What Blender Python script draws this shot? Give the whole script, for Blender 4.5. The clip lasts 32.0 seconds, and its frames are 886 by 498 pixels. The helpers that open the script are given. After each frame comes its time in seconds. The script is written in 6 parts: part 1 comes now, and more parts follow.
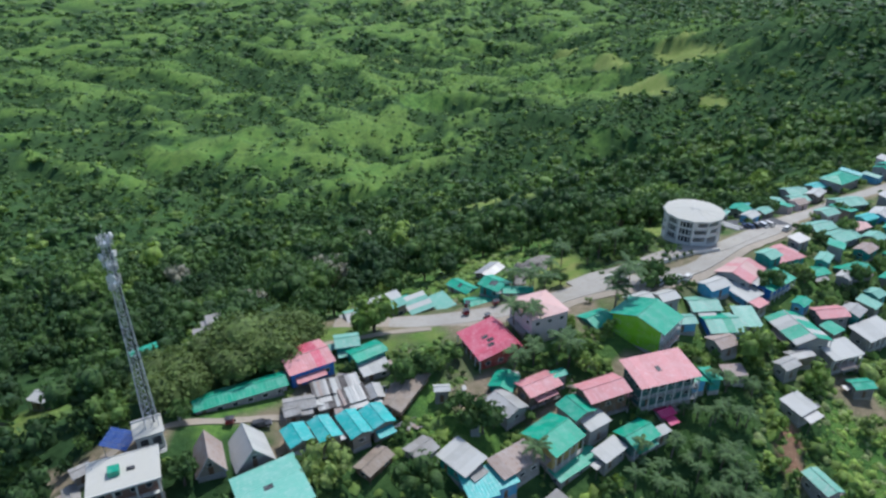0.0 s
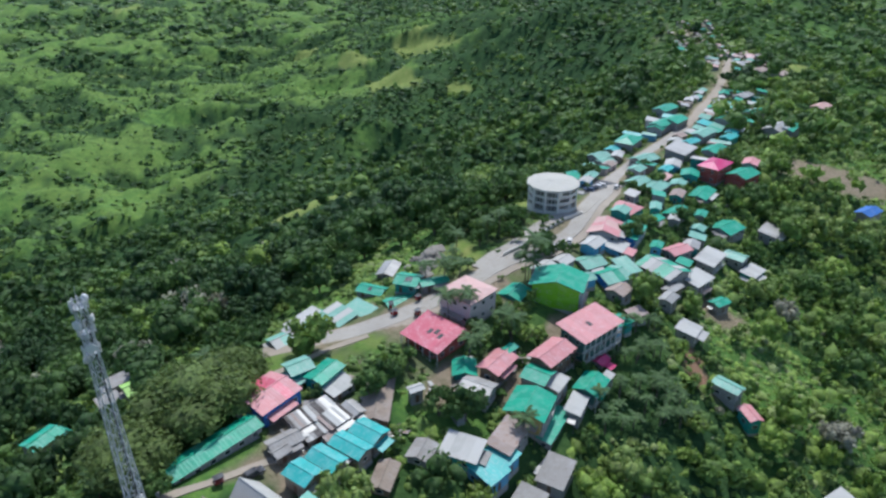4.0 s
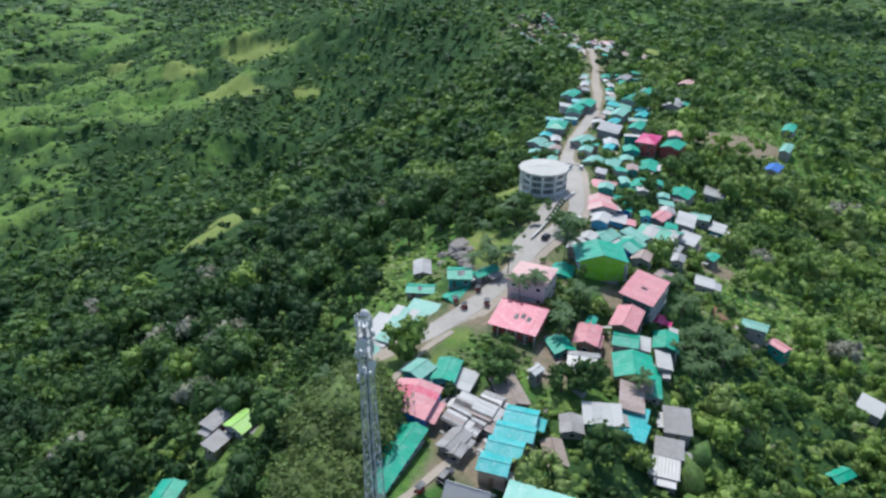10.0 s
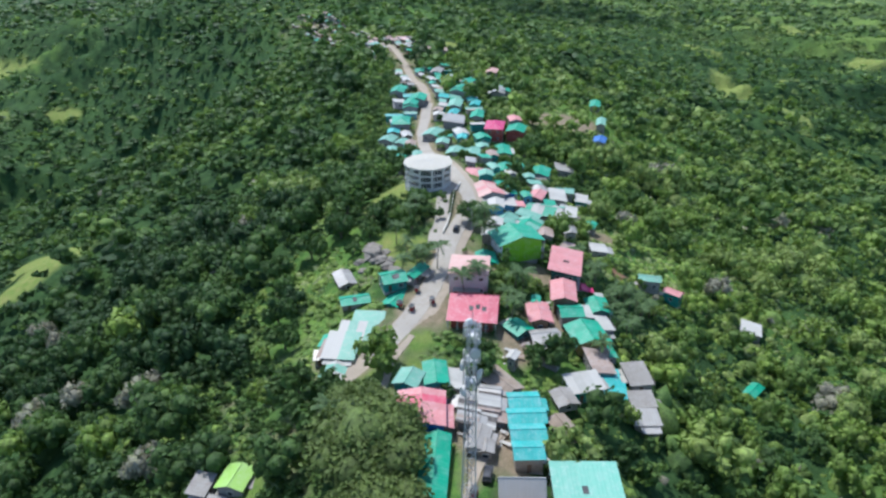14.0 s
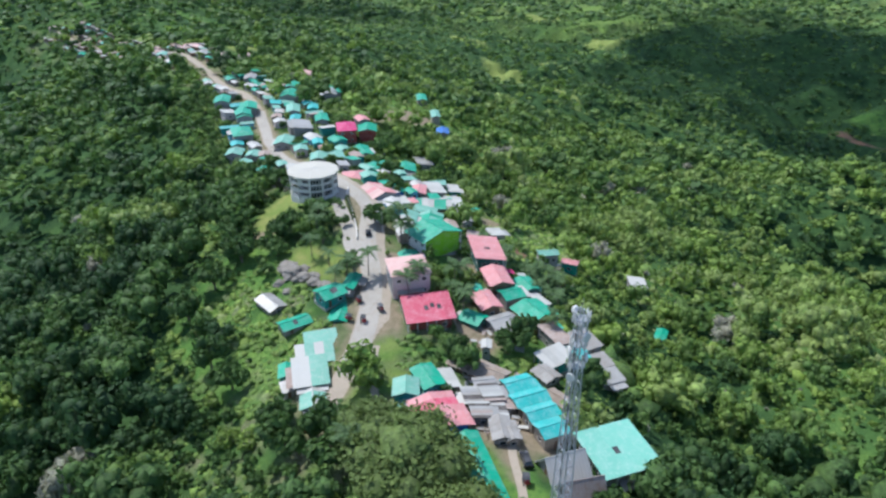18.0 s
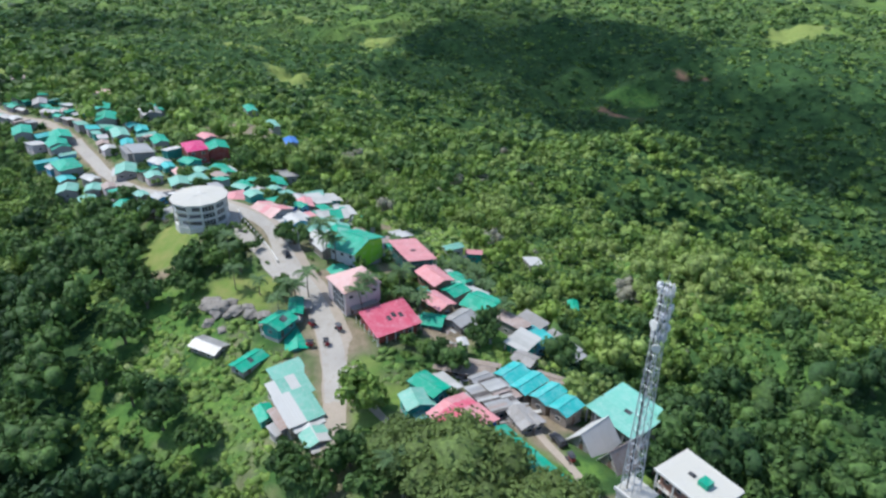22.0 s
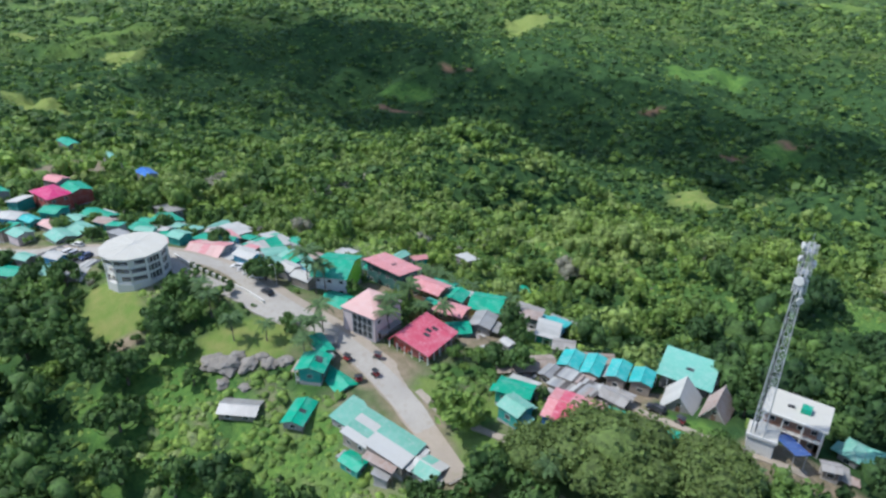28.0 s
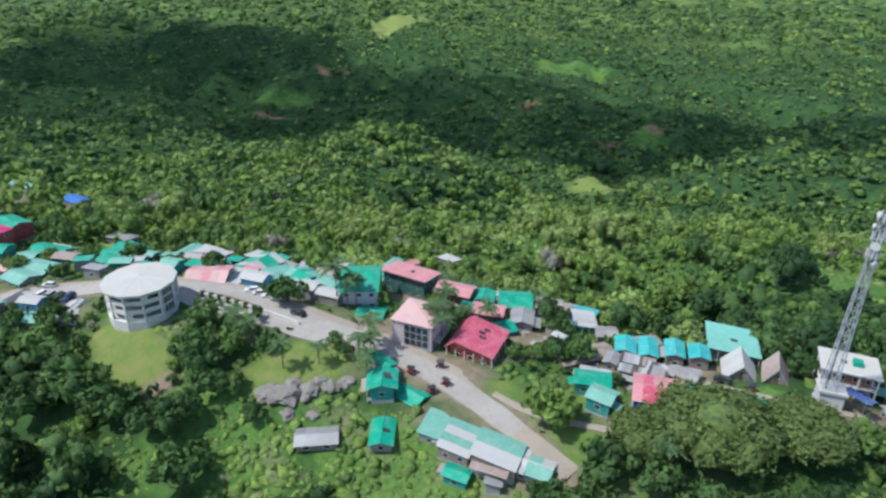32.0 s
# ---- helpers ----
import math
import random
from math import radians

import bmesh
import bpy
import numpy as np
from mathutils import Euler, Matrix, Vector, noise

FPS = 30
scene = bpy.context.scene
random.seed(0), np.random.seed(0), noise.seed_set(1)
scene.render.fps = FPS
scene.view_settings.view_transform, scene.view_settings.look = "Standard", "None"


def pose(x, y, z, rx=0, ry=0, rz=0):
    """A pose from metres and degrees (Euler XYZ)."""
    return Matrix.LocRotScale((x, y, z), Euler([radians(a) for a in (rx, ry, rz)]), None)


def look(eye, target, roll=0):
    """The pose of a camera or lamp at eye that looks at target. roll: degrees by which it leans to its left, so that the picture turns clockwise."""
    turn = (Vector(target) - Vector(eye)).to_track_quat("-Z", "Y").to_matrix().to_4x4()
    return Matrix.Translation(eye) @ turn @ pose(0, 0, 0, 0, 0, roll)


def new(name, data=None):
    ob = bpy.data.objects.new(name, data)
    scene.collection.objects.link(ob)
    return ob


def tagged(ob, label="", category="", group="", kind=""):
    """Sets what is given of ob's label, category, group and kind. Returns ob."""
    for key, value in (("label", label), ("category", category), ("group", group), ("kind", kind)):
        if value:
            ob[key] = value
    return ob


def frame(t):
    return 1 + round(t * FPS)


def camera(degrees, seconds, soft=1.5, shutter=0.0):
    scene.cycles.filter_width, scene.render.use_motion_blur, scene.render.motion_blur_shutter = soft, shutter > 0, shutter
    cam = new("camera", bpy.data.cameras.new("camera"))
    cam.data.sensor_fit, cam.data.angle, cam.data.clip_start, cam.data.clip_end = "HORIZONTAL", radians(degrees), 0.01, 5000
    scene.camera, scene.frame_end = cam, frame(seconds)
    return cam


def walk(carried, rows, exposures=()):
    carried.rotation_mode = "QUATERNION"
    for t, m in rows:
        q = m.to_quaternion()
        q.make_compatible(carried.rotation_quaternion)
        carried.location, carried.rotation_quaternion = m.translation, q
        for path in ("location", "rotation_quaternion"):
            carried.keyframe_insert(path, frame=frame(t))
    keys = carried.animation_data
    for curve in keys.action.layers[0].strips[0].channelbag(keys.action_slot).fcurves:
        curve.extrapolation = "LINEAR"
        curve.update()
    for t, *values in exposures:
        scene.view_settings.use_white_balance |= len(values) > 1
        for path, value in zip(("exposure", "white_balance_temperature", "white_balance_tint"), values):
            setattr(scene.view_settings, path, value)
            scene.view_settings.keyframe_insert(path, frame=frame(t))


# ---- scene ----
cam = camera(67.8, 32.0, soft=2.6)
METRES, EYE, TILT, LEAN, TURN = 325.0, 94.25, -27.0, 0.0, 0.0
ROWS = [
    (0.0, 0.0, 0.0, 0.0, 0.0, 0.0, -0.0),
    (0.5, -0.0156, 0.0001, 0.0001, -1.03, 0.01, 0.55),
    (1.0, -0.0312, 0.0006, 0.0004, -2.13, 0.01, 1.16),
    (1.5, -0.047, 0.0013, 0.0011, -3.52, -0.04, 1.9),
    (2.0, -0.0627, 0.0027, 0.0019, -4.93, -0.09, 2.63),
    (2.5, -0.0787, 0.0044, 0.0028, -6.07, -0.13, 3.2),
    (3.0, -0.0928, 0.0074, 0.0038, -11.94, -0.6, 6.08),
    (3.5, -0.1079, 0.0132, 0.0061, -20.58, -1.8, 10.03),
    (5.5, -0.1641, 0.0344, 0.0178, -20.62, -1.8, 10.18),
    (6.0, -0.1787, 0.0398, 0.0204, -20.76, -1.79, 10.28),
    (6.5, -0.1933, 0.045, 0.0232, -20.94, -1.8, 10.41),
    (7.0, -0.2081, 0.0503, 0.026, -21.19, -1.85, 10.56),
    (7.5, -0.2228, 0.0557, 0.0288, -21.86, -1.96, 10.9),
    (8.0, -0.2372, 0.0618, 0.0319, -23.29, -2.25, 11.55),
    (8.5, -0.2507, 0.0685, 0.035, -26.44, -2.9, 12.92),
    (9.0, -0.2634, 0.0767, 0.0382, -29.7, -3.64, 14.24),
    (9.5, -0.2756, 0.0847, 0.0423, -32.77, -4.44, 15.54),
    (10.0, -0.2876, 0.0933, 0.0464, -35.57, -5.23, 16.62),
    (10.5, -0.2985, 0.1022, 0.0509, -38.28, -6.06, 17.69),
    (11.0, -0.3095, 0.112, 0.0554, -41.02, -6.91, 18.61),
    (11.5, -0.3196, 0.1221, 0.0606, -43.77, -7.83, 19.53),
    (12.0, -0.329, 0.1325, 0.0656, -46.46, -8.77, 20.44),
    (12.5, -0.3384, 0.1438, 0.0709, -49.14, -9.72, 21.15),
    (13.0, -0.3468, 0.1547, 0.0767, -51.81, -10.72, 21.93),
    (13.5, -0.3549, 0.1661, 0.0823, -54.05, -11.55, 22.52),
    (14.0, -0.3628, 0.1779, 0.0883, -56.0, -12.3, 22.99),
    (14.5, -0.3705, 0.1899, 0.0944, -58.13, -13.15, 23.47),
    (16.5, -0.3932, 0.2416, 0.1202, -69.47, -17.92, 25.48),
    (17.0, -0.3974, 0.2535, 0.1265, -72.2, -19.12, 25.84),
    (17.5, -0.401, 0.2667, 0.1333, -75.09, -20.39, 26.14),
    (18.0, -0.4038, 0.2799, 0.1402, -77.87, -21.63, 26.39),
    (18.5, -0.4058, 0.2937, 0.147, -80.7, -22.88, 26.57),
    (19.0, -0.4075, 0.3072, 0.1542, -83.51, -24.14, 26.71),
    (19.5, -0.4086, 0.321, 0.1612, -86.33, -25.38, 26.76),
    (20.0, -0.4087, 0.3347, 0.1683, -89.12, -26.64, 26.79),
    (20.5, -0.4084, 0.3483, 0.1757, -91.85, -27.87, 26.76),
    (21.0, -0.4074, 0.362, 0.1829, -94.57, -29.1, 26.7),
    (21.5, -0.4057, 0.3757, 0.1902, -97.32, -30.33, 26.58),
    (22.0, -0.4034, 0.3895, 0.1974, -100.01, -31.52, 26.39),
    (22.5, -0.4004, 0.403, 0.2047, -102.59, -32.65, 26.18),
    (23.0, -0.3969, 0.4166, 0.2118, -105.1, -33.75, 25.94),
    (23.5, -0.3929, 0.43, 0.2191, -107.55, -34.83, 25.63),
    (24.0, -0.3883, 0.4434, 0.2262, -109.78, -35.79, 25.31),
    (24.5, -0.3829, 0.4566, 0.2332, -111.96, -36.71, 24.98),
    (25.0, -0.3772, 0.4697, 0.2402, -114.07, -37.6, 24.64),
    (25.5, -0.3708, 0.4826, 0.2468, -116.12, -38.44, 24.24),
    (27.5, -0.3416, 0.533, 0.2727, -122.61, -40.97, 22.87),
    (28.0, -0.3333, 0.5454, 0.2792, -123.47, -41.29, 22.66),
    (28.5, -0.3248, 0.5575, 0.2854, -124.91, -41.84, 22.31),
    (29.0, -0.3157, 0.5696, 0.2913, -126.94, -42.59, 21.79),
    (29.5, -0.3059, 0.5813, 0.2973, -128.9, -43.3, 21.23),
    (30.0, -0.2958, 0.5929, 0.3029, -130.8, -43.97, 20.67),
    (30.5, -0.2854, 0.604, 0.3084, -133.02, -44.74, 19.98),
    (31.0, -0.2744, 0.615, 0.314, -134.46, -45.22, 19.51),
    (31.5, -0.2636, 0.6258, 0.3195, -134.73, -45.3, 19.44),
    (32.0, -0.2526, 0.6363, 0.3247, -135.8, -45.63, 19.12),
]
walk(cam, [(t, pose(0, 0, EYE, TILT, LEAN, TURN) @ pose(METRES * x, METRES * y, METRES * z, 90 + pitch, roll, yaw)) for t, x, y, z, yaw, pitch, roll in ROWS], exposures=[(0.0, -0.06, 5720.0, 10.0), (7.0, 0.02, 5760.0, 10.0), (14.0, 0.23, 5800.0, 10.0), (20.0, 0.26, 5800.0, 10.0), (28.0, 0.14, 5790.0, 10.0), (32.0, 0.12, 5780.0, 10.0)])

# ---------------- world, sun, exposure ----------------
SUN_AZ, SUN_EL = 30.0, 58.0  # degrees: azimuth from +y towards +x, elevation
world = bpy.data.worlds.new("sky")
scene.world = world
world.use_nodes = True
wn = world.node_tree
wn.nodes.clear()
sky = wn.nodes.new("ShaderNodeTexSky")
sky.sky_type = "NISHITA"
sky.sun_disc = False
sky.sun_elevation, sky.sun_rotation = radians(SUN_EL), radians(SUN_AZ)
sky.altitude, sky.dust_density = 600, 1.6
back = wn.nodes.new("ShaderNodeBackground")
back.inputs["Strength"].default_value = 0.16
wout = wn.nodes.new("ShaderNodeOutputWorld")
wn.links.new(sky.outputs[0], back.inputs[0])
wn.links.new(back.outputs[0], wout.inputs[0])
sun = new("sun", bpy.data.lights.new("sun", "SUN"))
sun.data.energy, sun.data.angle, sun.data.color = 3.7, radians(0.6), (1.0, 0.96, 0.88)
az, el = radians(SUN_AZ), radians(SUN_EL)
SUN_WAY = Vector((math.sin(az) * math.cos(el), math.cos(az) * math.cos(el), math.sin(el)))
sun.matrix_world = look(SUN_WAY * 900, (0, 0, 0))
scene.view_settings.exposure = 0.0

# ---------------- materials ----------------
def material(name):
    m = bpy.data.materials.new(name)
    m.use_nodes = True
    t = m.node_tree
    return m, t, t.nodes["Principled BSDF"]


def node(t, kind, **values):
    n = t.nodes.new(kind)
    for key, value in values.items():
        n.inputs[key.replace("_", " ")].default_value = value
    return n


def mixed(t, factor, a, b, mode="MIX"):
    """A colour mix; a and b are sockets or colours."""
    n = t.nodes.new("ShaderNodeMix")
    n.data_type, n.blend_type = "RGBA", mode
    for socket, value in ((n.inputs[0], factor), (n.inputs[6], a), (n.inputs[7], b)):
        if isinstance(value, bpy.types.NodeSocket):
            t.links.new(value, socket)
        elif isinstance(value, tuple):
            socket.default_value = (*value, 1)
        else:
            socket.default_value = value
    return n.outputs[2]


def noisy(t, scale, detail=4, low=0.35, high=0.65, rough=0.55, place=None):
    """Noise in metres, stretched to 0..1 between low and high."""
    n = node(t, "ShaderNodeTexNoise", Scale=scale, Detail=detail, Roughness=rough)
    if place is None:
        place = t.nodes.new("ShaderNodeNewGeometry").outputs["Position"]
    t.links.new(place, n.inputs["Vector"])
    r = t.nodes.new("ShaderNodeMapRange")
    r.inputs["From Min"].default_value, r.inputs["From Max"].default_value = low, high
    t.links.new(n.outputs["Fac"], r.inputs["Value"])
    return r.outputs[0]


def bumped(t, bsdf, source, strength, distance):
    b = node(t, "ShaderNodeBump", Strength=strength, Distance=distance)
    t.links.new(source, b.inputs["Height"])
    t.links.new(b.outputs[0], bsdf.inputs["Normal"])


def painted(name, colour, rough=0.5, worn=(0.32, 0.27, 0.22), wear=0.5, spread=0.13, metal=0.0, grain=3.0):
    """A painted or weathered surface: sheets that differ a little, faded streaks, stains."""
    m, t, p = material(name)
    colour = tuple(v * 0.88 for v in colour)
    info = t.nodes.new("ShaderNodeObjectInfo")
    hsv = node(t, "ShaderNodeHueSaturation", Color=(*colour, 1))
    r = t.nodes.new("ShaderNodeMapRange")
    r.inputs["To Min"].default_value, r.inputs["To Max"].default_value = 1 - spread, 1 + spread * 0.6
    t.links.new(info.outputs["Random"], r.inputs["Value"])
    t.links.new(r.outputs[0], hsv.inputs["Value"])
    c = mixed(t, noisy(t, 0.45, 3, 0.46, 0.85), hsv.outputs[0], tuple(min(1, v * 0.8 + 0.13) for v in colour))
    stain = noisy(t, 1.3, 6, 0.52, 0.78)
    f = t.nodes.new("ShaderNodeMath")
    f.operation = "MULTIPLY"
    f.inputs[1].default_value = wear
    t.links.new(stain, f.inputs[0])
    c = mixed(t, f.outputs[0], c, worn)
    t.links.new(c, p.inputs["Base Color"])
    p.inputs["Roughness"].default_value, p.inputs["Metallic"].default_value = rough + 0.06, metal
    p.inputs["Specular IOR Level"].default_value = 0.35
    bumped(t, p, noisy(t, grain * 4, 3, 0.2, 0.8), 0.25, 0.02)
    return m


def plain(name, colour, rough=0.6, metal=0.0, spread=0.12):
    return painted(name, colour, rough, tuple(v * 0.6 for v in colour), 0.35, spread, metal)


ROOFS = {
    "teal": painted("teal_roof_paint", (0.012, 0.37, 0.215), 0.42, (0.16, 0.3, 0.27), 0.45),
    "pale": painted("faded_teal_roof_paint", (0.2, 0.47, 0.35), 0.45, (0.42, 0.43, 0.39), 0.7),
    "aqua": painted("pale_aqua_roof_paint", (0.22, 0.55, 0.42), 0.42, (0.48, 0.58, 0.53), 0.55, 0.08),
    "cyan": painted("sky_blue_roof_paint", (0.05, 0.45, 0.41), 0.4, (0.36, 0.52, 0.54), 0.6),
    "white": painted("white_metal_roof", (0.53, 0.515, 0.465), 0.58, (0.46, 0.42, 0.38), 0.5),
    "zinc": painted("galvanised_roof", (0.43, 0.415, 0.385), 0.45, (0.36, 0.3, 0.26), 0.6, 0.2, 0.3),
    "grey": painted("weathered_grey_roof", (0.36, 0.335, 0.3), 0.7, (0.24, 0.2, 0.17), 0.8),
    "rust": painted("rusty_roof", (0.42, 0.33, 0.28), 0.75, (0.26, 0.13, 0.08), 0.8),
    "brown": painted("dry_thatch", (0.34, 0.27, 0.21), 0.9, (0.2, 0.15, 0.11), 0.9),
    # worn pink holds both faded paint and sun glare painted into the colour
    "red": painted("pink_red_roof_paint", (0.62, 0.1, 0.15), 0.38, (0.66, 0.36, 0.4), 0.75, 0.12),
    "pink": painted("faded_pink_roof_paint", (0.66, 0.27, 0.27), 0.5, (0.7, 0.5, 0.48), 0.5, 0.1),
    "salmon": painted("salmon_roof_paint", (0.7, 0.43, 0.38), 0.55, (0.6, 0.5, 0.46), 0.6, 0.12),
    "magenta": painted("magenta_roof_paint", (0.62, 0.03, 0.16), 0.42, (0.5, 0.2, 0.25), 0.3, 0.1),
    "limeroof": painted("lime_roof_paint", (0.36, 0.62, 0.12), 0.45, (0.5, 0.6, 0.4), 0.4, 0.1),
    "bluedeep": painted("blue_roof_paint", (0.03, 0.16, 0.5), 0.45, (0.3, 0.36, 0.5), 0.3),
    "sooty": painted("old_dark_sheet", (0.1, 0.085, 0.075), 0.8, (0.2, 0.16, 0.13), 0.7),
    "concrete": painted("pale_concrete_slab", (0.56, 0.53, 0.45), 0.8, (0.44, 0.42, 0.38), 0.5, 0.05),
}
ROOF_WORDS = {
    "teal": "teal-painted corrugated metal", "pale": "faded teal corrugated metal", "aqua": "pale aqua corrugated metal", "cyan": "sky-blue corrugated metal",
    "white": "white corrugated metal", "zinc": "bare galvanised metal", "grey": "weathered grey sheet", "rust": "rusty brown sheet", "brown": "dry brown thatch",
    "red": "bright pinkish red metal", "pink": "faded pink metal", "salmon": "pale salmon metal", "magenta": "magenta metal", "limeroof": "lime green metal",
    "bluedeep": "deep blue metal", "concrete": "pale flat concrete", "patch": "patched grey and white sheet",
}
WALLS = {
    "grey": painted("bare_block_wall", (0.34, 0.32, 0.3), 0.85, (0.2, 0.18, 0.16), 0.7),
    "board": painted("weathered_boards", (0.3, 0.25, 0.2), 0.85, (0.16, 0.13, 0.1), 0.7),
    "dark": painted("dark_teal_wall", (0.05, 0.16, 0.14), 0.7, (0.2, 0.2, 0.18), 0.5),
    "teal": painted("teal_wall", (0.03, 0.32, 0.27), 0.6, (0.2, 0.26, 0.22), 0.5),
    "pink": painted("pale_pink_wall", (0.72, 0.6, 0.58), 0.7, (0.45, 0.38, 0.35), 0.5),
    "redw": painted("dark_red_wall", (0.36, 0.07, 0.05), 0.65, (0.4, 0.3, 0.26), 0.4),
    "lime": painted("lime_wall", (0.28, 0.62, 0.02), 0.6, (0.25, 0.36, 0.08), 0.3),
    "bluew": painted("light_blue_wall", (0.12, 0.4, 0.62), 0.65, (0.3, 0.36, 0.4), 0.5),
    "bluedeep": painted("blue_wall", (0.02, 0.17, 0.52), 0.6, (0.2, 0.28, 0.4), 0.4),
    "brown": painted("brown_wooden_wall", (0.26, 0.16, 0.1), 0.8, (0.14, 0.09, 0.06), 0.6),
    "yellow": painted("ochre_wall", (0.5, 0.36, 0.12), 0.75, (0.3, 0.24, 0.14), 0.5),
    "wood": painted("reddish_wood_wall", (0.3, 0.17, 0.12), 0.75, (0.16, 0.1, 0.08), 0.6),
    "white": painted("white_wall", (0.76, 0.76, 0.74), 0.7, (0.5, 0.48, 0.44), 0.4),
}
WALL_WORDS = {"grey": "bare concrete block", "board": "weathered board", "dark": "dark teal", "teal": "teal-painted", "pink": "pale pink", "redw": "dark red",
              "lime": "bright lime green", "bluew": "light blue", "bluedeep": "deep blue", "brown": "brown wooden", "yellow": "ochre", "wood": "reddish wooden", "white": "white"}
WHITE = plain("white_paint", (0.74, 0.72, 0.67), 0.55)
CREAM = painted("cream_concrete", (0.74, 0.71, 0.64), 0.7, (0.5, 0.48, 0.43), 0.35, 0.05)
STEEL = plain("galvanised_steel", (0.62, 0.63, 0.65), 0.45, 0.5)
DARKMETAL = plain("dark_metal", (0.05, 0.05, 0.055), 0.5, 0.3)
WOODPOST = plain("grey_timber", (0.2, 0.16, 0.12), 0.85)
PLINTH = painted("concrete_plinth", (0.4, 0.38, 0.35), 0.9, (0.24, 0.22, 0.19), 0.6)
DOORWOOD = plain("brown_door", (0.16, 0.09, 0.05), 0.6)
RUBBER = plain("tyre_rubber", (0.02, 0.02, 0.02), 0.8)
ROCK = painted("grey_rock", (0.27, 0.24, 0.2), 0.9, (0.12, 0.12, 0.1), 0.8, 0.15)
EARTH = painted("bare_reddish_earth", (0.42, 0.24, 0.15), 0.95, (0.3, 0.24, 0.17), 0.5)


def glassy():
    m, t, p = material("window_glass")
    p.inputs["Base Color"].default_value = (0.03, 0.04, 0.045, 1)
    p.inputs["Roughness"].default_value = 0.08
    bumped(t, p, noisy(t, 1.5, 2), 0.1, 0.01)
    return m


def solar():
    m, t, p = material("solar_cells")
    b = t.nodes.new("ShaderNodeTexBrick")
    b.offset = 0
    for key, value in (("Color1", (0.03, 0.07, 0.24, 1)), ("Color2", (0.04, 0.085, 0.28, 1)), ("Mortar", (0.3, 0.34, 0.42, 1))):
        b.inputs[key].default_value = value
    for key, value in (("Scale", 1), ("Mortar Size", 0.012), ("Brick Width", 0.33), ("Row Height", 0.33)):
        b.inputs[key].default_value = value
    t.links.new(t.nodes.new("ShaderNodeTexCoord").outputs["Object"], b.inputs["Vector"])
    t.links.new(b.outputs["Color"], p.inputs["Base Color"])
    p.inputs["Roughness"].default_value = 0.15
    return m


GLASS, SOLAR = glassy(), solar()


def paving(name, colour, dirt):
    m, t, p = material(name)
    c = mixed(t, noisy(t, 0.12, 4, 0.4, 0.7), colour, tuple(v * 0.8 for v in colour))
    c = mixed(t, noisy(t, 0.7, 5, 0.52, 0.72), c, dirt)
    c = mixed(t, noisy(t, 9, 3, 0.3, 0.9), c, tuple(v * 0.72 for v in colour))
    t.links.new(c, p.inputs["Base Color"])
    p.inputs["Roughness"].default_value = 0.9
    bumped(t, p, noisy(t, 14, 3), 0.3, 0.02)
    return m


CONCRETE_ROAD = paving("worn_concrete_road", (0.44, 0.4, 0.34), (0.34, 0.29, 0.22))
ASPHALT = paving("dark_asphalt", (0.1, 0.1, 0.105), (0.16, 0.15, 0.14))
DIRT = paving("dusty_shoulder", (0.42, 0.35, 0.27), (0.3, 0.27, 0.18))


def leafy(name, dark, mid, light, dry=None, translucent=0.32):
    """Foliage: each plant has its own tint, its leaves differ a little."""
    m, t, p = material(name)
    a = t.nodes.new("ShaderNodeAttribute")
    a.attribute_name = "tint"
    ramp = t.nodes.new("ShaderNodeValToRGB")
    ramp.color_ramp.elements[0].color, ramp.color_ramp.elements[1].color = (*dark, 1), (*light, 1)
    e = ramp.color_ramp.elements.new(0.5)
    e.color = (*mid, 1)
    if dry:
        ramp.color_ramp.elements[2].position = 0.86
        e = ramp.color_ramp.elements.new(0.97)
        e.color = (*dry, 1)
    t.links.new(a.outputs["Fac"], ramp.inputs[0])
    geo = t.nodes.new("ShaderNodeNewGeometry")
    hsv = t.nodes.new("ShaderNodeHueSaturation")
    r = t.nodes.new("ShaderNodeMapRange")
    r.inputs["To Min"].default_value, r.inputs["To Max"].default_value = 0.78, 1.25
    t.links.new(geo.outputs["Random Per Island"], r.inputs["Value"])
    t.links.new(r.outputs[0], hsv.inputs["Value"])
    mottle = mixed(t, noisy(t, 0.8, 4, 0.36, 0.66, 0.7), (0.62, 0.62, 0.66), (1.32, 1.32, 1.2))
    t.links.new(mixed(t, 1.0, ramp.outputs[0], mottle, "MULTIPLY"), hsv.inputs["Color"])
    bumped(t, p, noisy(t, 1.1, 5, 0.25, 0.75, 0.7), 0.5, 0.5)
    t.links.new(hsv.outputs[0], p.inputs["Base Color"])
    p.inputs["Roughness"].default_value = 0.55
    p.inputs["Specular IOR Level"].default_value = 0.25
    tr = t.nodes.new("ShaderNodeBsdfTranslucent")
    t.links.new(hsv.outputs[0], tr.inputs["Color"])
    mix = t.nodes.new("ShaderNodeMixShader")
    mix.inputs[0].default_value = translucent
    t.links.new(p.outputs[0], mix.inputs[1])
    t.links.new(tr.outputs[0], mix.inputs[2])
    t.links.new(mix.outputs[0], t.nodes["Material Output"].inputs["Surface"])
    return m


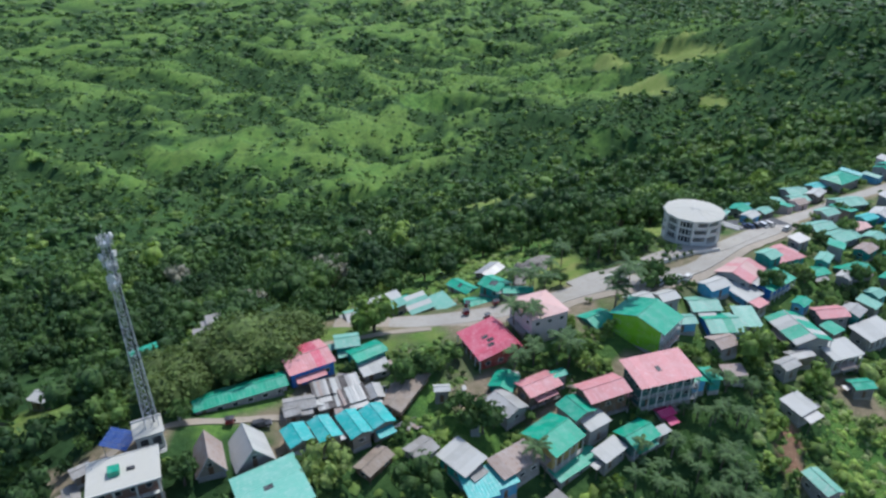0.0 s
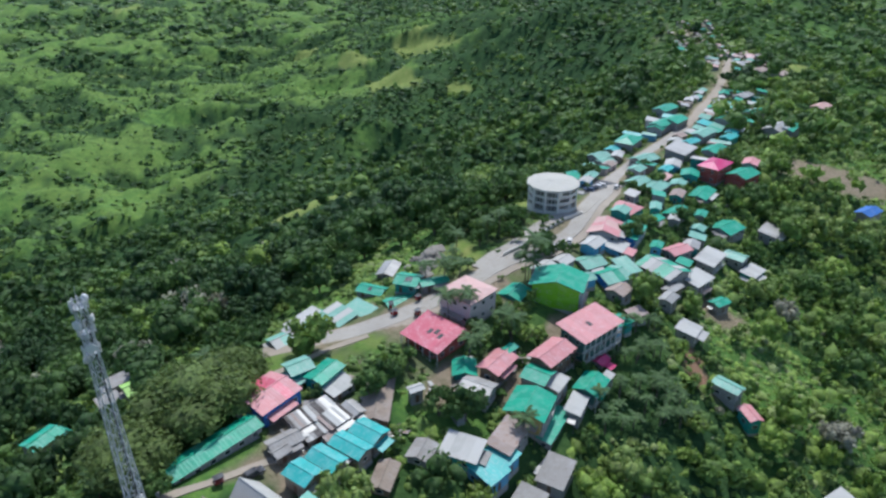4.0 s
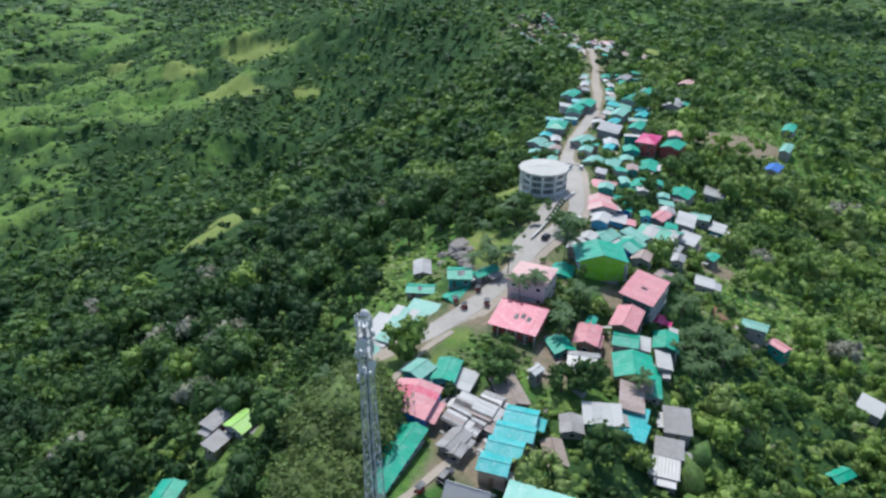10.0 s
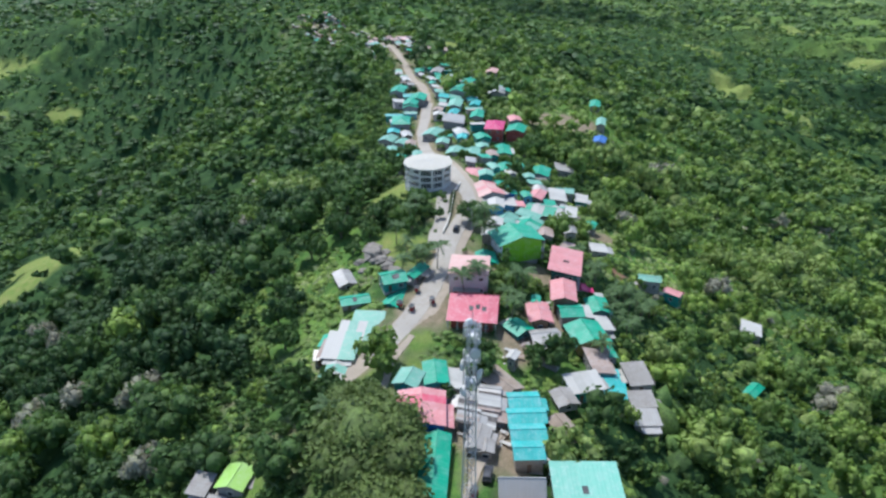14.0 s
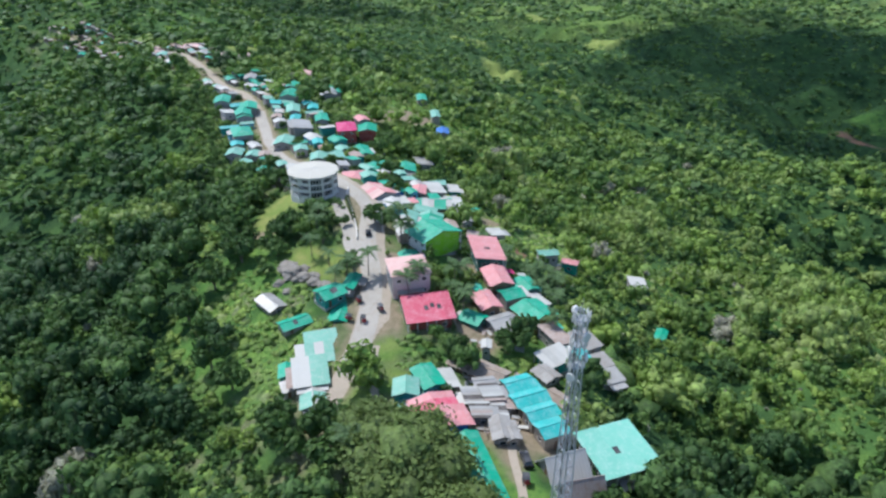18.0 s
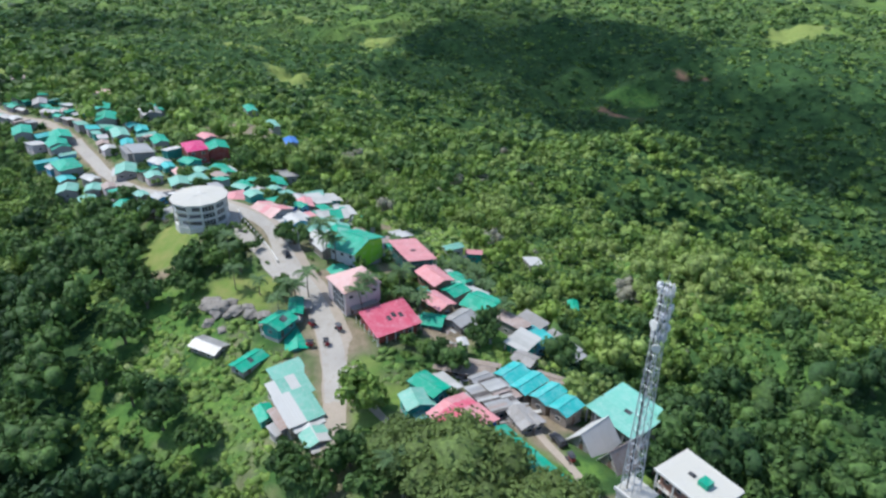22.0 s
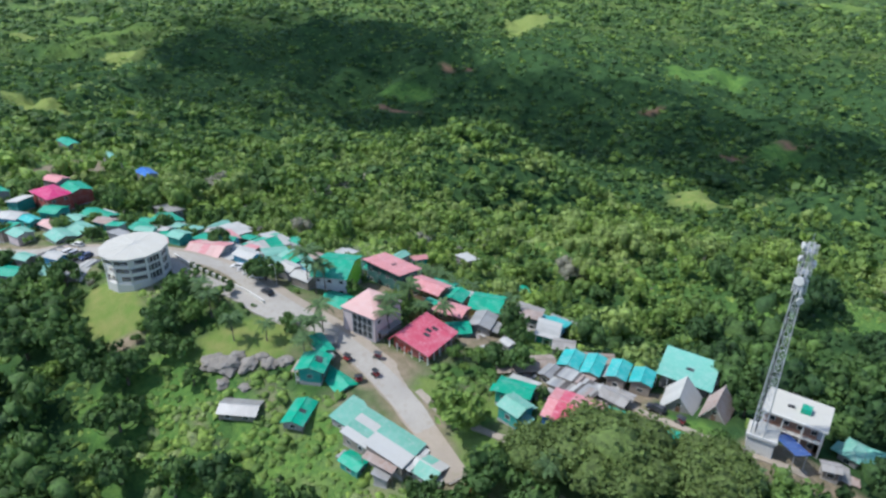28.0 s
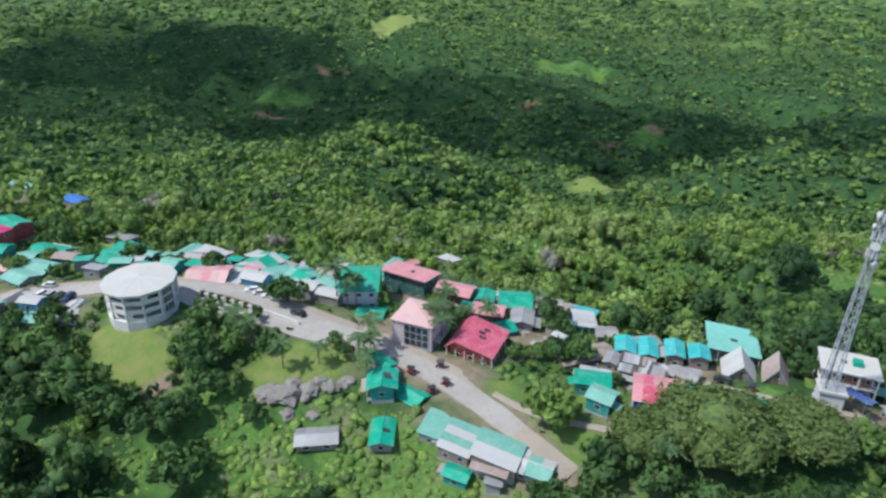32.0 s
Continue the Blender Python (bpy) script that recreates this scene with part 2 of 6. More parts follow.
FOLIAGE = leafy("broadleaf_foliage", (0.048, 0.1, 0.034), (0.132, 0.226, 0.06), (0.27, 0.385, 0.078), (0.34, 0.33, 0.25))
PALMLEAF = leafy("palm_fronds", (0.06, 0.115, 0.045), (0.12, 0.2, 0.078), (0.23, 0.31, 0.13))
RAINTREE = leafy("rain_tree_leaves", (0.075, 0.125, 0.035), (0.135, 0.195, 0.055), (0.21, 0.275, 0.08))
BARK = painted("bark", (0.17, 0.13, 0.1), 0.95, (0.09, 0.07, 0.05), 0.8)
REDLEAF = leafy("red_leaves", (0.2, 0.015, 0.02), (0.35, 0.02, 0.03), (0.5, 0.04, 0.06))


def land():
    """Ground cover: forest floor, grass, trampled lawn, dry field and bare soil, by the cover laid on the sheet."""
    m, t, p = material("ground_cover")
    a = t.nodes.new("ShaderNodeAttribute")
    a.attribute_name = "cover"
    sep = t.nodes.new("ShaderNodeSeparateColor")
    t.links.new(a.outputs["Color"], sep.inputs[0])
    grass = mixed(t, noisy(t, 0.09, 5, 0.35, 0.68), (0.1, 0.205, 0.044), (0.185, 0.3, 0.06))
    grass = mixed(t, noisy(t, 0.7, 4, 0.4, 0.8), grass, (0.056, 0.135, 0.036))
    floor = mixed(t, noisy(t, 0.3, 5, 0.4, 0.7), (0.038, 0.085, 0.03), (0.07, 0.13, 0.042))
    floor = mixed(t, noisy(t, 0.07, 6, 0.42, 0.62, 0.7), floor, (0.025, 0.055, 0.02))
    grass = mixed(t, noisy(t, 0.05, 6, 0.5, 0.66, 0.7), grass, (0.045, 0.1, 0.028))
    lawn = mixed(t, noisy(t, 0.25, 5, 0.35, 0.7), (0.17, 0.25, 0.055), (0.27, 0.28, 0.09))
    soil = mixed(t, noisy(t, 0.5, 5, 0.35, 0.7), (0.33, 0.26, 0.18), (0.22, 0.19, 0.115))
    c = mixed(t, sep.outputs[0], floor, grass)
    c = mixed(t, sep.outputs[1], c, lawn)
    c = mixed(t, sep.outputs[2], c, soil)
    scar = mixed(t, noisy(t, 0.12, 5, 0.35, 0.7), (0.36, 0.2, 0.13), (0.22, 0.15, 0.09))
    c = mixed(t, a.outputs["Alpha"], c, scar)
    t.links.new(c, p.inputs["Base Color"])
    p.inputs["Roughness"].default_value = 0.95
    p.inputs["Specular IOR Level"].default_value = 0.1
    bumped(t, p, noisy(t, 0.9, 6, 0.2, 0.8, 0.7), 0.8, 0.6)
    return m


LAND = land()

# ---------------- the lie of the land ----------------
NEAR = [
    [-37, -25, -32, -45, -56, -60, -66, -75, -83, -89],
    [-30, -8, -11, -28, -37, -37, -45, -56, -66, -74],
    [-35, -12, 2, -5, -14, -22, -33, -42, -49, -59],
    [-45, -26, -9, -3, 1, -8, -20, -25, -31, -44],
    [-60, -44, -31, -16, -6, -2, -7, -8, -16, -25],
    [-77, -65, -53, -38, -28, -23, -12, -8, -9, -17],
    [-94, -83, -73, -61, -47, -43, -30, -14, -9, -14],
    [-111, -101, -92, -82, -71, -62, -51, -32, -20, -18],
    [-130, -119, -112, -105, -97, -86, -71, -53, -38, -27],
]
VILLAGE = [
    [-0.9, -1.1, -7.1, -15.7, -22.1, -28.2, -32.3, -32.9, -33.9, -40.2],
    [-2.8, 3.1, -1.1, -6.0, -10.0, -15.4, -20.5, -24.2, -28.0, -34.5],
    [-9.0, -1.4, 0.8, -1.8, -3.1, -5.2, -10.4, -16.5, -22.1, -29.4],
    [-17.4, -7.2, -4.4, -2.7, -0.4, 0.8, -2.8, -9.3, -15.0, -21.4],
    [-26.1, -18.7, -14.4, -9.9, -3.4, 0.9, 2.9, 0.5, -7.9, -12.9],
    [-36.4, -29.7, -23.7, -16.5, -11.4, -4.8, -0.7, -0.2, -3.1, -7.1],
    [-47.4, -40.9, -34.3, -25.6, -18.9, -15.6, -12.3, -8.8, -6.2, -5.9],
]
SPUR = [
    [-168, -176, -183, -190, -195, -199, -201, -203, -208],
    [-157, -164, -171, -176, -181, -184, -184, -185, -189],
    [-145, -152, -157, -160, -163, -166, -161, -161, -167],
    [-133, -140, -143, -142, -135, -130, -133, -135, -143],
    [-122, -128, -130, -126, -109, -92, -99, -115, -127],
    [-100, -106, -110, -113, -105, -93, -102, -119, -131],
    [-72, -79, -87, -94, -99, -94, -104, -118, -132],
    [-46, -50, -63, -72, -81, -86, -98, -111, -124],
    [-23, -31, -45, -53, -63, -75, -90, -100, -111],
    [-5, -18, -28, -33, -45, -64, -75, -85, -97],
]
MID = [
    [-177, -173, -179, -198, -226, -239, -247, -253, -231, -216],
    [-155, -138, -136, -156, -184, -206, -230, -260, -276, -268],
    [-140, -100, -81, -101, -129, -131, -170, -217, -257, -270],
    [-147, -94, -32, -18, -59, -96, -153, -194, -226, -242],
    [-180, -136, -60, 3, -2, -52, -104, -159, -187, -205],
    [-225, -185, -130, -92, -43, -15, -54, -98, -132, -165],
    [-271, -239, -209, -179, -133, -81, -31, -38, -80, -127],
    [-297, -286, -279, -254, -227, -205, -47, 3, -57, -124],
    [-311, -312, -323, -311, -285, -226, -86, -24, -74, -137],
    [-320, -326, -337, -320, -288, -238, -132, -85, -103, -142],
]
HILLS = [
    [-249, -243, -243, -245, -243, -238, -245, -261, -269, -273],
    [-246, -241, -239, -232, -220, -214, -231, -258, -264, -270],
    [-246, -251, -242, -215, -184, -181, -206, -224, -242, -265],
    [-240, -255, -255, -237, -197, -185, -181, -178, -217, -265],
    [-207, -228, -244, -263, -261, -251, -206, -151, -208, -255],
    [-162, -173, -181, -220, -257, -270, -245, -213, -207, -252],
    [-102, -98, -147, -184, -227, -251, -257, -245, -254, -276],
    [-29, -68, -109, -159, -198, -225, -244, -251, -263, -276],
]
NORTH = [
    [-280, -270, -251, -228, -203, -117, -50, -39],
    [-282, -303, -265, -213, -162, -46, -34, -70],
    [-277, -321, -295, -244, -189, -101, -102, -121],
    [-308, -289, -277, -278, -189, -115, -142, -165],
    [-331, -322, -303, -266, -199, -178, -183, -193],
    [-344, -344, -325, -288, -227, -201, -201, -211],
    [-344, -346, -338, -311, -233, -205, -213, -223],
    [-337, -343, -343, -321, -270, -240, -231, -231],
    [-330, -338, -340, -330, -305, -279, -255, -237],
]
EAST = [
    [-248, -236, -228, -219, -186, -153, -188, -201],
    [-189, -198, -200, -224, -212, -188, -222, -245],
    [-134, -173, -199, -206, -212, -225, -253, -277],
    [-78, -140, -183, -171, -192, -214, -244, -275],
    [-35, -95, -135, -155, -183, -203, -234, -263],
    [-23, -63, -109, -151, -179, -202, -225, -247],
]
FAR = [
    [-277, -277, -275, -274, -273, -273, -272, -273, -272],
    [-277, -274, -270, -265, -261, -262, -264, -269, -274],
    [-274, -269, -263, -251, -244, -249, -259, -268, -276],
    [-268, -256, -244, -215, -221, -228, -255, -267, -279],
    [-264, -242, -191, -101, -146, -207, -223, -266, -278],
    [-270, -262, -265, -237, -29, -178, -260, -275, -276],
    [-279, -283, -300, -326, -237, -207, -264, -274, -275],
    [-283, -289, -300, -314, -281, -249, -264, -273, -275],
    [-283, -290, -298, -296, -284, -273, -273, -276, -276],
]


def grid_height(rows, x0, y0, step, x, y):
    """Smooth heights between the knots of a coarse relief."""
    z = np.array(rows, float)
    ny, nx = z.shape
    u, v = np.clip((x - x0) / step, 0, nx - 1.001), np.clip((y - y0) / step, 0, ny - 1.001)
    i, j = u.astype(int), v.astype(int)
    fu, fv = u - i, v - j

    def weights(f):
        return (-f + 2 * f**2 - f**3) / 2, (2 - 5 * f**2 + 3 * f**3) / 2, (f + 4 * f**2 - 3 * f**3) / 2, (f**3 - f**2) / 2

    out = 0.0
    for a, wa in enumerate(weights(fv)):
        row = np.clip(j + a - 1, 0, ny - 1)
        for b, wb in enumerate(weights(fu)):
            out = out + wa * wb * z[row, np.clip(i + b - 1, 0, nx - 1)]
    return out


def inside(x, y, x0, y0, x1, y1, soft):
    """1 within a box, fading to 0 at its border."""
    d = np.minimum(np.minimum(x - x0, x1 - x), np.minimum(y - y0, y1 - y)) / soft
    d = np.clip(d, 0, 1)
    return d * d * (3 - 2 * d)


TABLE = np.random.RandomState(7).permutation(256)
GRADS = np.random.RandomState(8).uniform(0, 2 * np.pi, 256)


def pnoise(x, y):
    """Gradient noise, about -0.7 to 0.7, on arrays."""
    i, j = np.floor(x).astype(int), np.floor(y).astype(int)
    fx, fy = x - i, y - j
    sx, sy = fx**3 * (fx * (fx * 6 - 15) + 10), fy**3 * (fy * (fy * 6 - 15) + 10)

    def corner(a, b):
        g = GRADS[TABLE[(TABLE[(i + a) % 256] + j + b) % 256]]
        return np.cos(g) * (fx - a) + np.sin(g) * (fy - b)

    low = corner(0, 0) * (1 - sx) + corner(1, 0) * sx
    high = corner(0, 1) * (1 - sx) + corner(1, 1) * sx
    return low * (1 - sy) + high * sy


# swells and hollows on top of the coarse relief: x, y, rise, reach
SWELLS = [(406, -133, 9, 60), (454, -131, 11, 60), (361, -125, 2, 60), (514, -100, -5, 60), (333, -277, 7, 60), (584, -33, -4, 60)]

ROAD = [(-29, 147.2), (-14, 146.8), (-4, 147), (6.3, 147.9), (17, 149.9), (28, 153), (40, 157.8), (52, 161.5), (64, 164.8), (77, 171.5), (94, 186.6), (111, 201.5), (128, 220), (159, 243), (184, 257.5), (214, 275), (240, 294), (280, 328), (351, 388), (429, 464), (513, 572), (572, 665), (611, 728)]


def road_distance(x, y):
    best = np.full(np.shape(x), 1e9)
    for (ax, ay), (bx, by) in zip(ROAD[:-1], ROAD[1:]):
        ex, ey = bx - ax, by - ay
        s = np.clip(((x - ax) * ex + (y - ay) * ey) / (ex * ex + ey * ey), 0, 1)
        best = np.minimum(best, np.hypot(x - ax - s * ex, y - ay - s * ey))
    return best


def height(x, y):
    """The lie of the land: the village ridge, its flanks, the valleys and the far hills."""
    x, y = np.asarray(x, float), np.asarray(y, float)
    z = grid_height(FAR, -3120.0, -3900.0, 910.0, x, y)
    w = inside(x, y, 182.0, -1274.0, 1995.5, 136.5, 234.0)
    z = z * (1 - w) + w * grid_height(HILLS, 182.0, -1274.0, 201.5, x, y)
    w = inside(x, y, -624.0, -624.0, 1248.0, 1248.0, 260.0)
    z = z * (1 - w) + w * grid_height(MID, -624.0, -624.0, 208.0, x, y)
    w = inside(x, y, -300.0, 900.0, 1100.0, 2500.0, 200.0)
    z = z * (1 - w) + w * grid_height(NORTH, -300.0, 900.0, 200.0, x, y)
    w = inside(x, y, 700.0, -350.0, 2100.0, 650.0, 180.0)
    z = z * (1 - w) + w * grid_height(EAST, 700.0, -350.0, 200.0, x, y)
    w = inside(x, y, 78.0, -377.0, 546.0, 149.5, 91.0)
    z = z * (1 - w) + w * grid_height(SPUR, 78.0, -377.0, 58.5, x, y)
    w = inside(x, y, -156.0, 0.0, 312.0, 416.0, 78.0)
    z = z * (1 - w) + w * grid_height(NEAR, -156.0, 0.0, 52.0, x, y)
    w = inside(x, y, -84.5, 71.5, 149.5, 227.5, 32.5)
    z = z * (1 - w) + w * grid_height(VILLAGE, -84.5, 71.5, 26.0, x, y)
    d = road_distance(x, y)
    wild = np.clip((d - 45) / 160, 0, 1)
    far = np.clip((d - 250) / 500, 0, 1)
    half = np.clip((d - 120) / 300, 0, 1)
    z = z + wild * (6.5 * pnoise(x / 62, y / 62) + 2.4 * pnoise(x / 23 + 5, y / 23))
    u, v = x + 40 * pnoise(x / 130, y / 130 + 2), y + 40 * pnoise(x / 130 + 9, y / 130)
    folds = np.clip(0.8 + 0.5 * (y - x + 100) / 500, 0.8, 1)
    z = z + half * folds * 78 * (0.15 - np.abs(pnoise((u + v) / 240 + 3, (v - u) / 420 + 9)))
    z = z + far * folds * (30 * (0.14 - np.abs(pnoise((u + v) / 105 + 6, (v - u) / 190))) + 12 * (0.14 - np.abs(pnoise(u / 40 + 6, v / 40))))
    z = z + far * (40 * (0.12 - np.abs(pnoise(u / 460 + 1, v / 460 + 4))))
    for x0, y0, rise, reach in SWELLS:
        z = z + rise * np.exp(-((x - x0) ** 2 + (y - y0) ** 2) / (2 * reach**2))
    return z


# ---------------- building helpers ----------------
def part(name, bm, mat, parent=None, label="", smooth=False):
    """Links a bmesh (or a ready mesh) as ONE mesh object under a thing."""
    if isinstance(bm, bmesh.types.BMesh):
        me = bpy.data.meshes.new(name)
        bm.to_mesh(me)
        bm.free()
        me.materials.append(mat)
        if smooth:
            me.polygons.foreach_set("use_smooth", [True] * len(me.polygons))
    else:
        me = bm
    ob = new(name, me)
    ob.parent = parent
    return tagged(ob, label)


def root(name, m, label, category, group="", kind=""):
    ob = new(name)
    ob.matrix_world = m
    ob.empty_display_size = 0.5
    return tagged(ob, label, category, group, kind)


def box(bm, x0, y0, z0, x1, y1, z1, m=None):
    vs = [bm.verts.new(p) for p in ((x0, y0, z0), (x1, y0, z0), (x1, y1, z0), (x0, y1, z0), (x0, y0, z1), (x1, y0, z1), (x1, y1, z1), (x0, y1, z1))]
    for f in ((3, 2, 1, 0), (4, 5, 6, 7), (0, 1, 5, 4), (1, 2, 6, 5), (2, 3, 7, 6), (3, 0, 4, 7)):
        bm.faces.new([vs[i] for i in f])
    if m is not None:
        for v in vs:
            v.co = m @ v.co
    return vs


def boxed(x0, y0, z0, x1, y1, z1, bevel=0.0):
    bm = bmesh.new()
    box(bm, x0, y0, z0, x1, y1, z1)
    if bevel:
        bmesh.ops.bevel(bm, geom=bm.edges[:], offset=bevel, segments=1, affect="EDGES")
    return bm


def tube(bm, points, radii, sides=6):
    """A tapered tube through points."""
    rings = []
    for k, (p, r) in enumerate(zip(points, radii)):
        p = Vector(p)
        a, b = Vector(points[max(0, k - 1)]), Vector(points[min(len(points) - 1, k + 1)])
        q = (b - a).to_track_quat("Z", "Y")
        rings.append([bm.verts.new(p + q @ Vector((r * math.cos(i * 2 * math.pi / sides), r * math.sin(i * 2 * math.pi / sides), 0))) for i in range(sides)])
    for lo, hi in zip(rings[:-1], rings[1:]):
        for i in range(sides):
            bm.faces.new((lo[i], lo[(i + 1) % sides], hi[(i + 1) % sides], hi[i]))
    bm.faces.new(rings[0][::-1])
    bm.faces.new(rings[-1])


def bar(a, b, r, sides=4):
    bm = bmesh.new()
    tube(bm, (a, b), (r, r), sides)
    return bm


def prism(outline, z0, z1):
    """An upright solid over a plan outline."""
    bm = bmesh.new()
    lo = [bm.verts.new((x, y, z0)) for x, y in outline]
    hi = [bm.verts.new((x, y, z1)) for x, y in outline]
    n = len(lo)
    for i in range(n):
        bm.faces.new((lo[i], lo[(i + 1) % n], hi[(i + 1) % n], hi[i]))
    bm.faces.new(lo[::-1])
    bm.faces.new(hi)
    return bm


def tri_mesh(name, verts, tris, mat, tint=None):
    """A large triangle mesh from arrays."""
    me = bpy.data.meshes.new(name)
    nv, nt = len(verts), len(tris)
    me.vertices.add(nv)
    me.vertices.foreach_set("co", np.ascontiguousarray(verts, np.float32).ravel())
    me.loops.add(nt * 3)
    me.loops.foreach_set("vertex_index", np.ascontiguousarray(tris, np.int32).ravel())
    me.polygons.add(nt)
    me.polygons.foreach_set("loop_start", np.arange(0, nt * 3, 3, dtype=np.int32))
    if tint is not None:
        me.attributes.new("tint", "FLOAT", "POINT").data.foreach_set("value", np.ascontiguousarray(tint, np.float32))
    me.materials.append(mat)
    me.polygons.foreach_set("use_smooth", np.ones(nt, bool))
    me.update(calc_edges=True)
    return me


def gz(x, y):
    return float(height(np.array([x]), np.array([y]))[0])


# ---------------- open ground: lawns, fields, bare soil ----------------
AREAS = []


def area(cover, x, y, rx, ry, angle=0):
    """An open patch: cover is grass, mown verge, lawn, soil or scar."""
    AREAS.append((cover, x, y, rx, ry, radians(angle)))


area("lawn", 67, 198, 15, 8, 5)
area("soil", 51.5, 197, 2.2, 5, 0)
area("lawn", 34, 170, 8, 15, -10)
area("grass", 15.6, 189.8, 33.8, 19.5, 25)
area("grass", -7.8, 167.7, 26, 13, 15)
area("grass", -10.4, 135.2, 11.7, 6.5, 20)
area("grass", -40, 106, 12, 4.5, 25)
area("grass", 5.2, 109.2, 9.1, 15.6, 30)
area("grass", 104, 112, 15, 25, -15)
area("soil", 79.6, 111.2, 1.6, 7.0, -6)
area("soil", -62.4, 94.9, 10.4, 5.2, 30)
area("soil", -23.4, 109.2, 13, 7.8, 25)
area("scar", 79.7, 115.3, 3.2, 8, -25)
area("verge", -97, 120, 11, 8, -18)
area("soil", -101, 120.5, 15, 2.6, -18)
area("soil", -76, 90, 5, 4, 0)
area("soil", -30.5, 103.5, 2.4, 10, -25)
area("soil", -36, 107.5, 8, 2.0, 25)
area("verge", -79, 134.5, 9, 7.5, 30)
area("verge", -62, 147, 9, 6.5, 20)
area("soil", 106, 131, 6, 9, 20)
area("soil", 10, 119, 10, 6, 30)
area("soil", 27, 113, 9, 5, 35)
area("soil", -24, 116, 9, 5, 25)
area("soil", 8, 143, 8, 4, 10)
area("soil", 33, 146, 10, 3.5, 20)
area("soil", 45, 128, 6, 4, 30)
area("grass", -39, -6.5, 33.8, 18.2, 20)
area("verge", -4.5, 139.2, 5.5, 3.6, 20)
area("verge", -27, 141.2, 10, 4.2, 8)
area("verge", -16, 133.5, 6, 3.4, 30)
area("lawn", 429, 390, 28.6, 13, 40)
area("soil", 236, 199, 30, 14, -22)
# dry fields and meadows in the valleys
area("lawn", 1040, 182, 225, 34, 24)
area("lawn", 1350, 140, 70, 26, -30)
area("lawn", 1690, 20, 75, 34, -40)
area("lawn", 1950, -1390, 170, 70, -60)
area("lawn", -210, 2240, 70, 40, 20)
area("lawn", 360, 2002, 80, 26, 12)
area("lawn", 610, 1640, 55, 36, 20)
area("lawn", -140, 3430, 80, 50, 30)
area("lawn", -90, 826, 42, 20, 10)
area("lawn", 52, 430, 18, 34, 10)
area("grass", -480, 1240, 120, 70, 20)
area("grass", -40, 1520, 70, 60, 40)
area("grass", 320, 1545, 40, 90, 10)
area("lawn", 352, -470, 44, 105, 12)
area("grass", 505, -808, 50, 30, -50)
area("grass", 1185, -362, 30, 36, -30)
area("lawn", 550, 1510, 150, 40, -80)
area("lawn", 402, 1345, 120, 42, -85)
area("lawn", 475, 1145, 32, 20, -70)
area("lawn", 405, 1620, 70, 28, -75)
area("lawn", 36, 410, 16, 34, -75)
area("lawn", 1560, 400, 150, 42, 38)
area("lawn", 1850, 10, 110, 60, 20)
area("lawn", 2330, 240, 160, 50, 30)
area("lawn", 1800, -1300, 150, 70, -70)
area("grass", 880, -1080, 110, 60, 85)
area("grass", 1180, -470, 60, 34, 40)
area("scar", 1112, -404, 62, 11, 28)
area("scar", 766, -780, 9, 17, 0)
area("scar", 1155, -618, 26, 8, 0)
area("scar", 1200, -580, 22, 8, 10)
area("scar", 512, -845, 30, 8, 38)
area("scar", 536, -742, 8, 26, 0)


def covered(x, y, kinds, grow=0.0):
    """How far points lie in patches of these kinds, 0..1, with an uneven border."""
    out = np.zeros(np.shape(x))
    ragged = 0.35 * pnoise(x / 7, y / 7) + 0.2 * pnoise(x / 2.6, y / 2.6)
    for cover, cx, cy, rx, ry, a in AREAS:
        if cover in kinds:
            u = (x - cx) * math.cos(a) + (y - cy) * math.sin(a)
            v = -(x - cx) * math.sin(a) + (y - cy) * math.cos(a)
            d = np.hypot(u / (rx + grow), v / (ry + grow)) + ragged * 0.6
            out = np.maximum(out, np.clip((1.08 - d) / 0.16, 0, 1))
    return out


def meadows(x, y):
    """1 on the open grassy hills of the western and northern valleys, 0 on the wooded ridge."""
    return np.clip((y - 800 - 0.7 * np.maximum(x, 0)) / 220 + 1.0 * pnoise(x / 120, y / 120), 0, 1) * np.clip((900 - x) / 200, 0, 1)


def plain_fields(x, y):
    """Farmed plain behind the eastern hills."""
    out = np.clip((np.hypot(x - 13, y - 143) - 1750) / 400, 0, 1) * np.clip((x - y) / 400, 0, 1)
    return out * np.clip(0.55 + 1.5 * pnoise(x / 170 + 8, y / 170), 0, 1)


def wooded(x, y):
    """Share of ground under trees: dense on the ridge's flanks, patchy in the valleys."""
    d = road_distance(x, y)
    n = pnoise(x / 75 + 2, y / 75) + 0.6 * pnoise(x / 26, y / 26 + 7) + 0.35 * pnoise(x / 210, y / 210)
    u, v = x + 40 * pnoise(x / 130, y / 130 + 2), y + 40 * pnoise(x / 130 + 9, y / 130)
    gully = 1.5 * np.abs(pnoise((u + v) / 240 + 3, (v - u) / 420 + 9)) + 1.1 * np.abs(pnoise((u + v) / 105 + 6, (v - u) / 190)) + 0.5 * pnoise(x / 330, y / 330)
    valley = np.maximum(meadows(x, y), 0.75 * plain_fields(x, y))
    sunny = np.clip((x - y + 100) / 60, 0, 1) * np.clip((d - 40) / 40, 0, 1) * np.clip((260 - d) / 80, 0, 1)
    near = 1.15 + 0.5 * n - sunny * (0.32 - 0.35 * n)
    return np.clip(near * (1 - valley) + valley * np.clip(5.0 * (gully - 0.3) + 2.4 * n + 0.55, 0.05, 1), 0, 1)


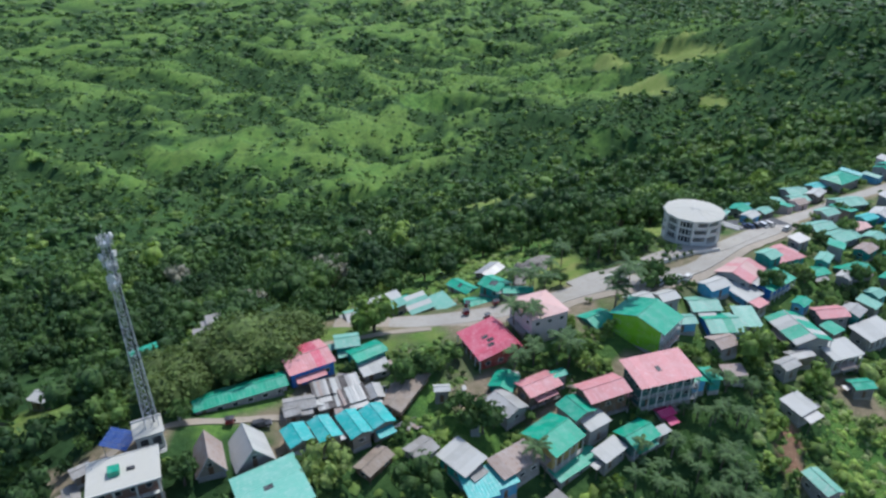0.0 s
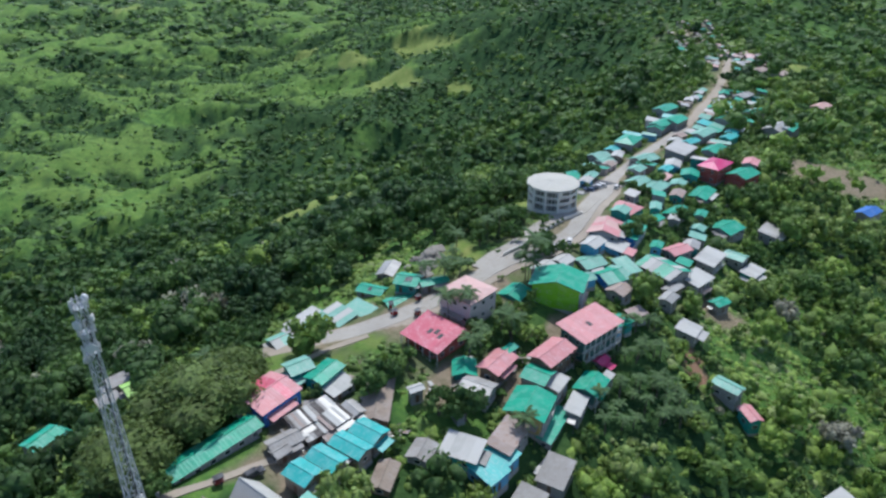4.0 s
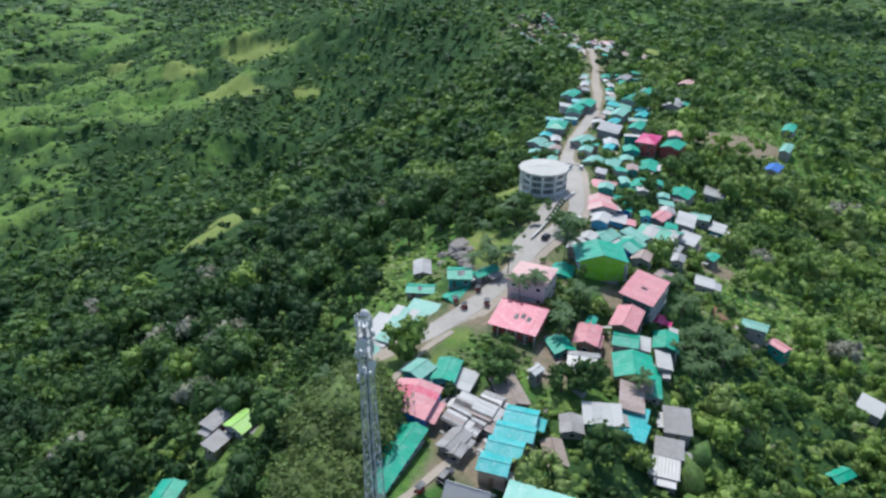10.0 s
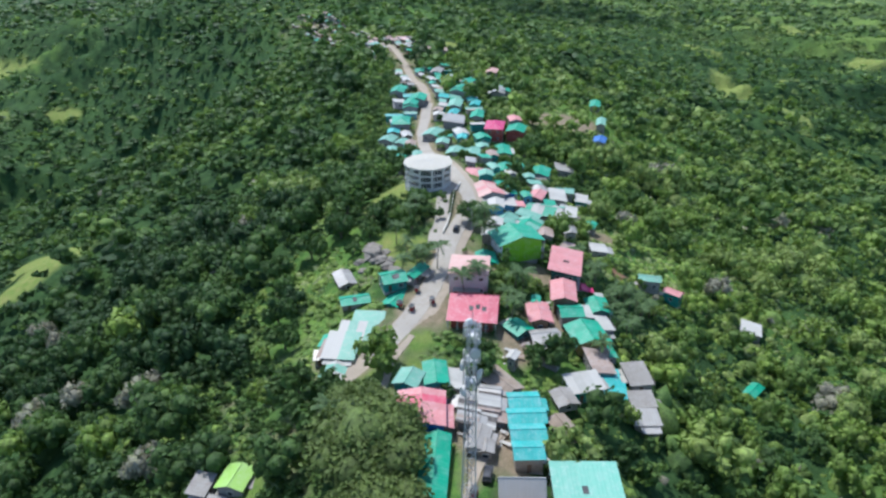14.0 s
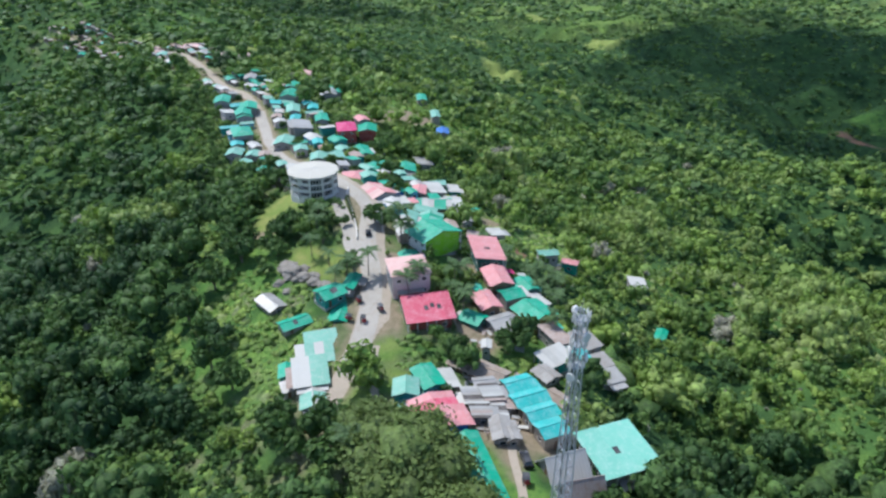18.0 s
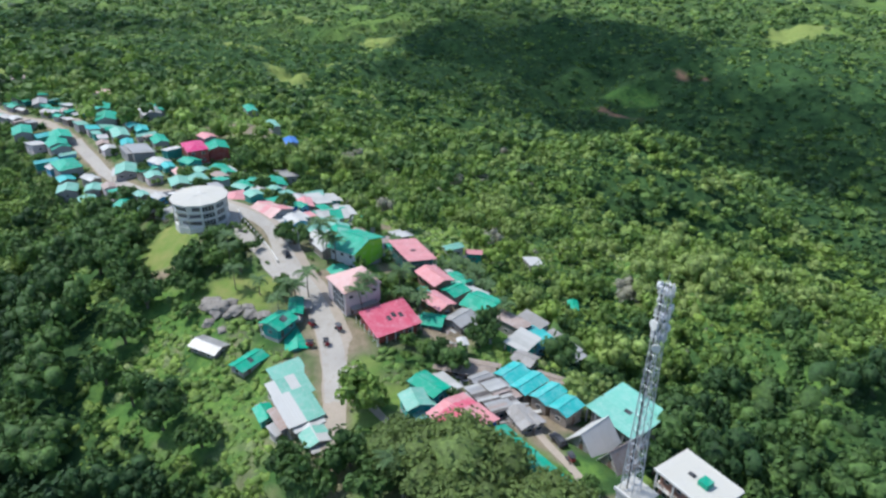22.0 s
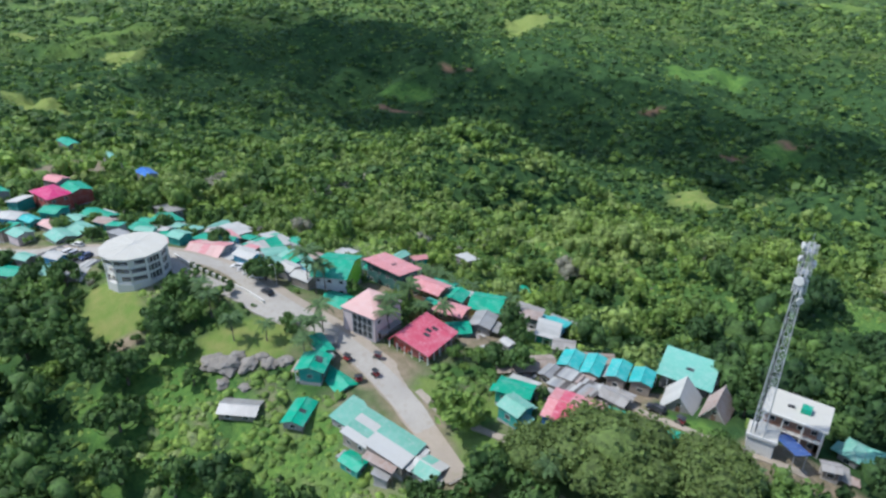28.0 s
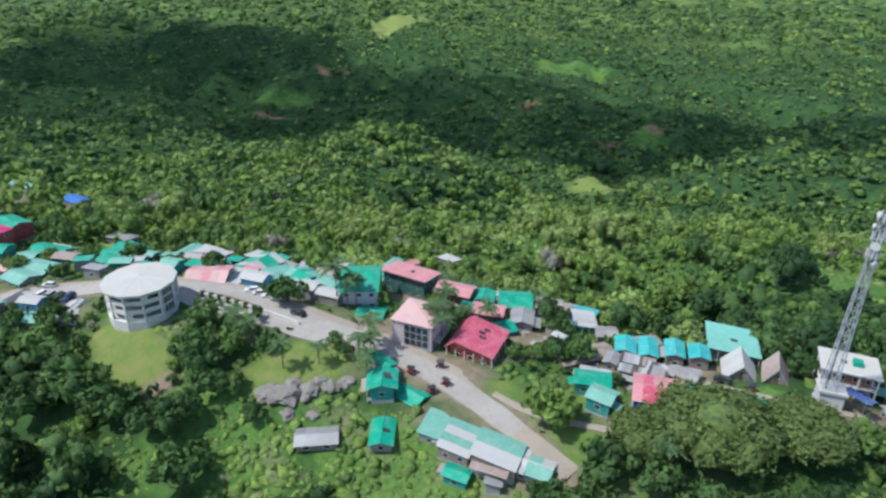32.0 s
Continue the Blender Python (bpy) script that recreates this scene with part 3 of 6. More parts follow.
def ground_sheet():
    def steps(start, stop, fine):
        """Spacing that widens slowly to a limit, then on towards the horizon."""
        out, at, s = [], start, fine
        while at < 4900:
            s = min(s * 1.03, 17.0) if at < stop else s * 1.06
            at += s
            out.append(at)
        return out

    def axis(lo, hi, fine, back, ahead):
        return np.array([-v for v in steps(-lo, back, fine)][::-1] + list(np.arange(lo, hi + 0.01, fine)) + steps(hi, ahead, fine))

    xs, ys = axis(-120, 260, 2.5, 700, 2100), axis(50, 280, 2.5, 1300, 2300)
    X, Y = np.meshgrid(xs, ys)
    Z = height(X, Y)
    nx, ny = len(xs), len(ys)
    idx = np.arange(nx * ny).reshape(ny, nx)
    a, b, c, d = idx[:-1, :-1].ravel(), idx[:-1, 1:].ravel(), idx[1:, 1:].ravel(), idx[1:, :-1].ravel()
    tris = np.vstack([np.stack([a, b, c], 1), np.stack([a, c, d], 1)])
    x, y = X.ravel(), Y.ravel()
    me = tri_mesh("ground", np.stack([x, y, Z.ravel()], 1), tris, LAND)
    rd = road_distance(x, y)
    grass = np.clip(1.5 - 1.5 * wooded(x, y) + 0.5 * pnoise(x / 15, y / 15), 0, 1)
    grass = np.maximum(grass, np.maximum(covered(x, y, ("grass", "verge")), 0.55 * np.clip(1.6 - rd / 40, 0, 1)))
    open_hill = meadows(x, y) * np.clip(1.15 - wooded(x, y), 0, 1)
    lawn = np.maximum(covered(x, y, ("lawn",)), np.maximum(0.3 * open_hill, 0.5 * plain_fields(x, y)) * np.clip(0.75 + 1.1 * pnoise(x / 90 + 4, y / 90), 0.2, 1))
    soil = np.maximum(covered(x, y, ("soil",)), np.clip(1.0 - (rd - 4.2) / 1.6 + pnoise(x / 3, y / 3), 0, 1) * 0.9)
    soil = np.maximum(soil, 0.75 * np.clip(0.55 - rd / 46 + 1.3 * pnoise(x / 8, y / 8) + 0.6 * pnoise(x / 3, y / 3), 0, 1) * (lawn < 0.5))
    verge = covered(x, y, ("verge",))
    soil, lawn = soil * (1 - verge), np.maximum(lawn, 0.5 * verge)
    col = np.stack([grass, lawn, soil, covered(x, y, ("scar",))], 1)
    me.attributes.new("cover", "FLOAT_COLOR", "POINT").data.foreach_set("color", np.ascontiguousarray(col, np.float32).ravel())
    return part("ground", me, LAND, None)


tagged(ground_sheet(), "green ridge and valleys of grass, soil and forest floor", "ground", kind="structure")


def ribbon(name, line, width, mat, lift, thick, label, wobble=0.0, kind="structure", category="road"):
    """A paved strip that follows a smooth line over the land."""
    pts = [Vector((x, y, 0)) for x, y in line]
    fine = []
    for k in range(len(pts) - 1):
        p0, p1, p2, p3 = pts[max(0, k - 1)], pts[k], pts[k + 1], pts[min(len(pts) - 1, k + 2)]
        n = max(2, int((p2 - p1).length / 2.0))
        for i in range(n):
            f = i / n
            fine.append(0.5 * (2 * p1 + (p2 - p0) * f + (2 * p0 - 5 * p1 + 4 * p2 - p3) * f**2 + (3 * p1 - p0 - 3 * p2 + p3) * f**3))
    fine.append(pts[-1])
    bm = bmesh.new()
    rows = []
    for k, p in enumerate(fine):
        way = (fine[min(k + 1, len(fine) - 1)] - fine[max(k - 1, 0)]).normalized()
        side = Vector((-way.y, way.x, 0))
        half = width / 2 + wobble * noise.noise(p * 0.15)
        row = []
        for s in (-1, -0.5, 0, 0.5, 1):
            q = p + side * half * s
            row.append((q.x, q.y, gz(q.x, q.y) + lift))
        mean = sum(r[2] for r in row) / 5
        rows.append([bm.verts.new((r[0], r[1], 0.4 * r[2] + 0.6 * mean)) for r in row] + [bm.verts.new((row[4][0], row[4][1], mean - thick)), bm.verts.new((row[0][0], row[0][1], mean - thick))])
    for lo, hi in zip(rows[:-1], rows[1:]):
        for i in range(7):
            bm.faces.new((lo[i], lo[(i + 1) % 7], hi[(i + 1) % 7], hi[i]))
    bm.faces.new(rows[0])
    bm.faces.new(rows[-1][::-1])
    bmesh.ops.recalc_face_normals(bm, faces=bm.faces[:])
    return tagged(part(name, bm, mat), label, category, kind=kind)


ribbon("shoulder", [(x + 0.3, y - 1.1) for x, y in ROAD[:16]], 8.6, DIRT, 0.12, 0.4, "dusty tan shoulder beside the village road", 0.5, category="road shoulder")
ribbon("road", ROAD[:16], 5.6, CONCRETE_ROAD, 0.22, 0.6, "worn pale concrete village road along the ridge")
ribbon("road_far", ROAD[15:], 5.5, DIRT, 0.3, 0.8, "dusty pale road climbing to the far houses", 0.8)
ribbon("pavement", [(36, 160), (44, 164.6), (51, 167), (58, 170.8), (66, 175.2), (73, 178.6), (84, 180.5), (95, 189), (106, 200)], 4.6, CONCRETE_ROAD, 0.3, 0.6, "pale concrete drive beside the round building", category="pavement")
ribbon("footpath", [(-3, 142.8), (-13, 141.3), (-22.5, 137.3), (-32.5, 132.6), (-39, 129.5)], 1.7, DIRT, 0.18, 0.4, "narrow pale footpath across grass", 0.3, category="path")
ribbon("footpath_upper", [(-10.4, 107.9), (-23.4, 106.9), (-33.8, 106.6), (-44.2, 104), (-54.6, 101.4), (-65, 93.6)], 1.8, DIRT, 0.2, 0.4, "trodden earth path past the huts", 0.5, category="path")
ribbon("yard", [(96, 200), (104, 204), (113, 208), (122, 212)], 13, ASPHALT, 0.34, 0.7, "dark parking yard beside the round building", 1.0, category="yard")

# ---------------- houses ----------------
RNG = random.Random(11)
FOOT = []  # plan of what stands on the ground: x, y, radius


def sheet(w, l, t=0.05, pitch=0.32):
    """A ribbed roof sheet in its own plane: x along the eave, y up the slope."""
    n = max(2, int(w / pitch))
    bm = bmesh.new()
    top = [[bm.verts.new((w * i / n, y, t + (0.022 if i % 2 else 0.0))) for i in range(n + 1)] for y in (0, l)]
    low = [[bm.verts.new((x, y, 0)) for x in (0, w)] for y in (0, l)]
    for i in range(n):
        bm.faces.new((top[0][i], top[0][i + 1], top[1][i + 1], top[1][i]))
    bm.faces.new((low[0][0], low[1][0], low[1][1], low[0][1]))
    for k in (0, 1):
        bm.faces.new((low[k][0], low[k][1], *top[k][::-1]) if k == 0 else (low[k][1], low[k][0], *top[k]))
    bm.faces.new((low[1][0], low[0][0], top[0][0], top[1][0]))
    bm.faces.new((low[0][1], low[1][1], top[1][-1], top[0][-1]))
    return bm


def slope(parent, origin, along, up, w, l, colours, width=2.6):
    """A roof slope laid of ribbed sheets."""
    a, u = Vector(along).normalized(), Vector(up).normalized()
    m = Matrix((a, u, a.cross(u))).transposed().to_4x4()
    n = max(1, round(w / width))
    rise = 0
    for i in range(n):
        c = RNG.choice(colours)
        ob = part("roof_sheet", sheet(w / n + 0.02, l), ROOFS[c], parent)
        ob.matrix_local = Matrix.Translation(Vector(origin) + a * (w * i / n)) @ m @ Matrix.Translation((0, 0, 0.006 * (i % 2)))
    return m


def window(parent, m, w=0.9, h=0.9, frame_mat=None):
    bm = bmesh.new()
    t = 0.09
    for x0, z0, x1, z1 in ((-w / 2, -h / 2, w / 2, -h / 2 + t), (-w / 2, h / 2 - t, w / 2, h / 2), (-w / 2, -h / 2 + t, -w / 2 + t, h / 2 - t), (w / 2 - t, -h / 2 + t, w / 2, h / 2 - t)):
        box(bm, x0, -0.05, z0, x1, 0.06, z1)
    ob = part("window", bm, frame_mat or WHITE, parent)
    ob.matrix_local = m
    part("pane", boxed(-w / 2 + t, -0.03, -h / 2 + t, w / 2 - t, 0.02, h / 2 - t), GLASS, ob)
    return ob


def house(x, y, z, w, d, angle, h, roof="gable", rc="teal", wc="grey", patch="", detail=2, name="house", words="", stilts=False, door_side=0, rise=None, over=0.45, off=0.0, glazed=None, skylights=0, gallery=(), end_wall=""):
    """A village house: w by d under the eaves, walls h high over z, plinth or posts down to the ground."""
    if roof == "gablex":
        roof, w, d, angle = "gable", d, w, angle + 90
    elif roof == "gable" and d > w:
        w, d, angle = d, w, angle + 90
    if detail < 2:
        z = min(max(z, gz(x, y) - 0.3), gz(x, y) + 1.6)
    m = pose(x, y, z, 0, 0, angle)
    label = words or f"{WALL_WORDS[wc]} house with {ROOF_WORDS[rc]} {roof} roof"
    ob = root(name, m, label, name.replace("_", " "), "village houses" if name == "house" else "")
    FOOT.append((x, y, 0.55 * max(w, d) + 0.6, 0.5 * min(w, d)))
    W, D = w - 2 * over, d - 2 * over  # walls stand back from the eaves
    W, D = max(W, 0.6 * w), max(D, 0.6 * d)
    if gallery and detail > 1:
        D -= 1.3 * sum(1 for q in gallery if q % 2 == 0)
        W -= 1.3 * sum(1 for q in gallery if q % 2 == 1)
    colours = [rc] * 5
    if rc == "patch":
        colours = ["grey", "zinc", "white", "white", "rust", "sooty"]
    elif patch:
        colours = [rc] * 3 + [patch] * 2
    low = min(gz(x + a * math.cos(radians(angle)) - b * math.sin(radians(angle)), y + a * math.sin(radians(angle)) + b * math.cos(radians(angle))) for a in (-w / 2, w / 2) for b in (-d / 2, d / 2)) - z
    low = min(low, 0) - 0.5
    k = rise if rise is not None else {"gable": 0.31, "hip": 0.36, "shed": 0.14, "flat": 0.0}[roof]
    wide = 2.4 if detail > 1 else 6.0
    half, r = d / 2, k * d / 2
    floor = 0.0
    if stilts:
        floor = 0.7
        for a in (-W / 2 + 0.1, 0, W / 2 - 0.1):
            for b in (-D / 2 + 0.1, D / 2 - 0.1):
                part("post", boxed(a - 0.09, b - 0.09, low, a + 0.09, b + 0.09, floor), WOODPOST, ob)
    else:
        part("plinth", boxed(-W / 2 - 0.08, -D / 2 - 0.08, low, W / 2 + 0.08, D / 2 + 0.08, 0.15), PLINTH, ob)
    # walls
    bm = bmesh.new()
    x0, x1, y0, y1 = -W / 2, W / 2, -D / 2, D / 2
    if roof == "gable":
        peak = h + r - 0.06
        ya, yb = off * half, half * (1 - off)  # the ridge may stand off the middle
        prof = [(y0, floor), (y1, floor), (y1, h + r * (half - D / 2) / yb - 0.03), (ya, peak), (y0, h + r * (half - D / 2) / (half + ya) - 0.03)]
    elif roof == "shed":
        a, b = h + k * (half - D / 2), h + k * (half + D / 2)
        prof = [(y0, floor), (y1, floor), (y1, b - 0.03), (y0, a - 0.03)]
    else:
        prof = [(y0, floor), (y1, floor), (y1, h), (y0, h)]
    va, vb = [bm.verts.new((x0, p, q)) for p, q in prof], [bm.verts.new((x1, p, q)) for p, q in prof]
    n = n_prof = len(prof)
    for i in range(n):
        bm.faces.new((va[i], vb[i], vb[(i + 1) % n], va[(i + 1) % n]))
    bm.faces.new(va[::-1])
    bm.faces.new(vb)
    bmesh.ops.recalc_face_normals(bm, faces=bm.faces[:])
    part("wall", bm, WALLS[wc], ob)
    # roof
    if roof == "gable":
        slope(ob, (-w / 2, -half, h), (1, 0, 0), (0, half + ya, r), w, math.hypot(half + ya, r), colours, wide)
        slope(ob, (w / 2, half, h), (-1, 0, 0), (0, -yb, r), w, math.hypot(yb, r), colours, wide)
        bm = bmesh.new()
        tube(bm, ((-w / 2 - 0.03, ya, h + r + 0.06), (w / 2 + 0.03, ya, h + r + 0.06)), (0.14, 0.14), 6)
        part("ridge_cap", bm, ROOFS[colours[0]], ob)
        if detail > 1:
            for s in (-1, 1):
                for side in (-1, 1):
                    bm = bmesh.new()
                    tube(bm, ((s * (w / 2 - 0.06), side * half, h - 0.08), (s * (w / 2 - 0.06), ya, h + r - 0.08)), (0.09, 0.09), 4)
                    part("bargeboard", bm, WOODPOST, ob)
    elif roof == "shed":
        length = math.hypot(d, k * d)
        slope(ob, (-w / 2, -half, h), (1, 0, 0), (0, d, k * d), w, length, colours, 0.75 if rc == "patch" else wide)
        if detail > 1:
            part("fascia", boxed(-w / 2 + 0.05, half - 0.1, h + k * d - 0.2, w / 2 - 0.05, half - 0.04, h + k * d - 0.01), WOODPOST, ob)
    elif roof == "hip":
        s = max(0.3, w - d) / 2
        tops = [(-s, 0), (s, 0)]
        cs = [(-w / 2, -half), (w / 2, -half), (w / 2, half), (-w / 2, half)]
        for q in ((cs[0], cs[1], tops[1], tops[0]), (cs[2], cs[3], tops[0], tops[1]), (cs[1], cs[2], tops[1]), (cs[3], cs[0], tops[0])):
            bm = bmesh.new()
            hi = [bm.verts.new((p[0], p[1], h + (r if p in tops else 0) + 0.06)) for p in q]
            lo = [bm.verts.new((p[0], p[1], h + (r if p in tops else 0))) for p in q]
            nq = len(q)
            bm.faces.new(hi)
            bm.faces.new(lo[::-1])
            for i in range(nq):
                bm.faces.new((lo[i], lo[(i + 1) % nq], hi[(i + 1) % nq], hi[i]))
            part("roof_slope", bm, ROOFS[colours[0]], ob)
        bm = bmesh.new()
        tube(bm, ((-s, 0, h + r + 0.07), (s, 0, h + r + 0.07)), (0.13, 0.13), 6)
        part("ridge_cap", bm, ROOFS[colours[0]], ob)
        part("soffit", boxed(-w / 2 + 0.1, -half + 0.1, h - 0.12, w / 2 - 0.1, half - 0.1, h - 0.02), WOODPOST, ob)
    else:
        part("roof_slab", boxed(-w / 2, -half, h, w / 2, half, h + 0.3, 0.04), ROOFS[rc], ob)
    if glazed is not None:
        length, at = (W, D / 2) if glazed % 2 == 0 else (D, W / 2)
        m = pose(0, 0, 0, 0, 0, 90 * glazed)
        span = 0.62 * length
        g = part("glazing", boxed(0.12 * length - span / 2, -at - 0.1, 0.6, 0.12 * length + span / 2, -at - 0.02, h - 0.6), GLASS, ob, "dark glazed stair front")
        g.matrix_local = m
        for i in range(5):
            u = 0.12 * length - span / 2 + span * i / 4
            f = part("mullion", boxed(u - 0.07, -at - 0.18, 0.6, u + 0.07, -at - 0.1, h - 0.6), STEEL, ob)
            f.matrix_local = m
        for i in range(4):
            v = 0.6 + (h - 1.2) * i / 3
            f = part("transom", boxed(0.12 * length - span / 2, -at - 0.16, v - 0.06, 0.12 * length + span / 2, -at - 0.1, v + 0.06), STEEL, ob)
            f.matrix_local = m
    if skylights and roof in ("gable", "shed"):
        up = Vector((0, half + off * half, r)) if roof == "gable" else Vector((0, d, k * d))
        u, a = up.normalized(), Vector((1, 0, 0))
        m = Matrix.Translation((-w / 2, -half, h)) @ Matrix((a, u, a.cross(u))).transposed().to_4x4()
        for i in range(skylights):
            x0, y0 = w * (0.42 + 0.13 * i), up.length * (0.4 + 0.07 * (i % 2))
            s = part("skylight", boxed(x0, y0, 0.05, x0 + 1.1, y0 + 1.7, 0.14, 0.02), DARKMETAL, ob, "small dark roof panel")
            s.matrix_local = m
    # windows and a door
    storeys = max(1, int((h - floor) / 2.7))
    for q in gallery:
        # open gallery under the eave: floor, posts, rails and balusters
        full, depth, at = (w, (d - D) / 2, D / 2) if q % 2 == 0 else (d, (w - W) / 2, W / 2)
        turn, post = pose(0, 0, 0, 0, 0, 90 * q), WHITE if wc not in ("brown", "wood", "board") else WOODPOST
        for level in range(storeys):
            b, up = floor + (h - floor) * level / storeys, (h - floor) / storeys
            fl = part("gallery_floor", boxed(-full / 2 + 0.25, -at - depth + 0.15, b, full / 2 - 0.25, -at - 0.01, b + 0.16), PLINTH, ob)
            fl.matrix_local = turn
            n = max(3, round(full / 2.4) + 1)
            for i in range(n):
                u = -full / 2 + 0.4 + (full - 0.8) * i / (n - 1)
                f = part("gallery_post", boxed(u - 0.09, -at - depth + 0.2, b + 0.16, u + 0.09, -at - depth + 0.38, b + up - 0.02), post, ob)
                f.matrix_local = turn
            for v in (0.55, 1.0):
                f = part("rail", boxed(-full / 2 + 0.5, -at - depth + 0.26, b + v, full / 2 - 0.5, -at - depth + 0.32, b + v + 0.08), post, ob)
                f.matrix_local = turn
        for u in (-full / 2 + 0.45, 0, full / 2 - 0.45):
            f = part("gallery_stilt", boxed(u - 0.12, -at - depth + 0.18, low, u + 0.12, -at - depth + 0.42, floor), PLINTH, ob)
            f.matrix_local = turn
    if end_wall:
        bm = bmesh.new()
        lo = [(p, q) if q > floor + 0.01 else (p, floor + 0.02) for p, q in prof]
        a = [bm.verts.new((x0 - 0.05, p, q)) for p, q in lo]
        b = [bm.verts.new((x0 - 0.003, p, q)) for p, q in lo]
        for i in range(n_prof):
            bm.faces.new((a[i], b[i], b[(i + 1) % n_prof], a[(i + 1) % n_prof]))
        bm.faces.new(a[::-1])
        bm.faces.new(b)
        bmesh.ops.recalc_face_normals(bm, faces=bm.faces[:])
        part("gable_panel", bm, WALLS[end_wall], ob, WALL_WORDS[end_wall] + " gable end")
    for level in range(storeys):
        zc = floor + (h - floor) * (level + 0.5) / storeys + 0.1
        for side, length, at in ((0, W, -D / 2), (180, W, D / 2), (90, D, W / 2), (270, D, -W / 2)):
            count = max(1, int(length / (3.0 if detail > 1 else 5.0)))
            if detail == 0:
                continue
            if detail < 2 and side > 0 and level > 0:
                continue
            if glazed is not None and side == 90 * glazed:
                continue
            if side // 90 in gallery and level > 0 and detail < 2:
                continue
            for i in range(count):
                u = (i + 0.5) / count * length - length / 2
                q = pose(0, 0, 0, 0, 0, side) @ Matrix.Translation((u, -abs(at), zc))
                if level == 0 and side == door_side * 90 and i == 0:
                    ds = part("door", boxed(-0.42, -0.05, floor + 0.15, 0.42, 0.04, min(floor + 2.15, h - 0.1), 0.02), DOORWOOD, ob)
                    ds.matrix_local = pose(0, 0, 0, 0, 0, side) @ Matrix.Translation((u, -abs(at), 0))
                    continue
                if detail < 2 and (i + level + int(x)) % 2:
                    continue
                window(ob, q, min(1.35, 0.6 * length / count), 1.05)
    if detail > 1 and not stilts and h > 2.4 and w < 15:
        for side in RNG.sample((0, 1, 2, 3), RNG.choice((1, 1, 2))):
            length, at = (W, D / 2) if side % 2 == 0 else (D, W / 2)
            aw, deep, up = length * RNG.uniform(0.5, 0.95), RNG.uniform(1.5, 2.6), min(h - 0.25, RNG.uniform(2.1, 2.7))
            shift = RNG.uniform(-0.5, 0.5) * (length - aw)
            lean = part("awning", sheet(aw, deep), ROOFS[RNG.choice(("zinc", "rust", "white", "grey", rc if rc != "patch" else "zinc"))], ob, "lean-to roof on thin posts")
            lean.matrix_local = pose(0, 0, 0, 0, 0, 90 * side) @ Matrix.Translation((shift - aw / 2, -at - deep * 0.985 - 0.02, up - 0.17 * deep)) @ pose(0, 0, 0, 9.6, 0, 0)
            for s in (-1, 1):
                p = part("awning_post", boxed(shift + s * (aw / 2 - 0.12) - 0.05, -at - deep + 0.12, low, shift + s * (aw / 2 - 0.12) + 0.05, -at - deep + 0.22, up - 0.17 * deep + 0.02), WOODPOST, ob)
                p.matrix_local = pose(0, 0, 0, 0, 0, 90 * side)
    return ob


house(14.5, 178.7, -6.6, 5.7, 9.3, -37, 2.5, "gable", "zinc", "board", stilts=True)
house(5.7, 167.9, -6.1, 8.5, 5.4, -44, 2.5, "gable", "teal", "grey", stilts=True, skylights=1)
house(14.6, 160.8, -1.8, 7.3, 7.2, -40, 3.3, "gable", "teal", "teal", skylights=2, gallery=(2,))
house(10.9, 156.3, -4.7, 10.2, 6.5, 5, 2.5, "gable", "teal", "teal")
house(20.6, 156.7, -0.7, 8.6, 4.0, 0, 2.5, "gable", "teal", "grey")
house(-0.6, 158.3, -5.7, 8.5, 5.6, -63, 2.5, "shed", "pale", "grey", patch="teal")
house(-7.2, 157.4, -5.8, 9.4, 7.3, -65, 2.5, "shed", "white", "board", patch="pale")
house(-15.9, 155.1, -4.7, 8.4, 9.9, -65, 2.7, "shed", "white", "board", patch="pale")
house(-22.8, 151.9, -5.6, 6.0, 8.0, -69, 2.5, "gable", "white", "grey", patch="pale")
house(-12.2, 162.9, -7.8, 4.1, 5.7, -68, 2.5, "gable", "teal", "teal")
house(-19.1, 159.6, -6.8, 3.3, 3.8, -55, 2.5, "shed", "zinc", "grey", detail=1)
house(24.1, 141.3, -0.5, 11.2, 11.3, -65, 7.0, "hip", "salmon", "pink", rise=0.2, glazed=3)
house(39.9, 144.7, -2.1, 7.4, 7.7, -55, 2.5, "gable", "teal", "teal")
house(11.6, 133.2, -3.0, 13.0, 12.4, -66, 4.3, "gable", "red", "redw", rise=0.36, off=0.6, skylights=3, gallery=(0, 3))
house(51.0, 139.8, -1.9, 15.0, 11.0, -42, 6.4, "gablex", "teal", "white", rise=0.3, gallery=(0,), end_wall="lime", words="tall white house with teal metal roof and lime green gable")
house(50.0, 122.7, -6.1, 16.0, 9.7, 18, 6.5, "shed", "pink", "dark", skylights=1, gallery=(0, 1), words="two-storey house with pink metal roof and white-posted galleries")
house(35.8, 117.7, -5.9, 11.1, 7.3, 24, 5.1, "gable", "pink", "brown", gallery=(0,))
house(21.6, 119.0, -4.2, 9.4, 6.3, 31, 3.6, "gable", "pink", "brown", gallery=(0,))
house(23.2, 105.9, -7.8, 9.8, 9.7, 42, 4.3, "gable", "teal", "yellow", gallery=(0,))
house(27.7, 102.5, -10.9, 12.6, 3.8, 37, 2.5, "shed", "teal", "grey")
house(29.1, 112.8, -6.6, 6.5, 6.6, 34, 4.5, "gable", "teal", "grey")
house(32.7, 110.3, -7.8, 6.5, 4.4, 34, 4.2, "shed", "white", "grey")
house(35.3, 105.1, -10.1, 7.6, 4.1, 40, 3.0, "shed", "white", "grey")
house(42.2, 109.4, -9.7, 8.2, 6.5, 33, 3.3, "gable", "teal", "dark", gallery=(0,))
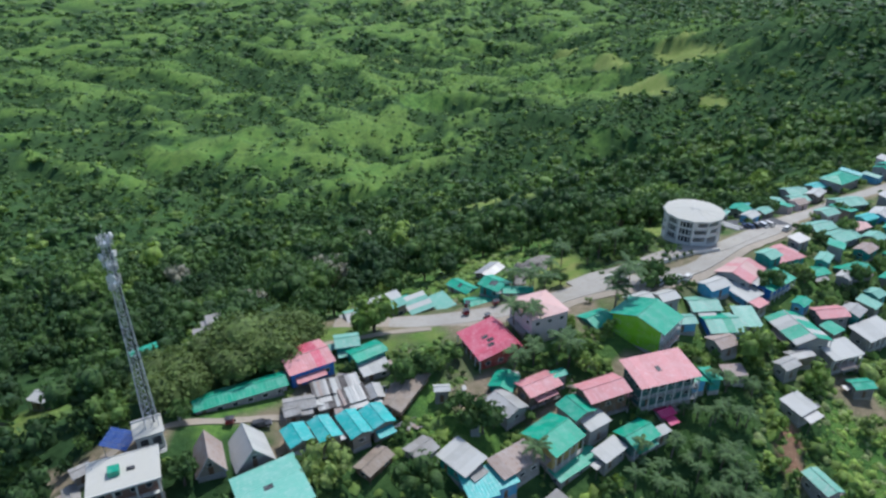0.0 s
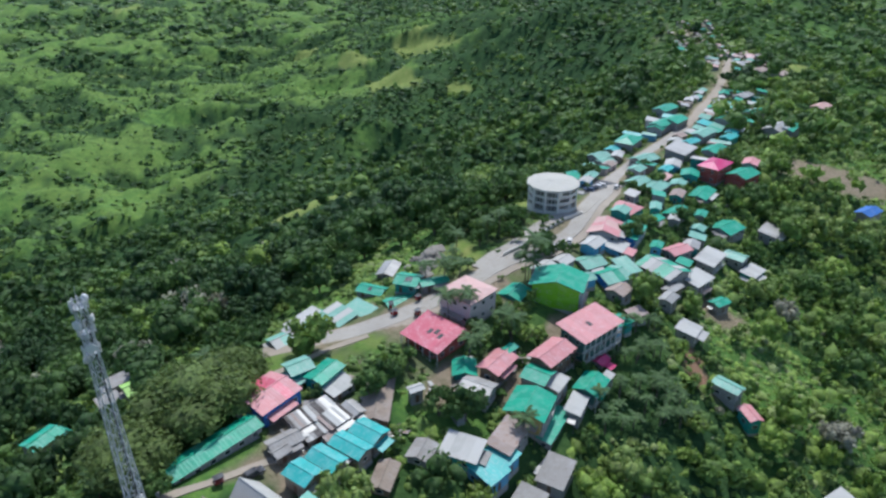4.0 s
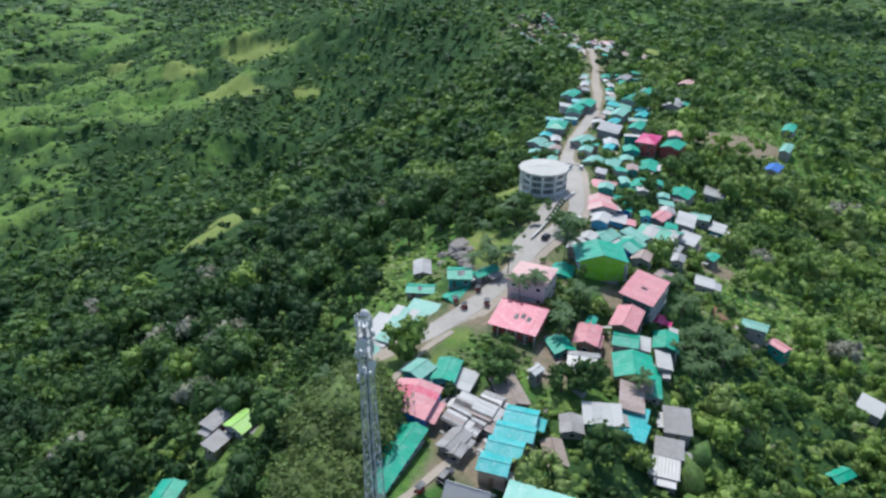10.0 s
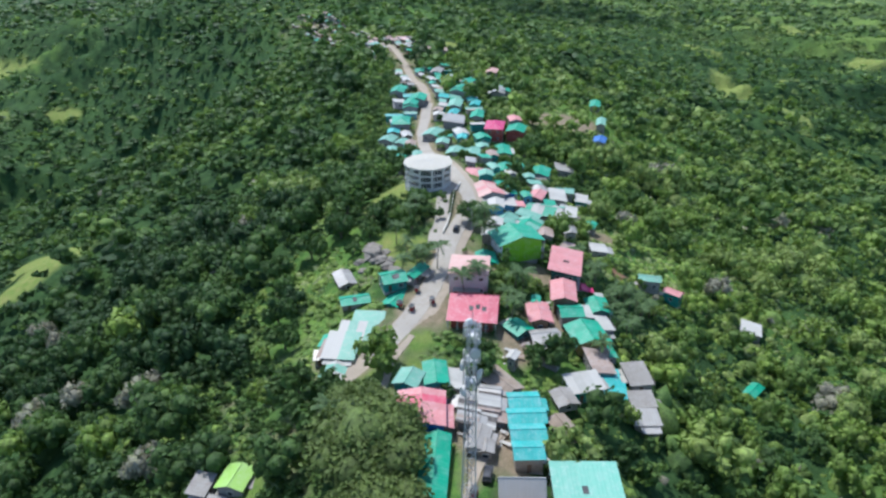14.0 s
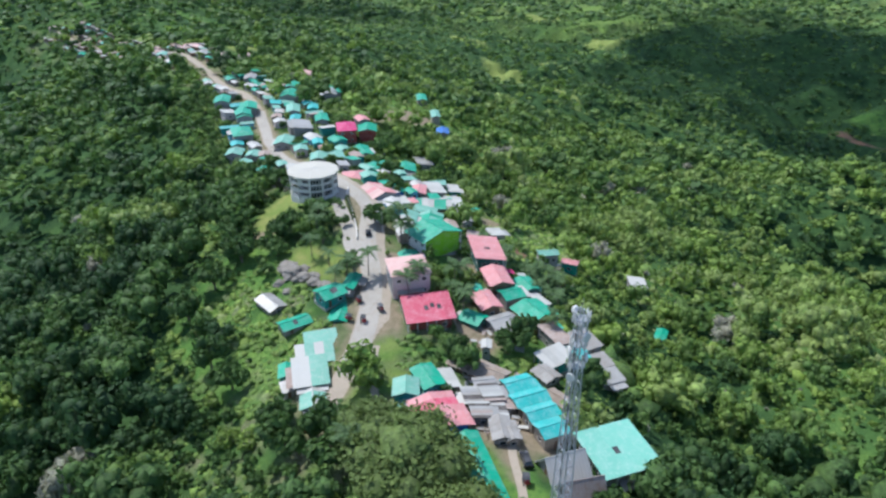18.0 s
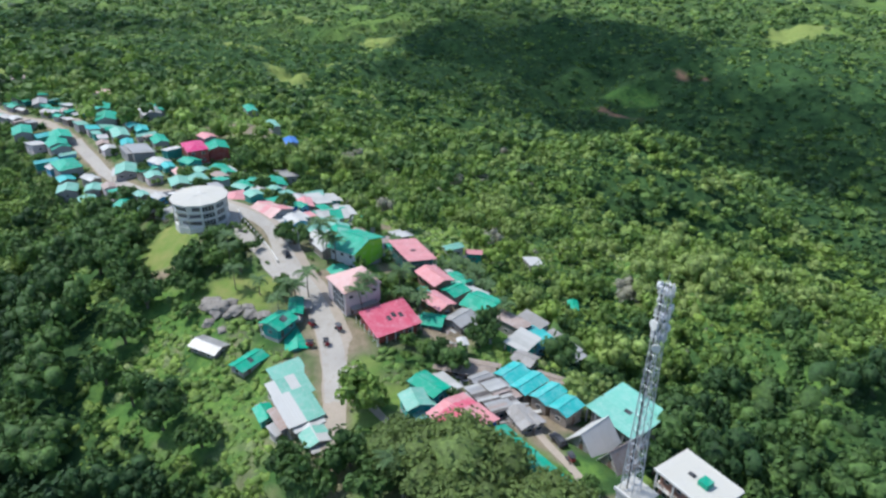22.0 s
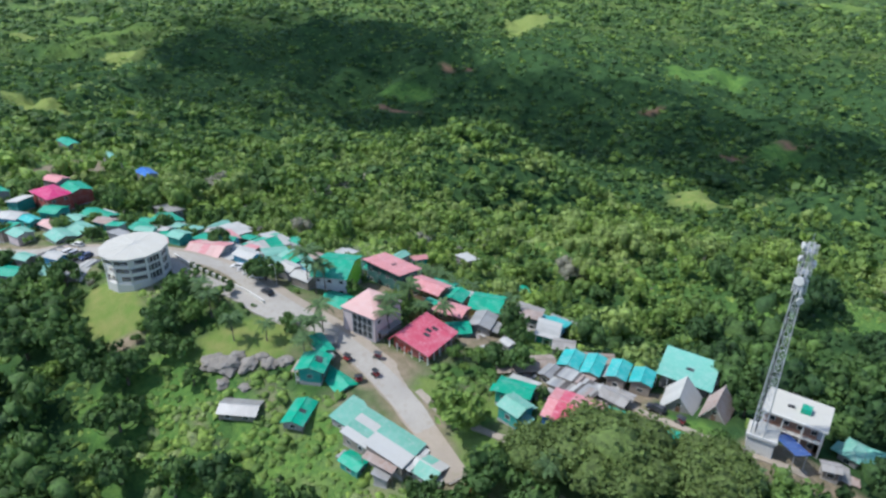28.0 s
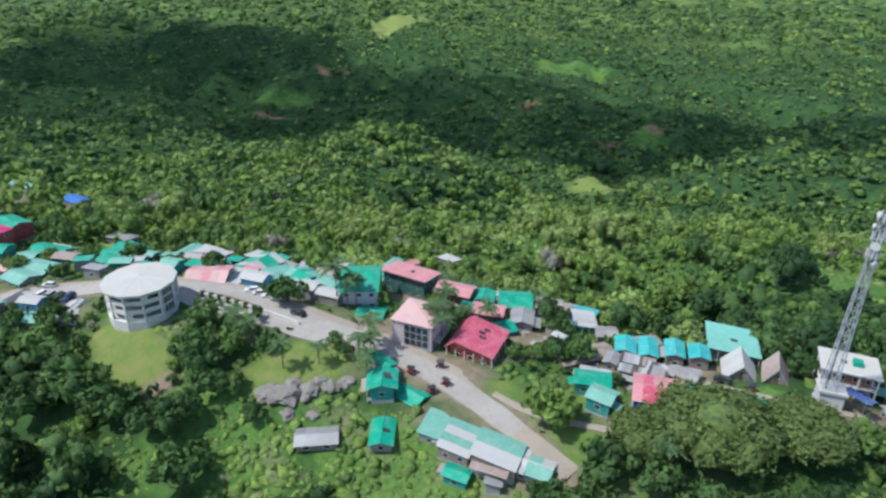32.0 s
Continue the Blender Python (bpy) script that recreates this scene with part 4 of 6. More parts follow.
house(50.5, 117.4, -9.7, 4.4, 3.7, 25, 2.5, "gable", "magenta", "grey")
house(14.1, 121.4, -4.2, 6.6, 6.0, 67, 2.5, "gable", "teal", "teal")
house(13.9, 113.7, -4.6, 6.5, 7.7, 38, 2.9, "gable", "zinc", "grey")
house(3.7, 99.5, -7.0, 8.6, 6.5, -46, 3.2, "shed", "white", "teal", patch="white", gallery=(3,))
house(-4.5, 101.2, -5.4, 5.9, 5.2, 45, 2.5, "gable", "grey", "grey", stilts=True)
house(-13.7, 97.6, -5.2, 4.6, 7.6, -36, 2.5, "gable", "brown", "brown", stilts=True)
house(6.9, 94.0, -9.4, 6.2, 7.3, 22, 3.7, "shed", "cyan", "bluew")
house(11.2, 96.4, -9.1, 5.9, 6.3, 27, 3.5, "shed", "cyan", "bluew")
house(14.5, 99.6, -8.5, 10.4, 5.8, 36, 4.0, "shed", "rust", "grey")
house(21.7, 91.6, -13.2, 6.3, 8.2, -52, 2.9, "shed", "grey", "grey")
house(13.3, 87.9, -13.6, 6.3, 5.5, -56, 2.9, "shed", "grey", "grey")
house(7.8, 85.4, -13.7, 6.6, 5.3, -58, 2.7, "shed", "zinc", "grey")
house(-13.8, 107.1, -2.7, 7.0, 5.3, -57, 3.3, "gable", "cyan", "board", rise=0.3)
house(-18.4, 104.3, -2.4, 8.2, 4.8, -57, 3.3, "gable", "cyan", "board", rise=0.3)
house(-23.8, 101.6, -1.9, 7.3, 4.8, -57, 3.9, "gable", "cyan", "board", rise=0.3)
house(-28.8, 99.3, -1.3, 6.1, 5.1, -57, 3.8, "gable", "cyan", "board", rise=0.3)
house(-26.1, 113.8, -0.3, 5.1, 4.7, 21, 2.5, "shed", "patch", "board")
house(-21.3, 116.2, -0.8, 5.8, 4.6, 23, 2.5, "shed", "patch", "board")
house(-24.3, 110.8, -1.3, 5.5, 4.6, 21, 2.5, "shed", "patch", "board")
house(-19.3, 112.5, -1.0, 5.9, 4.8, 26, 2.5, "shed", "patch", "grey")
house(-21.2, 108.5, -1.9, 3.3, 2.3, 22, 2.5, "shed", "rust", "board")
house(-15.0, 114.6, -1.7, 3.7, 5.1, 20, 2.5, "gable", "zinc", "board")
house(-31.5, 106.9, -0.5, 3.6, 3.4, 24, 2.5, "gable", "grey", "board")
house(-30.3, 109.2, -0.4, 6.8, 4.5, 16, 2.5, "gable", "grey", "grey")
house(-8.7, 116.8, -2.8, 6.3, 14.5, -25, 2.5, "gable", "brown", "brown", stilts=True)
house(-31.2, 121.9, 0.8, 10.8, 10.1, 31, 3.9, "gable", "pink", "bluedeep", patch="red", rise=0.2)
house(-23.0, 130.4, -0.2, 6.0, 5.8, 13, 3.5, "gable", "pale", "teal")
house(-17.9, 126.7, -0.5, 8.3, 5.6, 36, 3.4, "gable", "teal", "teal", rise=0.2)
house(-15.9, 123.0, -1.4, 7.1, 4.9, 29, 2.5, "shed", "white", "grey")
house(-43.3, 111.5, 0.9, 19.8, 5.5, 27, 2.5, "gable", "teal", "grey")
house(-31.0, 86.6, -3.7, 12.6, 12.4, -60, 4.9, "shed", "aqua", "grey", rise=0.06, skylights=1, gallery=(0, 3))
house(-65.0, 77.8, -2.3, 6.5, 4.4, -81, 2.5, "hip", "pale", "grey")
house(-54.9, 104.7, -0.2, 3.8, 3.3, -86, 2.5, "shed", "white", "grey")
house(-67.4, 86.2, -2.3, 4.7, 3.0, -58, 2.5, "gable", "grey", "brown")
house(87.8, 71.1, -32.0, 7.8, 6.6, 8, 4.5, "shed", "white", "grey")
house(56.5, 65.6, -32.0, 6.7, 3.8, -15, 3.5, "gable", "teal", "grey")
house(82.1, 104.2, -19.7, 4.6, 7.5, 18, 4.3, "gable", "pale", "grey")
house(82.2, 96.0, -22.7, 3.8, 6.2, -14, 4.4, "gable", "pink", "teal")
house(85.1, 123.7, -13.5, 6.7, 6.2, 30, 2.9, "shed", "white", "grey")
house(106.5, 133.9, -15.7, 6.1, 4.3, 8, 3.1, "gable", "teal", "grey")
house(-57.9, 148.0, -7.7, 6.4, 6.0, 20, 3.1, "gable", "limeroof", "grey")
house(-77.6, 141.0, -11.5, 7.4, 5.3, 42, 3.9, "gable", "teal", "grey")
house(-62.2, 152.9, -8.0, 6.0, 4.0, 24, 2.8, "shed", "grey", "grey")
house(-64.4, 147.4, -8.8, 5.2, 4.0, 22, 2.6, "shed", "grey", "board")
house(-96.0, 127.5, -14.4, 9.6, 5.4, -16, 3.0, "gable", "white", "board")
house(104.2, 182.2, -2.8, 13.4, 10.0, 23, 2.5, "hip", "pink", "teal")
house(86.4, 168.2, -0.8, 12.3, 10.7, 47, 2.5, "gable", "pink", "grey", patch="salmon")
house(95.0, 165.0, -5.8, 12.9, 7.2, 37, 6.0, "shed", "teal", "bluedeep", gallery=(0,))
house(83.3, 161.7, -5.2, 8.1, 12.5, 34, 4.5, "shed", "white", "bluew", gallery=(0,))
house(70.5, 153.1, -3.0, 8.5, 7.8, 5, 2.5, "gable", "pale", "grey")
house(72.9, 145.5, -6.6, 9.4, 9.3, 5, 4.9, "gable", "teal", "bluedeep", patch="pale", gallery=(0,))
house(81.1, 148.8, -5.2, 6.1, 8.6, -0, 2.9, "shed", "pale", "grey")
house(95.6, 148.5, -9.2, 11.0, 13.8, 11, 3.7, "gable", "white", "grey", patch="teal", gallery=(0,))
house(108.8, 157.4, -9.0, 9.4, 6.1, 9, 3.1, "gable", "pink", "grey")
house(119.7, 153.1, -13.1, 12.6, 7.1, 27, 4.0, "shed", "white", "grey", gallery=(0,))
house(104.4, 142.5, -12.9, 10.1, 6.9, 18, 4.6, "shed", "white", "grey", gallery=(0,))
house(133.8, 155.2, -15.8, 6.3, 7.8, 22, 3.5, "gable", "pale", "grey")
house(134.9, 147.9, -18.1, 9.2, 5.7, 20, 3.0, "shed", "white", "teal")
house(145.6, 172.1, -13.5, 11.2, 9.5, 16, 2.7, "gable", "teal", "grey")
house(165.3, 168.7, -17.4, 11.0, 7.4, 25, 3.0, "shed", "zinc", "grey")
house(129.0, 181.8, -7.9, 11.0, 6.6, 21, 2.5, "gable", "teal", "grey")
house(112.7, 176.4, -6.0, 10.0, 5.6, 19, 2.5, "gable", "teal", "grey")
house(171.8, 208.4, -7.4, 15.2, 9.6, 22, 6.3, "hip", "magenta", "redw")
house(189.3, 205.8, -7.7, 9.2, 6.6, 35, 5.9, "gable", "pink", "grey", detail=1)
house(179.5, 200.0, -8.8, 12.8, 9.5, 17, 5.1, "gable", "teal", "redw", detail=1)
house(168.8, 263.2, -11.0, 16.0, 10.0, 33, 5.1, "hip", "teal", "grey", detail=1)
house(146.8, 256.3, -12.7, 9.7, 8.2, 14, 3.5, "gable", "pale", "grey", detail=1)
house(141.8, 244.4, -10.6, 8.2, 6.3, 11, 3.1, "gable", "pale", "grey")
house(155.7, 234.6, -7.6, 12.5, 8.6, 14, 2.8, "gable", "pale", "grey")
house(198.5, 276.7, -10.0, 16.0, 8.6, 32, 4.3, "gable", "teal", "grey", detail=1)
house(210.9, 279.4, -9.0, 14.5, 9.6, 25, 4.4, "gable", "teal", "grey", detail=1)
house(176.6, 236.5, -6.9, 14.1, 9.0, 29, 3.4, "shed", "zinc", "grey", detail=1)
house(130.8, 207.7, -5.1, 9.9, 7.3, 19, 2.5, "gable", "pale", "grey")
house(134.9, 201.6, -5.7, 11.5, 8.4, 27, 2.5, "gable", "pale", "grey")
house(145.4, 210.0, -6.4, 9.3, 5.4, 27, 2.5, "gable", "salmon", "grey")
house(152.9, 194.3, -8.9, 14.0, 7.6, 30, 2.5, "gable", "teal", "grey")
house(188.6, 242.1, -7.0, 9.5, 5.7, 17, 4.0, "gable", "cyan", "grey", detail=1)
house(189.2, 227.8, -6.2, 13.7, 7.0, 24, 3.8, "gable", "teal", "grey", detail=1)
house(256.3, 245.0, -10.3, 16.0, 7.8, 27, 5.3, "gable", "teal", "grey", detail=1)
house(294.6, 197.8, -23.8, 16.0, 6.6, 17, 4.6, "gable", "teal", "grey", detail=1)
house(219.7, 169.0, -21.0, 11.6, 6.9, 12, 5.5, "gable", "bluedeep", "grey", detail=1)
house(257.1, 180.9, -21.8, 15.3, 5.5, 17, 5.0, "gable", "pale", "grey", detail=1)
house(305.3, 324.0, -20.3, 16.0, 8.2, 20, 4.7, "gable", "zinc", "grey", detail=1)
house(234.5, 264.2, -7.7, 16.0, 10.0, 14, 5.2, "gable", "teal", "grey", detail=1)
house(261.8, 273.9, -10.3, 12.7, 7.8, 12, 5.0, "gable", "teal", "grey", detail=1)
house(349.6, 300.9, -23.3, 15.0, 9.0, 18, 3.4, "gable", "salmon", "grey", detail=0)
house(247.0, 245.0, -9.0, 16.0, 10.0, 24, 5.3, "gable", "zinc", "grey", detail=1)
house(222.8, 301.6, -9.9, 16.0, 8.9, 23, 4.9, "gable", "teal", "grey", detail=1)
house(200.8, 277.4, -9.8, 16.0, 8.2, 22, 5.0, "gable", "teal", "grey", detail=1)
house(202.3, 248.9, -7.3, 16.0, 7.7, 23, 5.1, "gable", "pale", "grey", detail=1)
house(175.1, 233.1, -6.7, 15.9, 9.7, 28, 4.1, "shed", "zinc", "grey", detail=1)
house(454.2, 530.1, -40.9, 15.0, 9.0, 31, 3.4, "gable", "zinc", "grey", detail=0)
house(375.7, 456.9, -28.2, 15.0, 9.0, 22, 3.4, "hip", "zinc", "grey", detail=0)
house(400.0, 451.9, -24.2, 15.0, 9.0, 24, 3.4, "gable", "pale", "grey", detail=0)
house(383.4, 404.3, -19.1, 15.0, 9.0, 25, 3.4, "gable", "zinc", "grey", detail=0)
house(377.9, 380.7, -18.8, 15.0, 9.0, 26, 3.4, "gable", "rust", "grey", detail=0)
house(384.5, 367.1, -19.0, 15.0, 9.0, 23, 3.4, "gable", "rust", "grey", detail=0)
house(529.4, 636.9, -51.0, 15.0, 9.0, 29, 3.4, "gable", "teal", "grey", detail=0)
house(612.0, 735.0, -32.0, 13.0, 8.0, 30, 4.0, "gable", "rust", "grey", detail=0)
house(567.6, 654.4, -42.1, 15.0, 9.0, 25, 3.4, "gable", "rust", "grey", detail=0)
house(511.8, 569.1, -41.5, 15.0, 9.0, 23, 3.4, "gable", "zinc", "grey", detail=0)
house(-106.6, 141.5, -26.4, 8.2, 6.4, 88, 3.7, "gable", "white", "grey")
house(-99.3, 135.1, -20.9, 6.7, 7.5, 61, 3.6, "gable", "white", "grey")
house(95.5, 203.5, -3.7, 11.3, 10.5, -46, 2.5, "gable", "white", "grey")

# ---------------- the round building ----------------
def ring(n, r, turn=0.0):
    return [(r * math.cos(2 * math.pi * (i + turn) / n), r * math.sin(2 * math.pi * (i + turn) / n)) for i in range(n)]


def round_building(x, y, z, r, top):
    ob = root("round_building", pose(x, y, z, 0, 0, 12), "three-storey white polygonal building with flat pale roof", "building")
    FOOT.append((x, y, r + 1.5, r + 1.5))
    n = 12
    floor_h = (top - z) / 3
    part("plinth", prism(ring(n, r + 0.35), -3.5, 0.25), CREAM, ob)
    for k in range(3):
        base = 0.25 + k * floor_h
        part("inner_wall", prism(ring(n, r - 3.0), base, base + floor_h - 0.27), WALLS["grey"], ob, "shaded recessed wall")
        part("floor_slab", prism(ring(n, r + 0.12), base + floor_h - 0.26, base + floor_h - 0.02), CREAM, ob)
        a, b = ring(n, r), ring(n, r - 0.25)
        for i in range(n):
            j = (i + 1) % n
            glazed = i in (6, 7)
            # parapet band of each bay
            if not (k == 0 and i % 3 == 0):
                part("parapet", prism([a[i], a[j], b[j], b[i]], base, base + (0.3 if glazed else 0.78)), CREAM, ob)
            if glazed:
                g, f = ring(n, r - 0.08), ring(n, r - 0.16)
                part("glazing", prism([g[i], g[j], f[j], f[i]], base + 0.3, base + floor_h - 0.4), GLASS, ob)
                for s in (0.25, 0.5, 0.75):
                    p = Vector(a[i]).lerp(Vector(a[j]), s)
                    part("fin", boxed(p.x - 0.09, p.y - 0.09, base, p.x + 0.09, p.y + 0.09, base + floor_h - 0.35), CREAM, ob)
            elif (i + k) % 3 == 1:
                p, q = Vector(a[i]).lerp(Vector(a[j]), 0.34), Vector(b[i]).lerp(Vector(b[j]), 0.34)
                part("wall_panel", prism([a[i], tuple(p), tuple(q), b[i]], base + 0.78, base + floor_h - 0.26), CREAM, ob)
        for i in range(n):
            part("column", boxed(a[i][0] - 0.22, a[i][1] - 0.22, base, a[i][0] + 0.22, a[i][1] + 0.22, base + floor_h - 0.35), CREAM, ob)
    for i in (6, 7, 8):
        part("pylon", boxed(ring(n, r + 0.1)[i][0] - 0.35, ring(n, r + 0.1)[i][1] - 0.35, -1.0, ring(n, r + 0.1)[i][0] + 0.35, ring(n, r + 0.1)[i][1] + 0.35, 0.2 + 3 * floor_h), CREAM, ob)
    roof = 0.25 + 3 * floor_h
    part("roof_band", prism(ring(n, r + 0.75), roof - 0.05, roof + 0.4), CREAM, ob)
    bm = bmesh.new()
    rim = [bm.verts.new((p[0], p[1], roof + 0.4)) for p in ring(n, r + 0.9)]
    mid = [bm.verts.new((p[0], p[1], roof + 0.62)) for p in ring(n, r + 0.85)]
    tip = bm.verts.new((0, 0, roof + 1.15))
    for i in range(n):
        j = (i + 1) % n
        bm.faces.new((rim[i], rim[j], mid[j], mid[i]))
        bm.faces.new((mid[i], mid[j], tip))
    bm.faces.new(rim[::-1])
    part("roof", bm, ROOFS["concrete"], ob, "pale flat roof with radial seams")
    for i in range(n):
        p = ring(n, r + 0.8)[i]
        part("roof_seam", bar((p[0], p[1], roof + 0.62), (0, 0, roof + 1.16), 0.05), CREAM, ob)


round_building(78.6, 189.2, 3.4, 8.4, 10.6)


# ---------------- the telecom tower and its station ----------------
def lattice_tower(x, y, z0, z1, half0, half1):
    H = z1 - z0
    ob = root("telecom_tower", pose(x, y, z0, 0, 0, 28), "tall galvanised steel lattice tower with white antennas", "tower")
    FOOT.append((x, y, 3, 3))
    signs = [(-1, -1), (1, -1), (1, 1), (-1, 1)]

    def half(h):
        return half0 + (half1 - half0) * min(1, h / (H * 0.8))

    def corner(i, h):
        s = signs[i % 4]
        return (s[0] * half(h), s[1] * half(h), h)

    n = 15
    hs = [H * k / n for k in range(n + 1)]
    for i in range(4):
        bm = bmesh.new()
        tube(bm, [corner(i, h) for h in (0, H * 0.8, H)], (0.11, 0.085, 0.075), 5)
        part("leg", bm, STEEL, ob)
        part("footing", boxed(signs[i][0] * half0 - 0.4, signs[i][1] * half0 - 0.4, -1.2, signs[i][0] * half0 + 0.4, signs[i][1] * half0 + 0.4, 0.3, 0.05), PLINTH, ob)
    for k in range(n):
        for i in range(4):
            part("girt", bar(corner(i, hs[k + 1]), corner(i + 1, hs[k + 1]), 0.05), STEEL, ob)
            part("brace", bar(corner(i, hs[k]), corner(i + 1, hs[k + 1]), 0.045), STEEL, ob)
            part("brace", bar(corner(i + 1, hs[k]), corner(i, hs[k + 1]), 0.045), STEEL, ob)
    # ladder and cable tray
    for s in (-0.22, 0.22):
        part("ladder_rail", bar((s, -half0 * 0.35, 0.2), (s, -half1 * 0.35, H), 0.03), STEEL, ob)
    part("cable_tray", boxed(0.35, 0.2, 0.3, 0.6, 0.3, H - 1), DARKMETAL, ob)
    for h in (H - 1.0, H - 5.0, H - 8.5):
        s = half(h) + 0.22
        for a, b in (((-s, -s), (s, -s)), ((s, -s), (s, s)), ((s, s), (-s, s)), ((-s, s), (-s, -s))):
            for dz in (0, 0.9):
                part("platform_rail", bar((a[0], a[1], h + dz), (b[0], b[1], h + dz), 0.035), STEEL, ob)
        part("platform", boxed(-s + 0.1, -s + 0.1, h - 0.06, s - 0.1, s - 0.1, h), STEEL, ob)
        for i in range(4):
            for off in (-0.34, 0.34):
                q = pose(0, 0, 0, 0, 0, 90 * i)
                p = part("panel_antenna", boxed(off - 0.13, -s - 0.26, h - 0.5, off + 0.13, -s - 0.12, h + 1.2, 0.03), WHITE, ob)
                p.matrix_local = q
    for h, ang, r in ((H - 0.2, 20, 0.62), (H - 3.4, 200, 0.75), (H - 6.3, 75, 0.85), (H - 7.2, 250, 0.75), (H - 10.0, 120, 0.7), (H - 3.0, 330, 0.6)):
        bm = bmesh.new()
        tube(bm, ((0, 0, 0), (0, 0, 0.16), (0, 0, 0.42), (0, 0, 0.5)), (r * 0.35, r * 0.9, r, r * 0.96), 14)
        d = part("dish_antenna", bm, WHITE, ob)
        d.matrix_local = pose(0, 0, h, 0, 0, ang) @ Matrix.Translation((half(h) + 0.2, 0, 0)) @ pose(0, 0, 0, 0, 90, 0)
    part("lightning_rod", bar((0, 0, H), (0, 0, H + 2.2), 0.04), STEEL, ob)


lattice_tower(-55.9, 97.5, 3.0, 46.8, 1.25, 0.66)

def equipment_room(x, y, z, angle):
    """The white cabin at the tower's foot, with louvred walls and a stair of slats."""
    ob = root("equipment_cabin", pose(x, y, z, 0, 0, angle), "white concrete equipment cabin with louvred openings beside the tower", "cabin")
    FOOT.append((x, y, 4, 3))
    part("plinth", boxed(-2.6, -2.4, -2.5, 2.6, 2.4, 0.2), PLINTH, ob)
    part("wall", boxed(-2.4, -2.2, 0.2, 2.4, 2.2, 4.0, 0.03), WHITE, ob)
    part("roof_slab", boxed(-2.75, -2.55, 4.0, 2.75, 2.55, 4.3, 0.04), ROOFS["concrete"], ob)
    part("parapet", boxed(-2.75, -2.55, 4.3, 2.75, -2.35, 4.75), WHITE, ob)
    for k, (u, w) in enumerate(((-1.2, 1.5), (1.0, 1.4))):
        for i in range(7):
            s = part("louvre", boxed(u - w / 2, 2.2, 1.3 + i * 0.3, u + w / 2, 2.3, 1.3 + i * 0.3 + 0.17), DARKMETAL, ob)
    part("door", boxed(2.38, -1.4, 0.25, 2.46, -0.4, 2.3, 0.02), STEEL, ob)
    for i in range(5):
        part("step", boxed(-2.4, 2.5 + 0.35 * i, -1.5, 2.4, 2.86 + 0.35 * i, 0.2 - 0.25 * i), WHITE, ob)


def solar_array(x, y, z, angle, tilt, cols, rows):
    ob = root("solar_array", pose(x, y, z, 0, 0, angle), "blue solar panels tilted on a steel frame", "solar panels")
    FOOT.append((x, y, 3, 2))
    m = pose(0, 0, 4.0, tilt, 0, 0)
    for i in range(cols):
        for j in range(rows):
            p = part("panel", boxed(-0.97, -0.5, 0, 0.97, 0.5, 0.05, 0.01), SOLAR, ob)
            p.matrix_local = m @ Matrix.Translation(((i - (cols - 1) / 2) * 2.02, (j - (rows - 1) / 2) * 1.06, 0))
    for s in (-1, 1):
        for t in (-1, 1):
            q = m @ Vector((s * cols * 0.8, t * rows * 0.4, -0.05))
            part("post", bar((q.x, q.y, -2.5), tuple(q), 0.07), STEEL, ob)
        a, b = m @ Vector((s * cols * 0.8, -rows * 0.52, -0.06)), m @ Vector((s * cols * 0.8, rows * 0.52, -0.06))
        part("rail", bar(tuple(a), tuple(b), 0.05), STEEL, ob)


equipment_room(-56.4, 96.6, 2.6, 208)
solar_array(-61.0, 94.2, 2.2, 166, -14, 3, 4)


